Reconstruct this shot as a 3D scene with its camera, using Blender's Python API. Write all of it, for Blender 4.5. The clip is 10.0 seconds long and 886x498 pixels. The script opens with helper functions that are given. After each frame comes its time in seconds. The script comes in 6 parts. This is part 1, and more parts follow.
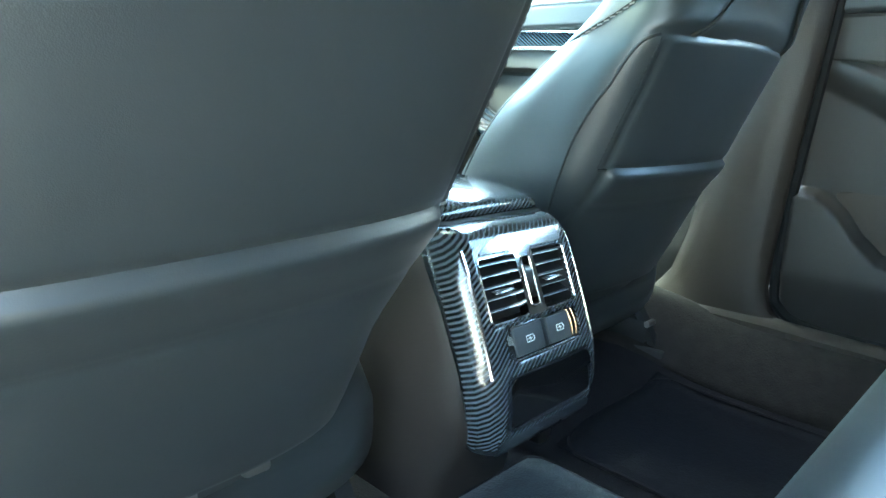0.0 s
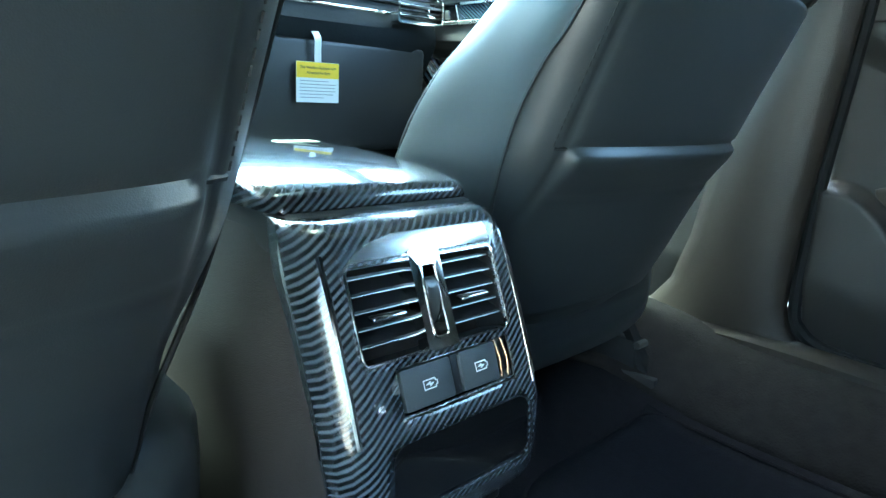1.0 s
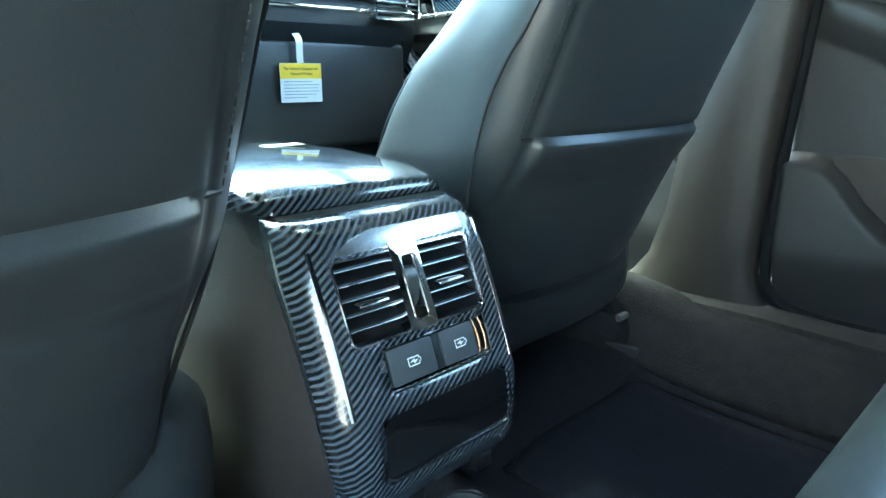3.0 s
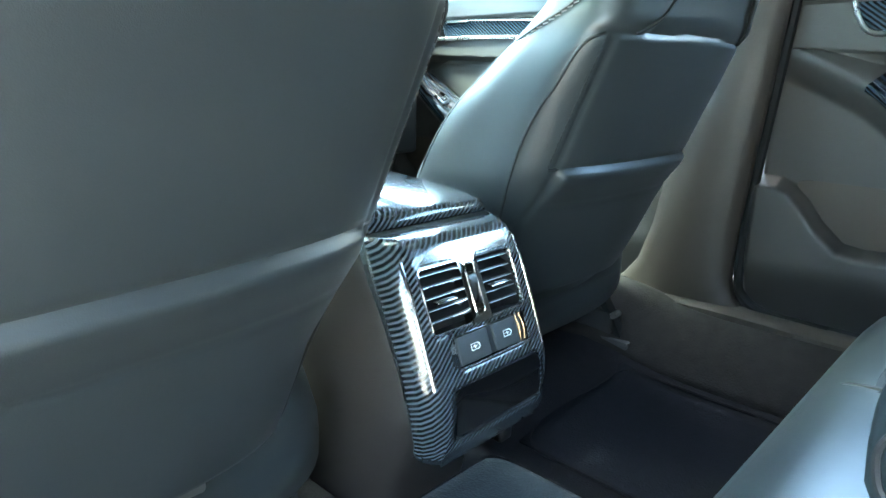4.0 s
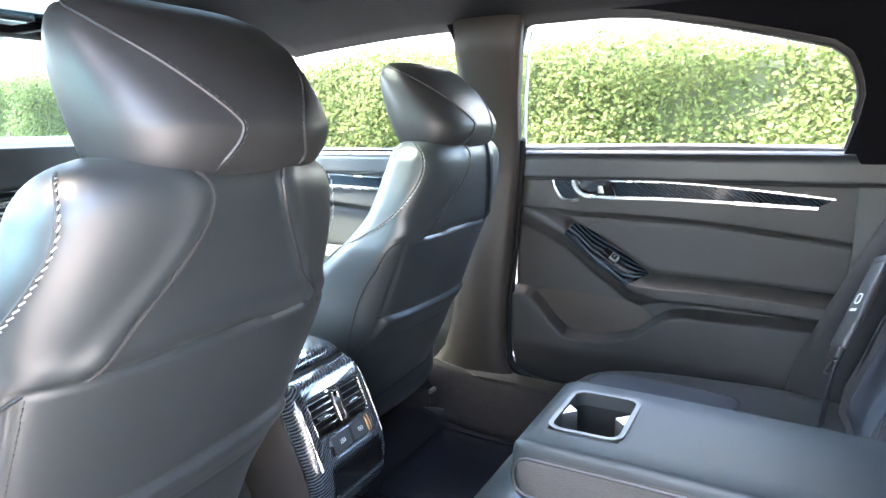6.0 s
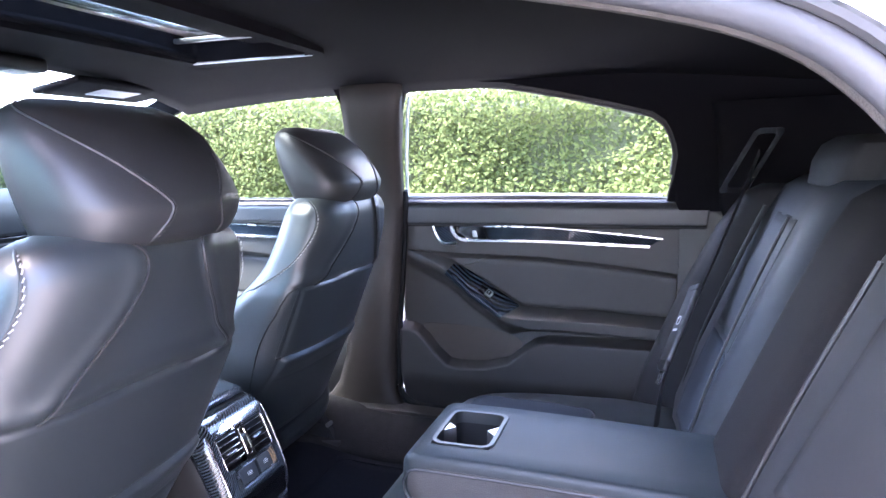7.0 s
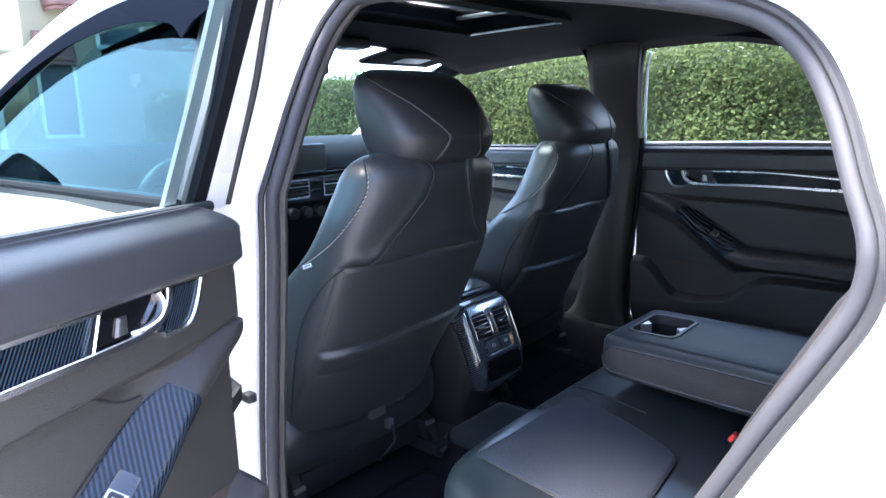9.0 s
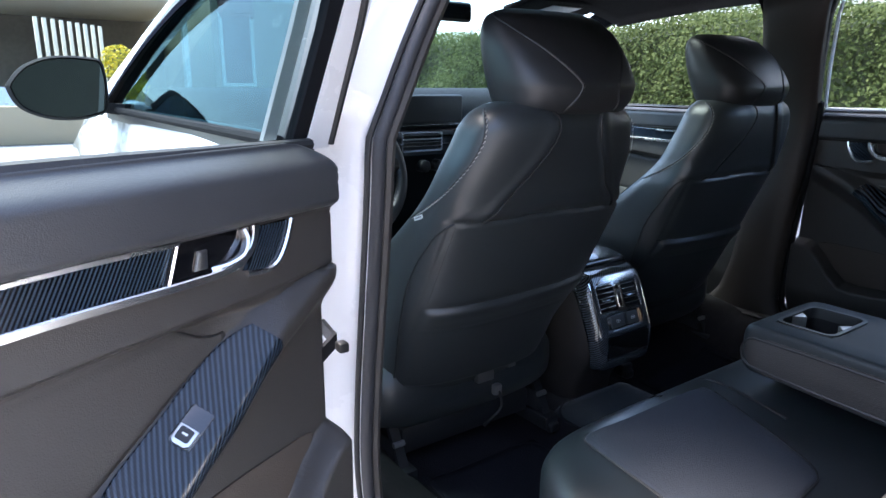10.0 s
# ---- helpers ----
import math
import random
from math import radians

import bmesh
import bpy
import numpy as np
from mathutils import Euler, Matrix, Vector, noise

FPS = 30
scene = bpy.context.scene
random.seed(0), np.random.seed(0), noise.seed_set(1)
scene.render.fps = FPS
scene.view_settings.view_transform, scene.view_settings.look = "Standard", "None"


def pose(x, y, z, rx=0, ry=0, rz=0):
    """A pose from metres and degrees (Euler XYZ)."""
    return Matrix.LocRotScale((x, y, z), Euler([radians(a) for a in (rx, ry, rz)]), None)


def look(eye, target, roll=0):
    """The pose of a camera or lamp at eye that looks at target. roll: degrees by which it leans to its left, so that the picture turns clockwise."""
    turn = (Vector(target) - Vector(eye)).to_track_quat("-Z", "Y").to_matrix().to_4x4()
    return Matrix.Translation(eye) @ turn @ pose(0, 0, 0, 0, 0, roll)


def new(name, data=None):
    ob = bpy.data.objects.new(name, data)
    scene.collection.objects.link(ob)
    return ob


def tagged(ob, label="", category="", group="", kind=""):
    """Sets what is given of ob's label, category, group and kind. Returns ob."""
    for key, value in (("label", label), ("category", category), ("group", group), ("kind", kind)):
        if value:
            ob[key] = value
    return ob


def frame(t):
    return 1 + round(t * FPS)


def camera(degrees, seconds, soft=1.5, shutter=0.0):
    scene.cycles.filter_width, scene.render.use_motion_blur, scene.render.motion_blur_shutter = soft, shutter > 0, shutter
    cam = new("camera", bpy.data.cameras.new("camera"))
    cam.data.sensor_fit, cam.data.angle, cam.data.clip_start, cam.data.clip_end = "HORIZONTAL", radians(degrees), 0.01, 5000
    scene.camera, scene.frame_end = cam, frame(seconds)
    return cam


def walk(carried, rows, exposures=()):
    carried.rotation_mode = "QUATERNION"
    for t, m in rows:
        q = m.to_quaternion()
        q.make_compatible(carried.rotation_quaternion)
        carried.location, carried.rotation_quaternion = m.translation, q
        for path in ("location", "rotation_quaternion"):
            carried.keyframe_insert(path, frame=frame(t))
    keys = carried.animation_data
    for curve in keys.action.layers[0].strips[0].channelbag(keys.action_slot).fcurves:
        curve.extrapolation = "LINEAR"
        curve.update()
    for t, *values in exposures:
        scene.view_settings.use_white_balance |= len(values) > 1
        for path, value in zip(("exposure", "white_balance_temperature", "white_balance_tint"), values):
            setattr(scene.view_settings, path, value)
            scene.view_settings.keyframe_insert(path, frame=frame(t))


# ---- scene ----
cam = camera(68.4, 10.0)
PATH = [
    (0, (-0.518, -0.41, 0.737), (0.878, 0.946, 0.277), 2.3),
    (0.5, (-0.407, -0.368, 0.7), (1.004, 0.987, 0.283), 2.6),
    (1, (-0.304, -0.349, 0.7), (1.049, 1.047, 0.234), 2.9),
    (1.5, (-0.256, -0.35, 0.702), (1.053, 1.078, 0.202), 1.4),
    (2, (-0.259, -0.354, 0.695), (1.073, 1.051, 0.194), 0.7),
    (2.2, (-0.263, -0.357, 0.694), (1.074, 1.042, 0.19), 0.3),
    (3.5, (-0.392, -0.417, 0.739), (0.97, 0.953, 0.223), -0.1),
    (4, (-0.477, -0.434, 0.764), (0.931, 0.889, 0.247), 1.2),
    (4.5, (-0.587, -0.469, 0.805), (0.879, 0.789, 0.29), 1.4),
    (5, (-0.642, -0.481, 0.86), (0.917, 0.683, 0.397), 0.5),
    (5.5, (-0.725, -0.557, 0.931), (0.947, 0.499, 0.632), -4.1),
    (6, (-0.83, -0.684, 1.022), (0.9, 0.249, 0.649), -0.9),
    (6.2, (-0.862, -0.725, 1.031), (0.924, 0.084, 0.641), -0.2),
    (7.3, (-1.041, -0.753, 1.075), (0.845, -0.148, 0.803), -1.8),
    (7.5, (-1.097, -0.743, 1.061), (0.787, -0.143, 0.761), -2.3),
    (8, (-1.233, -0.757, 1.073), (0.595, -0.015, 0.747), -1.5),
    (8.5, (-1.263, -0.831, 1.073), (0.338, 0.316, 0.727), -1.7),
    (9, (-1.24, -0.979, 1.049), (0.226, 0.326, 0.667), -1.6),
    (9.5, (-1.214, -1.031, 1.031), (0.163, 0.33, 0.529), -1.2),
    (10, (-1.154, -0.953, 1.026), (-0.028, 0.624, 0.534), 0.4),
]
walk(cam, [(t, look(eye, target, roll)) for t, eye, target, roll in PATH],
     [(0, 5.6, 6750, -9), (1, 5.5, 6450, -11), (2, 5.55, 6500, -7), (3.5, 5.7, 6700, -9), (4.5, 5.8, 7150, 1), (5.5, 5.75, 7500, 9), (7.5, 5.0, 6200, 33), (8.5, 4.25, 6250, 24), (9, 3.65, 6150, 19), (9.5, 3.15, 6250, 18), (10, 2.95, 6450, 17)])


# ---- light: bright hazy daylight, sun ahead of the open side ----
world = bpy.data.worlds.new("sky")
scene.world = world
world.use_nodes = True
wn = world.node_tree
sky = wn.nodes.new("ShaderNodeTexSky")
sky.sky_type = "NISHITA"
sky.sun_disc = False
sky.sun_elevation = radians(60)
sky.sun_rotation = radians(335)
sky.air_density, sky.dust_density, sky.ozone_density = 1.0, 3.0, 1.0
wn.links.new(sky.outputs[0], wn.nodes["Background"].inputs[0])
wn.nodes["Background"].inputs[1].default_value = 0.15
sun = new("sun", bpy.data.lights.new("sun", "SUN"))
sun.data.energy = 1.7
sun.data.angle = radians(14)
sun.data.color = (1.0, 0.95, 0.87)
sun.matrix_world = look((-2.5, 3.4, 6.7), (0, 0, 0))


# ---- materials ----
def mat(name, color, rough=0.5, metal=0.0, coat=0.0, grain=0.0, grain_scale=400.0, spread=0.12, spread_scale=9.0,
        spec=0.5, sheen=0.0, rough_var=0.08):
    """Principled material with two scales of variation: blotches over the surface and a fine relief."""
    m = bpy.data.materials.new(name)
    m.use_nodes = True
    n, l = m.node_tree.nodes, m.node_tree.links
    b = n["Principled BSDF"]
    co = n.new("ShaderNodeTexCoord")
    big = n.new("ShaderNodeTexNoise")
    big.inputs["Scale"].default_value, big.inputs["Detail"].default_value = spread_scale, 6
    l.new(co.outputs["Object"], big.inputs["Vector"])
    mix = n.new("ShaderNodeMix")
    mix.data_type = "RGBA"
    mix.inputs[6].default_value = (*[c * (1 - spread) for c in color], 1)
    mix.inputs[7].default_value = (*[min(1, c * (1 + spread)) for c in color], 1)
    l.new(big.outputs["Fac"], mix.inputs["Factor"])
    l.new(mix.outputs[2], b.inputs["Base Color"])
    rr = n.new("ShaderNodeMapRange")
    rr.inputs["To Min"].default_value, rr.inputs["To Max"].default_value = max(0.02, rough - rough_var), min(1, rough + rough_var)
    l.new(big.outputs["Fac"], rr.inputs["Value"])
    l.new(rr.outputs[0], b.inputs["Roughness"])
    b.inputs["Metallic"].default_value = metal
    b.inputs["Coat Weight"].default_value = coat
    b.inputs["Coat Roughness"].default_value = 0.03
    b.inputs["Specular IOR Level"].default_value = spec
    b.inputs["Sheen Weight"].default_value = sheen
    if grain:
        v = n.new("ShaderNodeTexVoronoi")
        v.inputs["Scale"].default_value = grain_scale
        fine = n.new("ShaderNodeTexNoise")
        fine.inputs["Scale"].default_value, fine.inputs["Detail"].default_value = grain_scale * 0.35, 4
        add = n.new("ShaderNodeMath")
        l.new(co.outputs["Object"], v.inputs["Vector"])
        l.new(co.outputs["Object"], fine.inputs["Vector"])
        l.new(v.outputs["Distance"], add.inputs[0])
        l.new(fine.outputs["Fac"], add.inputs[1])
        bump = n.new("ShaderNodeBump")
        bump.inputs["Strength"].default_value, bump.inputs["Distance"].default_value = grain, 0.0006
        l.new(add.outputs[0], bump.inputs["Height"])
        l.new(bump.outputs[0], b.inputs["Normal"])
    return m


def carbon(name, way, pitch, dark=(0.006, 0.008, 0.011), light=(0.085, 0.10, 0.115), coat=1.0, spec=0.5):
    """Glossy woven carbon-look film: slanted twill bands, with fine cross threads, under a clear coat."""
    m = mat(name, dark, 0.22, coat=coat, spec=spec)
    n, l = m.node_tree.nodes, m.node_tree.links
    b = n["Principled BSDF"]
    co = n.new("ShaderNodeTexCoord")
    wob = n.new("ShaderNodeTexNoise")
    wob.inputs["Scale"].default_value = 14

    def band(way, pitch):
        dot = n.new("ShaderNodeVectorMath")
        dot.operation = "DOT_PRODUCT"
        dot.inputs[1].default_value = Vector(way).normalized() * (2 * math.pi / pitch)
        l.new(co.outputs["Object"], dot.inputs[0])
        off = n.new("ShaderNodeMath")
        off.operation = "MULTIPLY_ADD"
        off.inputs[1].default_value = 2.0
        l.new(wob.outputs["Fac"], off.inputs[0])
        l.new(dot.outputs["Value"], off.inputs[2])
        sn = n.new("ShaderNodeMath")
        sn.operation = "SINE"
        l.new(off.outputs[0], sn.inputs[0])
        return sn
    l.new(co.outputs["Object"], wob.inputs["Vector"])
    w1 = band(way, pitch)
    w2 = band(Vector(way).cross(Vector((0.3, 0.9, 0.2))), pitch * 0.45)
    mul = n.new("ShaderNodeMath")
    mul.operation = "MULTIPLY_ADD"
    mul.inputs[1].default_value = 0.2
    l.new(w2.outputs[0], mul.inputs[0])
    l.new(w1.outputs[0], mul.inputs[2])
    mr = n.new("ShaderNodeMapRange")
    mr.inputs["From Min"].default_value, mr.inputs["From Max"].default_value = -0.5, 1.1
    l.new(mul.outputs[0], mr.inputs["Value"])
    mx = n.new("ShaderNodeMix")
    mx.data_type = "RGBA"
    mx.inputs[6].default_value, mx.inputs[7].default_value = (*dark, 1), (*light, 1)
    l.new(mr.outputs[0], mx.inputs["Factor"])
    l.new(mx.outputs[2], b.inputs["Base Color"])
    return m


def glass(name, tint, rough=0.0, shine=0.4, gleam=(1, 1, 1)):
    m = bpy.data.materials.new(name)
    m.use_nodes = True
    n, l = m.node_tree.nodes, m.node_tree.links
    n.remove(n["Principled BSDF"])
    clear, gloss = n.new("ShaderNodeBsdfTransparent"), n.new("ShaderNodeBsdfGlossy")
    clear.inputs["Color"].default_value = (*tint, 1)
    gloss.inputs["Roughness"].default_value = rough
    gloss.inputs["Color"].default_value = (*gleam, 1)
    face, power, edge, both = n.new("ShaderNodeLayerWeight"), n.new("ShaderNodeMath"), n.new("ShaderNodeMath"), n.new("ShaderNodeMixShader")
    power.operation, edge.operation = "POWER", "MULTIPLY_ADD"
    face.inputs["Blend"].default_value = 0.5
    power.inputs[1].default_value, edge.inputs[1].default_value, edge.inputs[2].default_value = 4.5, shine, 0.03
    l.new(face.outputs["Facing"], power.inputs[0])
    l.new(power.outputs[0], edge.inputs[0])
    l.new(edge.outputs[0], both.inputs[0])
    l.new(clear.outputs[0], both.inputs[1])
    l.new(gloss.outputs[0], both.inputs[2])
    l.new(both.outputs[0], n["Material Output"].inputs["Surface"])
    return m


def leafy(name, a, b_, rough=0.45):
    m = mat(name, a, rough)
    n, l = m.node_tree.nodes, m.node_tree.links
    n["Principled BSDF"].inputs["Specular IOR Level"].default_value = 0.2
    geo = n.new("ShaderNodeNewGeometry")
    ramp = n.new("ShaderNodeValToRGB")
    ramp.color_ramp.elements[0].color, ramp.color_ramp.elements[1].color = (*a, 1), (*b_, 1)
    l.new(geo.outputs["Random Per Island"], ramp.inputs[0])
    l.new(ramp.outputs[0], n["Principled BSDF"].inputs["Base Color"])
    back = n.new("ShaderNodeBsdfTranslucent")
    l.new(ramp.outputs[0], back.inputs["Color"])
    both = n.new("ShaderNodeMixShader")
    both.inputs[0].default_value = 0.35
    l.new(n["Principled BSDF"].outputs[0], both.inputs[1])
    l.new(back.outputs[0], both.inputs[2])
    l.new(both.outputs[0], n["Material Output"].inputs["Surface"])
    return m


LEATHER = mat("black_leather", (0.022, 0.026, 0.028), 0.41, grain=0.10, grain_scale=1300, spread=0.15, spec=0.85, sheen=0.02)
BENCH_LEATHER = mat("bench_leather", (0.017, 0.022, 0.025), 0.31, grain=0.10, grain_scale=1300, spread=0.15, spec=1.3)
ARM_LEATHER = mat("armrest_leather", (0.019, 0.026, 0.029), 0.5, grain=0.14, grain_scale=1300, spread=0.15, spec=0.45)
BENCH_DULL = mat("bench_back_leather", (0.028, 0.029, 0.033), 0.6, grain=0.12, grain_scale=1300, spread=0.15, spec=0.4)
CENTRE_BACK = mat("middle_back_cloth", (0.016, 0.013, 0.013), 0.8, grain=0.4, grain_scale=700, spread=0.15, spec=0.2)
# darker, rougher copy of the black leather, for side bolsters and rear headrests
LEATHER_DULL = mat("dull_matt_leather", (0.018, 0.018, 0.020), 0.7, grain=0.10, grain_scale=1300, spread=0.15, spec=0.3)
LEATHER_SMOOTH = mat("black_leather_smooth", (0.027, 0.027, 0.028), 0.42, grain=0.14, grain_scale=900, spread=0.12, spec=0.6)
CLOTH = mat("seat_centre_cloth", (0.038, 0.044, 0.055), 0.85, grain=0.8, grain_scale=420, spread=0.1, spec=0.2)
SOFT = mat("soft_trim", (0.042, 0.043, 0.045), 0.38, grain=0.3, grain_scale=700, spread=0.1)
TRIM = mat("hard_trim", (0.042, 0.038, 0.035), 0.5, grain=0.35, grain_scale=800, spread=0.1)
INSERT = mat("door_insert", (0.043, 0.039, 0.036), 0.55, grain=0.4, grain_scale=600, spread=0.12)
LINER = mat("brown_bin_lining", (0.062, 0.048, 0.038), 0.7, grain=0.4, grain_scale=600, spread=0.12)
DARK = mat("dark_plastic", (0.012, 0.012, 0.013), 0.45, grain=0.2, grain_scale=700)
GLOSS_BLACK = mat("gloss_black", (0.006, 0.006, 0.007), 0.12, coat=1.0)
CARPET = mat("carpet", (0.013, 0.012, 0.014), 0.95, grain=1.0, grain_scale=350, spread=0.35, spread_scale=60, spec=0.1)
PILLAR_PLASTIC = mat("pillar_plastic", (0.034, 0.026, 0.021), 0.48, grain=0.35, grain_scale=800, spread=0.12)
BASE_PLASTIC = mat("console_plastic", (0.024, 0.019, 0.017), 0.5, grain=0.35, grain_scale=800, spread=0.12)
SIDE_CARPET = mat("side_carpet", (0.020, 0.0175, 0.017), 0.95, grain=1.0, grain_scale=350, spread=0.4, spread_scale=50, spec=0.1)
THREAD_DIM = mat("grey_thread", (0.035, 0.035, 0.035), 0.6)
MAT_CARPET = mat("floor_mat_carpet", (0.011, 0.011, 0.014), 0.95, grain=1.0, grain_scale=300, spread=0.35, spread_scale=80, spec=0.1)
TUNNEL_CARPET = mat("tunnel_carpet", (0.028, 0.034, 0.038), 0.95, grain=1.0, grain_scale=300, spread=0.35, spread_scale=80, sheen=0.1, spec=0.1)
HEADLINER = mat("headliner_cloth", (0.0055, 0.0050, 0.0065), 0.95, grain=0.6, grain_scale=600, spread=0.2, spec=0.1)
CHROME = mat("chrome", (0.85, 0.86, 0.88), 0.08, metal=1.0, spread=0.02, rough_var=0.03)
RIM = mat("dark_satin_rim", (0.11, 0.115, 0.115), 0.4, metal=0.8, spread=0.05)
SATIN = mat("satin_metal", (0.6, 0.6, 0.6), 0.3, metal=1.0, spread=0.05)
ZINC = mat("dull_zinc", (0.11, 0.11, 0.115), 0.5, metal=0.3, spread=0.3, spread_scale=200)
BRIGHT = mat("brushed_bright_trim", (0.9, 0.9, 0.9), 0.26, metal=1.0, spread=0.03)
STEEL = mat("dull_steel", (0.35, 0.34, 0.33), 0.4, metal=0.9, spread=0.2)
PAINT = mat("white_paint", (0.86, 0.86, 0.86), 0.28, coat=1.0, spread=0.015)
RUBBER = mat("black_rubber", (0.02, 0.02, 0.021), 0.6, grain=0.3, grain_scale=300)
SEAL = mat("grey_door_seal", (0.035, 0.036, 0.040), 0.6, grain=0.2, grain_scale=300)
THREAD = mat("pale_thread", (0.36, 0.35, 0.34), 0.6)
PIPING = mat("seam_leather", (0.022, 0.022, 0.023), 0.45, grain=0.2)
CARBON = carbon("carbon_weave", (-0.62, 0.25, 0.78), 0.0044)
CARBON_DOOR = carbon("carbon_weave_door", (-0.80, -0.36, 0.5), 0.0036, (0.003, 0.005, 0.008), (0.040, 0.058, 0.078), 0.35, 0.2)
GLASS = glass("window_glass", (0.80, 0.91, 0.94))
GLASS_FRONT = glass("front_screen_glass", (0.62, 0.86, 0.95))
GLASS_REAR = glass("rear_screen_glass", (0.28, 0.50, 0.56))
GLASS_TINT = glass("tinted_glass", (0.66, 0.82, 0.84), shine=0.05)
MIRROR = mat("mirror_glass", (0.30, 0.36, 0.38), 0.02, metal=1.0, spread=0.0, rough_var=0.0)
DOOR_MIRROR = mat("door_mirror_glass", (0.045, 0.062, 0.070), 0.02, metal=1.0, spread=0.0, rough_var=0.0)
SMOKE_VISOR = mat("smoke_visor", (0.006, 0.007, 0.011), 0.8, spec=0.0)
FRAME_BLACK = mat("black_frame_film", (0.010, 0.011, 0.013), 0.8, spec=0.05, grain=0.2, grain_scale=600)
SMOKE = mat("smoked_applique", (0.010, 0.016, 0.018), 0.5, spec=0.25)
WHITE_PLASTIC = mat("white_print", (0.75, 0.75, 0.75), 0.5)
YELLOW = mat("yellow_print", (0.85, 0.55, 0.03), 0.6)
PRINT = mat("grey_print", (0.25, 0.25, 0.27), 0.7)
RED = mat("red_plastic", (0.6, 0.03, 0.02), 0.4)
AMBER = mat("amber_reflex", (0.42, 0.28, 0.18), 0.25, metal=0.9)
WEBBING = mat("belt_webbing", (0.02, 0.021, 0.024), 0.6, grain=0.8, grain_scale=900)
ASPHALT = mat("pale_concrete", (0.22, 0.216, 0.208), 0.9, grain=1.0, grain_scale=120, spread=0.3, spread_scale=1.5)
LEAF = leafy("hedge_leaf", (0.036, 0.056, 0.015), (0.090, 0.112, 0.034), 0.8)
LEAF_DARK = leafy("tree_leaf", (0.02, 0.04, 0.012), (0.07, 0.10, 0.03))
FLOWER = leafy("yellow_blossom", (0.2, 0.22, 0.03), (0.6, 0.45, 0.04))
HEDGE_SHADE = mat("hedge_core", (0.035, 0.045, 0.018), 0.95, grain=1.0, grain_scale=40, spread=0.4)
STUCCO = mat("beige_stucco", (0.34, 0.27, 0.18), 0.9, grain=0.8, grain_scale=60, spread=0.1, spread_scale=2)
WHITE_WALL = mat("white_wall", (0.75, 0.74, 0.72), 0.85, grain=0.5, grain_scale=60, spread=0.06, spread_scale=1)
WINDOW_DARK = mat("far_window", (0.05, 0.06, 0.07), 0.1, spread=0.1)
WOOD_WHITE = mat("white_board", (0.64, 0.59, 0.48), 0.6, spread=0.08, spread_scale=4)
BARK = mat("bark", (0.10, 0.075, 0.055), 0.9, grain=1.0, grain_scale=50, spread=0.3)
ROOF_DARK = mat("awning_maroon", (0.20, 0.085, 0.07), 0.7, spread=0.2)
GREY_METAL = mat("galvanised", (0.4, 0.4, 0.42), 0.5, metal=0.7, spread=0.15)


# ---- mesh tools ----
def part(name, bm, material, parent=None, label="", smooth=38):
    """Links a bmesh, in world coordinates, as one mesh object under its thing or part."""
    bmesh.ops.remove_doubles(bm, verts=bm.verts, dist=1e-6)
    bmesh.ops.recalc_face_normals(bm, faces=bm.faces)
    for f in bm.faces:
        f.smooth = True
    lim = math.cos(radians(smooth))
    for e in bm.edges:
        if len(e.link_faces) == 2 and e.link_faces[0].normal.dot(e.link_faces[1].normal) < lim:
            e.smooth = False
    base, p = Vector((0, 0, 0)), parent
    while p is not None:
        base += p.location
        p = p.parent
    bmesh.ops.translate(bm, verts=bm.verts, vec=-base)
    me = bpy.data.meshes.new(name)
    bm.to_mesh(me)
    bm.free()
    me.materials.append(material)
    ob = new(name, me)
    ob.parent = parent
    return tagged(ob, label)


def thing(name, label, category, at=(0, 0, 0), group="", kind=""):
    ob = new(name)
    ob.empty_display_size = 0.05
    ob.location = at
    return tagged(ob, label, category, group, kind)


def sheet(bm, pts, f, d):
    """One pane as a single face."""
    bm.faces.new([bm.verts.new(f(u, v, d)) for u, v in pts])


def bmn():
    return bmesh.new()


def rbox(bm, x0, x1, y0, y1, z0, z1, r=0.005, seg=2, m=None):
    mm = Matrix.Translation(((x0 + x1) / 2, (y0 + y1) / 2, (z0 + z1) / 2)) @ Matrix.Diagonal((x1 - x0, y1 - y0, z1 - z0, 1))
    g = bmesh.ops.create_cube(bm, size=1.0, matrix=mm)
    vs = g["verts"]
    if r:
        es = list({e for v in vs for e in v.link_edges})
        o = bmesh.ops.bevel(bm, geom=es, offset=r, segments=seg, profile=0.5, affect="EDGES", clamp_overlap=True)
        vs = list({v for f in o["faces"] for v in f.verts} | {v for v in vs if v.is_valid})
    if m is not None:
        bmesh.ops.transform(bm, matrix=m, verts=vs)
    return bm


def loft(bm, rings, closed=True, caps=True):
    rows = [[bm.verts.new(p) for p in r] for r in rings]
    n = len(rows[0])
    for a, b in zip(rows, rows[1:]):
        for i in range(n if closed else n - 1):
            j = (i + 1) % n
            bm.faces.new((a[i], a[j], b[j], b[i]))
    if caps and closed:
        bm.faces.new(rows[0][::-1])
        bm.faces.new(rows[-1])
    return bm


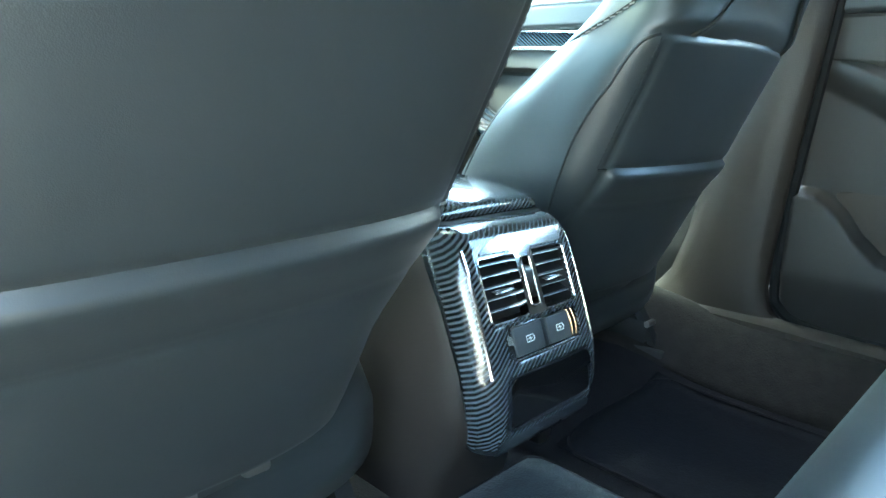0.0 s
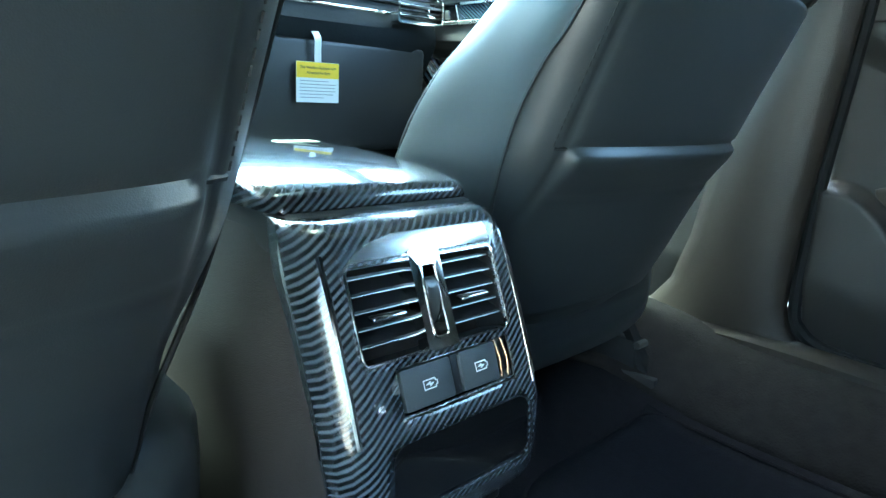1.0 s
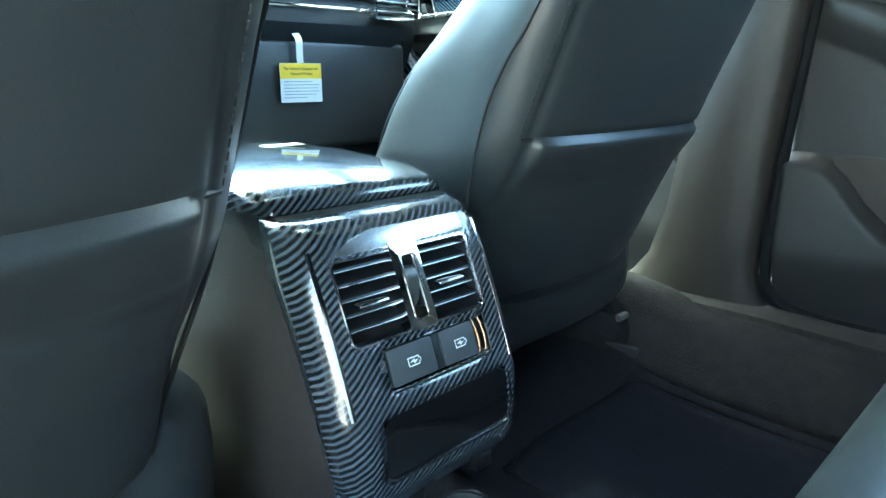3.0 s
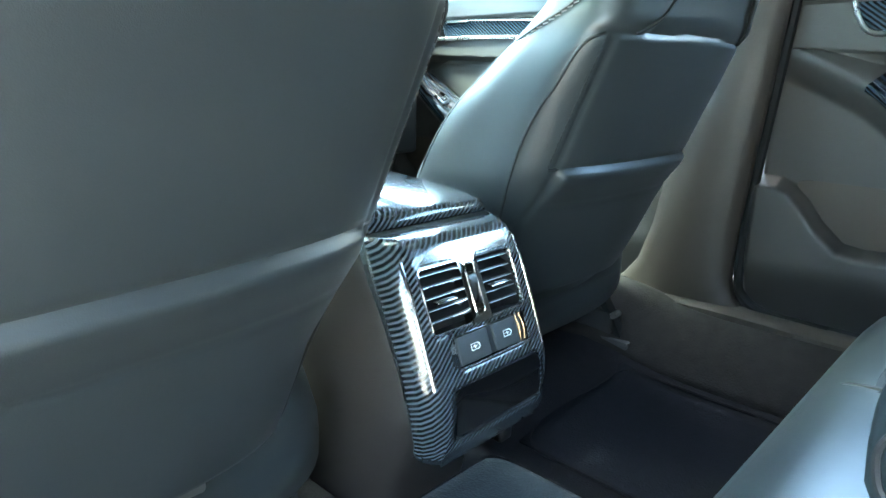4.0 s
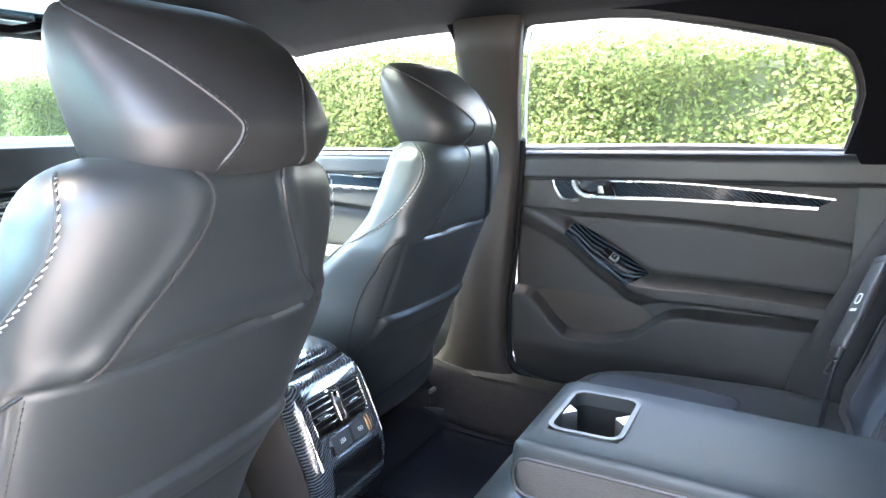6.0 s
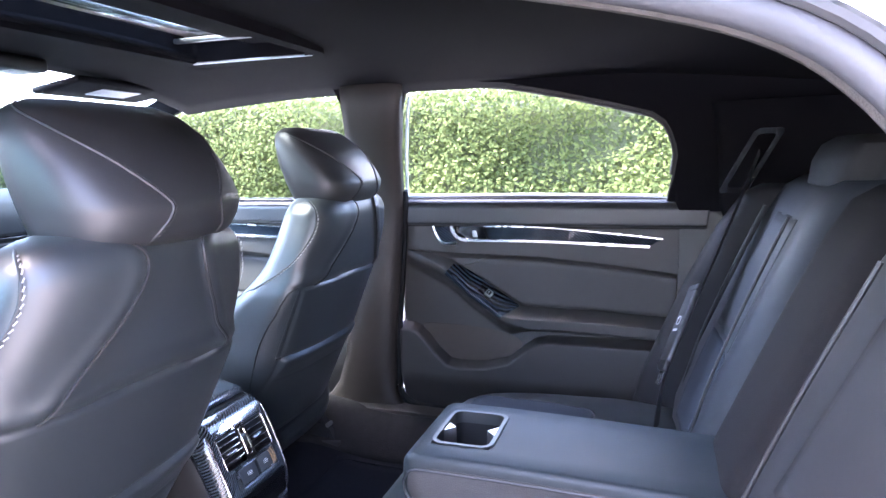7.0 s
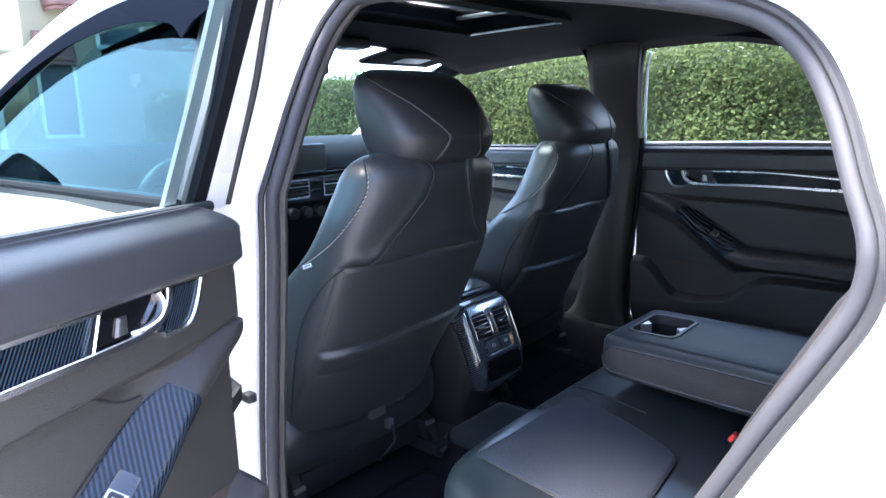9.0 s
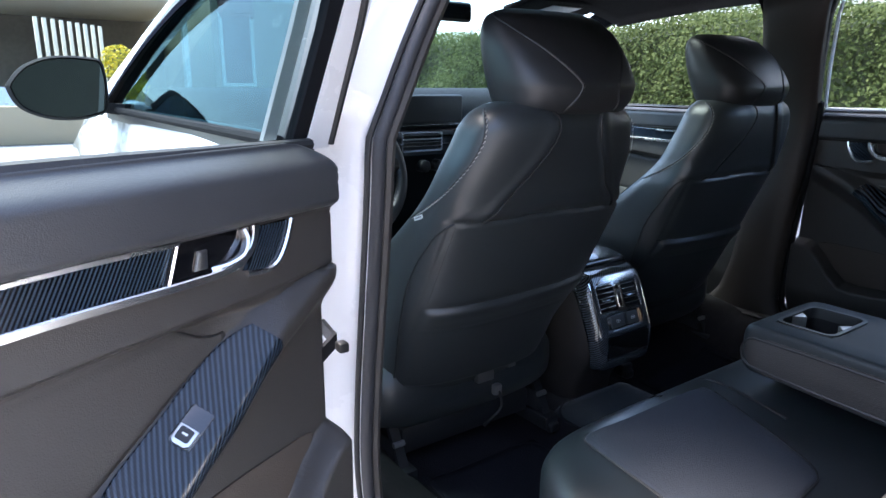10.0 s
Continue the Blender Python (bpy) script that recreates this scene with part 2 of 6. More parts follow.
def smooth_path(pts, n=8, closed=False):
    """Catmull-Rom through the points."""
    pts = [Vector(p) for p in pts]
    out, m = [], len(pts)
    for i in range(m if closed else m - 1):
        if closed:
            p = [pts[(i + k - 1) % m] for k in range(4)]
        else:
            p = [pts[min(max(i + k - 1, 0), m - 1)] for k in range(4)]
        for k in range(n):
            t = k / n
            out.append(0.5 * ((2 * p[1]) + (p[2] - p[0]) * t + (2 * p[0] - 5 * p[1] + 4 * p[2] - p[3]) * t * t
                              + (3 * p[1] - p[0] - 3 * p[2] + p[3]) * t ** 3))
    if not closed:
        out.append(pts[-1])
    return out


def sweep(bm, path, shape, closed=False, up=None):
    """Sweeps a closed 2D outline along a path."""
    path = [Vector(p) for p in path]
    n = len(path)
    rings, u = [], None
    for i, p in enumerate(path):
        a = path[(i - 1) % n] if closed or i else path[0]
        b = path[(i + 1) % n] if closed or i < n - 1 else path[-1]
        t = (b - a).normalized()
        if up is not None:
            u = Vector(up)
        elif u is None:
            u = Vector((0, 0, 1)) if abs(t.z) < 0.9 else Vector((0, 1, 0))
        u = (u - t * u.dot(t)).normalized()
        s = t.cross(u)
        rings.append([p + s * x + u * y for x, y in shape])
    if closed:
        rings.append(rings[0])
    return loft(bm, rings, True, not closed)


def circle(r, n=8, sx=1.0):
    return [(sx * r * math.cos(2 * math.pi * k / n), r * math.sin(2 * math.pi * k / n)) for k in range(n)]


def tube(bm, pts, r=0.004, n=8, closed=False, fine=0):
    return sweep(bm, smooth_path(pts, fine, closed) if fine else pts, circle(r, n), closed)


def plate(bm, pts, f, d0, d1, bevel=0.0, seg=2):
    """A slab with the outline pts (a, b), between the depths d0 and d1; f maps (a, b, depth) into the world."""
    lo, hi = [bm.verts.new(f(a, b, d0)) for a, b in pts], [bm.verts.new(f(a, b, d1)) for a, b in pts]
    top = bm.faces.new(hi)
    bm.faces.new(lo[::-1])
    n = len(pts)
    for i in range(n):
        bm.faces.new((lo[i], lo[(i + 1) % n], hi[(i + 1) % n], hi[i]))
    if bevel:
        bmesh.ops.bevel(bm, geom=list(top.edges), offset=bevel, segments=seg, profile=0.5, affect="EDGES", clamp_overlap=True)
    return bm


def rounded(x0, x1, z0, z1, r, n=4):
    out = []
    for cx, cz, a in ((x1 - r, z1 - r, 0), (x0 + r, z1 - r, 90), (x0 + r, z0 + r, 180), (x1 - r, z0 + r, 270)):
        out += [(cx + r * math.cos(radians(a + 90 * k / n)), cz + r * math.sin(radians(a + 90 * k / n))) for k in range(n + 1)]
    return out


def frame_strip(bm, outer, inner, f, d0, d1):
    """A closed frame between two outlines of equal count."""
    n = len(outer)
    a = [bm.verts.new(f(*p, d0)) for p in outer]
    b = [bm.verts.new(f(*p, d1)) for p in outer]
    c = [bm.verts.new(f(*p, d1)) for p in inner]
    d = [bm.verts.new(f(*p, d0)) for p in inner]
    for i in range(n):
        j = (i + 1) % n
        for u, v in ((a, b), (b, c), (c, d), (d, a)):
            bm.faces.new((u[i], u[j], v[j], v[i]))
    return bm


def lerp_table(rows, v):
    """Row values at v on a smooth curve through the rows; the first column is the key."""
    if v <= rows[0][0]:
        return rows[0][1:]
    if v >= rows[-1][0]:
        return rows[-1][1:]
    k = max(i for i in range(len(rows) - 1) if rows[i][0] <= v)
    a, b = rows[k], rows[k + 1]
    p, q = rows[max(k - 1, 0)], rows[min(k + 2, len(rows) - 1)]
    h = b[0] - a[0]
    t = (v - a[0]) / h
    out = []
    for i in range(1, len(a)):
        m0 = (b[i] - p[i]) / (b[0] - p[0])
        m1 = (q[i] - a[i]) / (q[0] - a[0])
        out.append((2 * t ** 3 - 3 * t * t + 1) * a[i] + (t ** 3 - 2 * t * t + t) * h * m0 + (3 * t * t - 2 * t ** 3) * b[i] + (t ** 3 - t * t) * h * m1)
    return tuple(out)


def gauss(d, s):
    return math.exp(-(d / s) ** 2)


def step(v, a, b):
    """0 below a, 1 above b, smooth between."""
    t = max(0.0, min(1.0, (v - a) / (b - a)))
    return t * t * (3 - 2 * t)


def piece(xs, ys, v):
    """Broken line through (xs, ys)."""
    return float(np.interp(v, xs, ys))


def holed(bm, outer, holes, f, d0, d1):
    """A slab with holes."""
    for d in (d0, d1):
        edges = []
        for loop in (outer, *holes):
            vs = [bm.verts.new(f(*p, d)) for p in loop]
            edges += [bm.edges.new((vs[i], vs[(i + 1) % len(vs)])) for i in range(len(vs))]
        bmesh.ops.triangle_fill(bm, edges=edges, use_beauty=True, use_dissolve=False)
    for loop in (outer, *holes):
        a, c = [bm.verts.new(f(*p, d0)) for p in loop], [bm.verts.new(f(*p, d1)) for p in loop]
        for i in range(len(loop)):
            j = (i + 1) % len(loop)
            bm.faces.new((a[i], a[j], c[j], c[i]))
    bmesh.ops.remove_doubles(bm, verts=bm.verts, dist=1e-5)
    return bm


# ---- setting: ground, shell of the car ----
g = bmn()
bmesh.ops.create_grid(g, x_segments=40, y_segments=40, size=400)
tagged(part("ground", g, ASPHALT), "grey concrete ground of the car park", "ground", kind="structure")


def side_in(z):
    """Half width of the cabin at the door openings: upright below the belt line, leaning in above it."""
    return 0.72 - max(0.0, z - 0.95) * 0.45


OPENING = [(-0.15, 0.36), (-0.135, 0.45), (-0.145, 0.58), (-0.167, 0.74), (-0.188, 0.90), (-0.191, 1.0), (-0.192, 1.08), (-0.203, 1.16),
           (-0.225, 1.205), (-0.265, 1.228), (-0.38, 1.217), (-0.52, 1.199), (-0.64, 1.177), (-0.75, 1.151), (-0.81, 1.128),
           (-0.848, 1.095), (-0.875, 1.05), (-0.895, 1.0), (-0.912, 0.955), (-0.908, 0.915), (-0.887, 0.87), (-0.85, 0.80),
           (-0.80, 0.70), (-0.75, 0.61), (-0.69, 0.52), (-0.62, 0.44), (-0.54, 0.375), (-0.45, 0.335), (-0.32, 0.325), (-0.2, 0.33)]
OPEN = [(p.x, p.y) for p in smooth_path([(y, z, 0) for y, z in OPENING], 4, True)]
OC = (-0.5, 0.8)


def grow(pts, d):
    """Offset outline, outwards."""
    out, n = [], len(pts)
    for i, p in enumerate(pts):
        a, b = Vector(pts[i - 1]), Vector(pts[(i + 1) % n])
        t = (b - a).normalized()
        nn = Vector((t.y, -t.x))
        if nn.dot(Vector(p) - Vector(OC)) < 0:
            nn = -nn
        out.append((p[0] + nn.x * d, p[1] + nn.y * d))
    return out


def outline_far(y0, y1, z0, z1):
    """Each point of the opening pushed out onto a rectangle."""
    out = []
    for y, z in OPEN:
        dy, dz = y - OC[0], z - OC[1]
        k = min(((y1 if dy > 0 else y0) - OC[0]) / dy if abs(dy) > 1e-6 else 9e9, ((z1 if dz > 0 else z0) - OC[1]) / dz if abs(dz) > 1e-6 else 9e9)
        out.append((OC[0] + dy * k, OC[1] + dz * k))
    return out


def grow_pillar(off):
    """Offset outline, narrower along the upper centre pillar."""
    out = []
    for p, q in zip(OPEN, grow(OPEN, off)):
        k = 1 - 0.65 * step(p[1], 0.94, 1.0) * (1 - step(p[1], 1.17, 1.22)) * (p[0] > -0.3)
        out.append((p[0] + (q[0] - p[0]) * k, p[1] + (q[1] - p[1]) * k))
    return out


def body_side(side):
    """White pressed body side round the rear door opening, with the stepped jamb."""
    car = thing("car_body_side", "glossy white car body side around the rear door opening", "car body", (side * 0.8, -0.5, 0.3))
    b = bmn()
    rings = []
    for off, dx in ((-0.002, 0.0), (0.018, 0.004), (0.03, 0.03), (0.05, 0.05), (0.058, 0.085), (0.066, 0.105), (0.075, 0.118)):
        rings.append([(side * (side_in(z) + dx * (1 - 0.55 * step(z, 0.98, 1.18))), y, z) for y, z in grow_pillar(off)])
    far = [(min(y, -0.085 - 0.075 * step(z, 0.93, 0.98)), min(z, piece((-2.2, -1.6, -1.2, -0.95, -0.85, -0.7, -0.4), (0.93, 0.98, 1.02, 1.10, 1.19, 1.27, 1.33), y))) for y, z in outline_far(-2.2, -0.085, 0.2, 1.33)]
    for k in (0.35, 0.7, 1.0):
        row = []
        for (y, z), (fy, fz) in zip(grow_pillar(0.075), far):
            yy, zz = y + (fy - y) * k, z + (fz - z) * k
            bulge = 0.125 + 0.02 * math.sin(min(1, max(0, (0.95 - zz) / 0.6)) * math.pi) - 0.03 * max(0, (-1.1 - yy))
            bulge *= 1 - 0.55 * step(zz, 0.98, 1.18)
            row.append((side * (side_in(zz) + bulge), yy, zz))
        rings.append(row)
    loft(b, rings, True, False)
    part("body_panel", b, PAINT, car)
    b = bmn()
    # hollow weatherstrip with its outer lip
    path = [Vector((side * (side_in(z) - 0.002), y, z)) for y, z in grow(OPEN, -0.004)]
    tube(b, path, 0.0095, 10, True)
    part("door_seal", b, SEAL, car, "grey rubber weatherstrip")
    b = bmn()
    path = [Vector((side * (side_in(z) + 0.010), y, z)) for y, z in grow(OPEN, 0.0055)]
    tube(b, path, 0.0045, 8, True)
    part("outer_seal_lip", b, RUBBER, car, "black rubber lip")
    b = bmn()
    path = [Vector((side * (side_in(z) - 0.016), y, z)) for y, z in grow(OPEN, -0.006)]
    tube(b, path, 0.0085, 8, True)
    part("aperture_trim", b, TRIM, car, "charcoal inner pillar edging")
    return car


left_side = body_side(-1)

# striker loop and door check on the left body
st = thing("door_striker", "zinc-plated door latch striker bolted to the white pillar", "striker", (-0.84, -0.93, 0.81))
SL, SS = Vector((0, -0.45, 0.89)), Vector((0, 0.89, 0.45))


def on_jamb(u, v, d):
    return Vector((-0.838 - d * 0.5, -0.924, 0.806)) + SL * u * 0.5 + SS * v * 0.5


b = bmn()
plate(b, rounded(-0.042, 0.042, -0.016, 0.016, 0.010, 4), on_jamb, -0.02, 0.006, 0.002)
part("striker_plate", b, ZINC, st, "ribbed zinc striker plate")
for u in (-0.022, 0.022):
    b = bmn()
    rings = [[on_jamb(u + r * math.cos(2 * math.pi * k / 12), r * math.sin(2 * math.pi * k / 12), d) for k in range(12)] for d, r in ((0.005, 0.008), (0.009, 0.008), (0.010, 0.006))]
    loft(b, rings)
    part("striker_screw", b, ZINC, st)
b = bmn()
tube(b, [on_jamb(-0.011, 0.0, 0.004), on_jamb(-0.010, 0.016, 0.018), on_jamb(-0.006, 0.024, 0.024), on_jamb(0.006, 0.024, 0.024), on_jamb(0.010, 0.016, 0.018), on_jamb(0.011, 0.0, 0.004)], 0.0015, 8, fine=4)
part("striker_loop", b, ZINC, st)

# roof skin, headliner
b = bmn()
ys = [-1.15 + 0.05 * k for k in range(37)]
xs = [-0.66 + 0.06 * k for k in range(23)]
grid = [[b.verts.new((x, y, 1.385 - 0.10 * max(0, abs(y + 0.25) - 0.35) ** 1.5 - 0.085 * abs(x / 0.66) ** 2.6)) for x in xs] for y in ys]
for r, q in zip(grid, grid[1:]):
    for i in range(22):
        y, x = (r[i].co.y + q[i].co.y) / 2, (r[i].co.x + r[i + 1].co.x) / 2
        if 0.10 < y < 0.25 and abs(x) < 0.24:
            continue
        b.faces.new((r[i], r[i + 1], q[i + 1], q[i]))
roof = tagged(part("roof", b, PAINT, smooth=60), "white painted steel car roof", "car roof", kind="structure")
mod = roof.modifiers.new("thickness", "SOLIDIFY")
mod.thickness = 0.012


def roof_in(x, y):
    return 1.315 - 0.10 * max(0, abs(y + 0.25) - 0.35) ** 1.5 - 0.075 * abs(x / 0.62) ** 2.6


b = bmn()
xs = [-0.62 + k * 0.062 for k in range(21)]
ys = [-1.75 + k * 0.05 for k in range(47)]
grid = [[b.verts.new((x, y, roof_in(x, y))) for x in xs] for y in ys]
for r, q in zip(grid, grid[1:]):
    for i in range(20):
        y, x = (r[i].co.y + q[i].co.y) / 2, (r[i].co.x + r[i + 1].co.x) / 2
        if -0.05 < y < 0.27 and abs(x) < 0.31:
            continue
        b.faces.new((r[i], r[i + 1], q[i + 1], q[i]))
ceil = tagged(part("ceiling", b, HEADLINER), "dark cloth headliner with a sunroof cut-out", "headliner", kind="structure")
mod = ceil.modifiers.new("thickness", "SOLIDIFY")
mod.thickness, mod.offset = 0.012, 1

# ---- front seats ----
SEAT_BACK = [  # height, half width, rear y, front y
    (0.36, 0.170, 0.045, 0.22), (0.42, 0.190, 0.012, 0.235), (0.50, 0.203, -0.027, 0.23), (0.58, 0.210, -0.063, 0.21), (0.65, 0.213, -0.096, 0.172),
    (0.72, 0.213, -0.128, 0.11), (0.77, 0.211, -0.151, 0.045), (0.81, 0.207, -0.169, -0.005), (0.85, 0.201, -0.187, -0.043), (0.90, 0.190, -0.207, -0.07), (0.94, 0.177, -0.219, -0.085),
    (0.965, 0.168, -0.222, -0.095), (0.985, 0.150, -0.215, -0.107), (0.997, 0.122, -0.200, -0.122), (1.002, 0.09, -0.185, -0.135)]
SQ = 3.2


def lean(cx, z):
    """The passenger's backrest stands a little more upright."""
    return 0.075 * (z - 0.655) * (cx > 0) * (z > 0.655)


def sag(cx, u, z):
    """The driver's map pocket hangs a little lower at the door side."""
    return (0.045 * u - 0.005) * (cx < 0) * gauss(z - 0.64, 0.07)


def seat_point(cx, dy, a, z):
    """A place on the seat back's skin at the angle a (90: front, 270: rear) and the height z, with its creases and pocket."""
    w, yb, yf = lerp_table(SEAT_BACK, z)
    c, s = math.cos(a), math.sin(a)
    x = w * math.copysign(abs(c) ** (2 / SQ), c)
    inner = -1 if cx > 0 else 1
    sq = SQ
    if c * inner > 0:
        k = step(z, 0.54, 0.64) * (1 - step(z, 0.79, 0.86))
        w += 0.010 * k * min(1.0, c * inner * 2)
        if s < 0:
            sq = SQ + 1.0 * k
        x = w * math.copysign(abs(c) ** (2 / sq), c)
    cy, h = (yb + yf) / 2, (yf - yb) / 2
    y = cy + h * math.copysign(abs(s) ** (2 / sq), s)
    if s < 0:
        y += 0.0030 * gauss(abs(x) - 0.188, 0.004) * step(z, 0.47, 0.50) * (1 - step(z, 0.80, 0.812))
        flat = step(-s, 0.2, 0.6)
        crown = 0.010 * (1 - (x / w) ** 2) * step(z, 0.40, 0.5)
        y -= flat * crown
        line = 0.812 + 0.006 * gauss(x, 0.08)
        y += flat * (0.0042 * gauss(z - line, 0.0034) - 0.0034 * gauss(z - line - 0.016, 0.013))
        if z > 0.806:
            # the middle panel lies a little below the shoulder panels
            edge = piece((0.80, 0.806, 0.815, 0.83, 0.858, 0.89, 0.918, 0.944, 0.962, 0.976, 0.988, 1.0), (0.153, 0.150, 0.138, 0.127, 0.108, 0.084, 0.064, 0.050, 0.045, 0.047, 0.058, 0.08), z)
            low = 1 - step(abs(x) - edge, -0.006, 0.001)
            y += step(z, 0.806, 0.82) * (0.0048 * low + 0.0022 * gauss(abs(x) - edge + 0.001, 0.0028)) - 0.003 * gauss(abs(x) - edge - 0.014, 0.012) * step(z, 0.81, 0.83)
        lip = 0.655
        side = step(0.188 - abs(x), 0.0, 0.010)
        if z < lip:
            y -= side * flat * 0.0075 * gauss(max(0.0, lip - 0.012 - z), 0.022) * step(lip - z, 0.0, 0.007)
            y += side * flat * 0.0014 * gauss(z - (lip - 0.05), 0.003)
        else:
            y += side * flat * 0.0045 * gauss(z - lip, 0.005)
        if z < 0.462:
            y += flat * 0.016 * step(0.462 - z, 0.0, 0.006)
    else:
        y -= 0.55 * h * s * max(0, 1 - (x / (0.70 * w)) ** 2)         # hollow between the bolsters
    dz = sag(cx, x, z) if s < 0 else 0.0
    return Vector((cx + x, dy + y + lean(cx, z) - 0.46 * dz, z + dz))


def on_back(cx, dy, u, z, lift=0.0):
    """A place on the rear skin at the sideways offset u."""
    w = lerp_table(SEAT_BACK, z)[0]
    r = max(-0.999, min(0.999, u / w))
    c = math.copysign(abs(r) ** (SQ / 2), r)
    p = seat_point(cx, dy, -math.acos(c), z)
    return p + Vector((0, -lift, 0))


def on_side(cx, dy, sgn, y, z, lift=0.0):
    """A place on the outer (sgn 1: right) flank at the local y."""
    w, yb, yf = lerp_table(SEAT_BACK, z)
    cy, h = (yb + yf) / 2, (yf - yb) / 2
    r = max(-0.99, min(0.99, (y - cy) / h))
    sq = SQ
    if sgn * cx < 0:
        k = step(z, 0.54, 0.64) * (1 - step(z, 0.79, 0.86))
        w += 0.010 * k
        sq += 1.0 * k if r < 0 else 0.0
    x = w * (1 - abs(r) ** sq) ** (1 / sq)
    n = Vector((sgn * max(0.05, x / w) ** (SQ - 1) / w, math.copysign(abs(r) ** (SQ - 1), r) / h, 0)).normalized()
    return Vector((cx + sgn * x, dy + y + lean(cx, z), z)) + n * lift


HEAD = [  # height, half width, rear y, front y
    (0.972, 0.085, -0.195, -0.125), (0.978, 0.110, -0.220, -0.105), (0.995, 0.124, -0.240, -0.092), (1.02, 0.131, -0.250, -0.082), (1.035, 0.133, -0.246, -0.078), (1.06, 0.134, -0.231, -0.072),
    (1.09, 0.132, -0.207, -0.068), (1.115, 0.125, -0.180, -0.068), (1.132, 0.113, -0.157, -0.074), (1.142, 0.088, -0.135, -0.085)]


def head_point(cx, dy, a, z, lift=0.0):
    w, yb, yf = lerp_table(HEAD, z)
    c, s = math.cos(a), math.sin(a)
    e = 2.7
    w, yb, yf = w + lift, yb - lift, yf + lift
    cy, h = (yb + yf) / 2, (yf - yb) / 2
    return Vector((cx + w * math.copysign(abs(c) ** (2 / e), c), dy + cy + lean(cx, z) + h * math.copysign(abs(s) ** (2 / e), s), z))


def stitches(bm, path, length=0.006, gap=0.0035, r=0.0009, lean=0.0):
    """Short raised threads along a path."""
    path = [Vector(p) for p in path]
    acc, nxt = 0.0, 0.0
    for a, b_ in zip(path, path[1:]):
        d = (b_ - a).length
        while nxt <= acc + d and d > 0:
            t = (nxt - acc) / d
            p, u = a.lerp(b_, t), (b_ - a).normalized()
            side = u.cross(Vector((0, -1, 0.2))).normalized() * lean
            tube(bm, [p - (u + side) * length / 2, p + (u + side) * length / 2], r, 5)
            nxt += length + gap
        acc += d


def front_seat(cx, dy, label):
    seat = thing("front_seat", label, "car seat", (cx, dy + 0.15, 0.27), group="front seats")
    outer = 1 if cx > 0 else -1
    b = bmn()
    zs = [0.36 + (1.002 - 0.36) * k / 170 for k in range(171)]
    n = 300
    turns = [2 * math.pi * k / n for k in range(n)]
    turns = [math.atan2(math.copysign(abs(math.sin(a)) ** 1.6, math.sin(a)), math.copysign(abs(math.cos(a)) ** 1.6, math.cos(a))) for a in turns]
    loft(b, [[seat_point(cx, dy, a, z) for a in turns] for z in zs])
    back = part("backrest", b, LEATHER, seat, smooth=60)
    # piping: shoulder seams, panel seams down the flanks, stitched bolster seams
    for sgn in (1, -1):
        b = bmn()
        pts = [on_back(cx, dy, sgn * u, z, 0.002) for u, z in ((0.141, 0.812), (0.137, 0.816), (0.127, 0.830), (0.108, 0.858), (0.084, 0.890), (0.064, 0.918), (0.050, 0.944), (0.045, 0.962), (0.047, 0.976), (0.058, 0.988), (0.074, 0.996))]
        tube(b, pts, 0.0021, 6, fine=4)
        part("shoulder_seam", b, PIPING, back)
        b = bmn()
        pts = [on_back(cx, dy, sgn * u, z, 0.0) for u, z in ((0.182, 0.811),)]
        pts += [on_side(cx, dy, sgn, y - (0.010 * step(0.80 - z, 0.0, 0.03) if sgn * cx < 0 else 0.0), z, 0.0015) for y, z in ((-0.135, 0.803), (-0.115, 0.785), (-0.09, 0.755), (-0.07, 0.73), (-0.04, 0.68), (-0.008, 0.60), (0.02, 0.52), (0.05, 0.44), (0.07, 0.38))]
        tube(b, pts, 0.0020, 6, fine=4)
        part("panel_seam", b, PIPING, back)
        b = bmn()
        path = smooth_path([on_back(cx, dy, sgn * 0.182, z, 0.0004) for z in (0.805, 0.78, 0.74, 0.70, 0.66)], 6)
        stitches(b, path, 0.0045, 0.003, 0.0007)
        part("edge_stitching", b, THREAD_DIM, back, "dark grey edge stitching")
        b = bmn()
        pts = [on_side(cx, dy, sgn, y, z, 0.0004) for y, z in ((-0.125, 0.993), (-0.170, 0.986), (-0.190, 0.966), (-0.190, 0.938), (-0.176, 0.905), (-0.143, 0.865), (-0.103, 0.836), (-0.055, 0.81), (0.0, 0.786), (0.04, 0.755), (0.08, 0.715), (0.12, 0.65), (0.15, 0.57))]
        path = smooth_path(pts, 8)
        tube(b, path, 0.0022, 6)
        part("bolster_seam", b, PIPING, back)
        b = bmn()
        stitches(b, [p + Vector((sgn * 0.0015, -0.0055, 0)) for p in path[8:]], 0.0052, 0.003, 0.0008, 0.45)
        part("bolster_stitching", b, THREAD, back, "pale contrast stitching")
    b = bmn()
    tube(b, [on_back(cx, dy, u, 0.656, -0.001) for u in (-0.180, -0.16, -0.1, 0, 0.1, 0.16, 0.180)], 0.0022, 6, fine=4)
    part("pocket_lip", b, PIPING, back, "rolled top edge of the map pocket")
    b = bmn()
    hx = cx + (0.02 if cx < 0 else -0.01)
    for u in (-0.06, 0.06):
        tube(b, [(cx + u, dy - 0.16 + lean(cx, 0.99), 0.955), (cx + u, dy - 0.165 + lean(cx, 0.99), 1.02)], 0.006, 10)
        part("headrest_post", b, SATIN, seat)
        b = bmn()
    zs = [0.972 + 0.17 * k / 60 for k in range(61)]
    n = 72
    loft(b, [[head_point(hx, dy, 2 * math.pi * k / n, z) for k in range(n)] for z in zs])
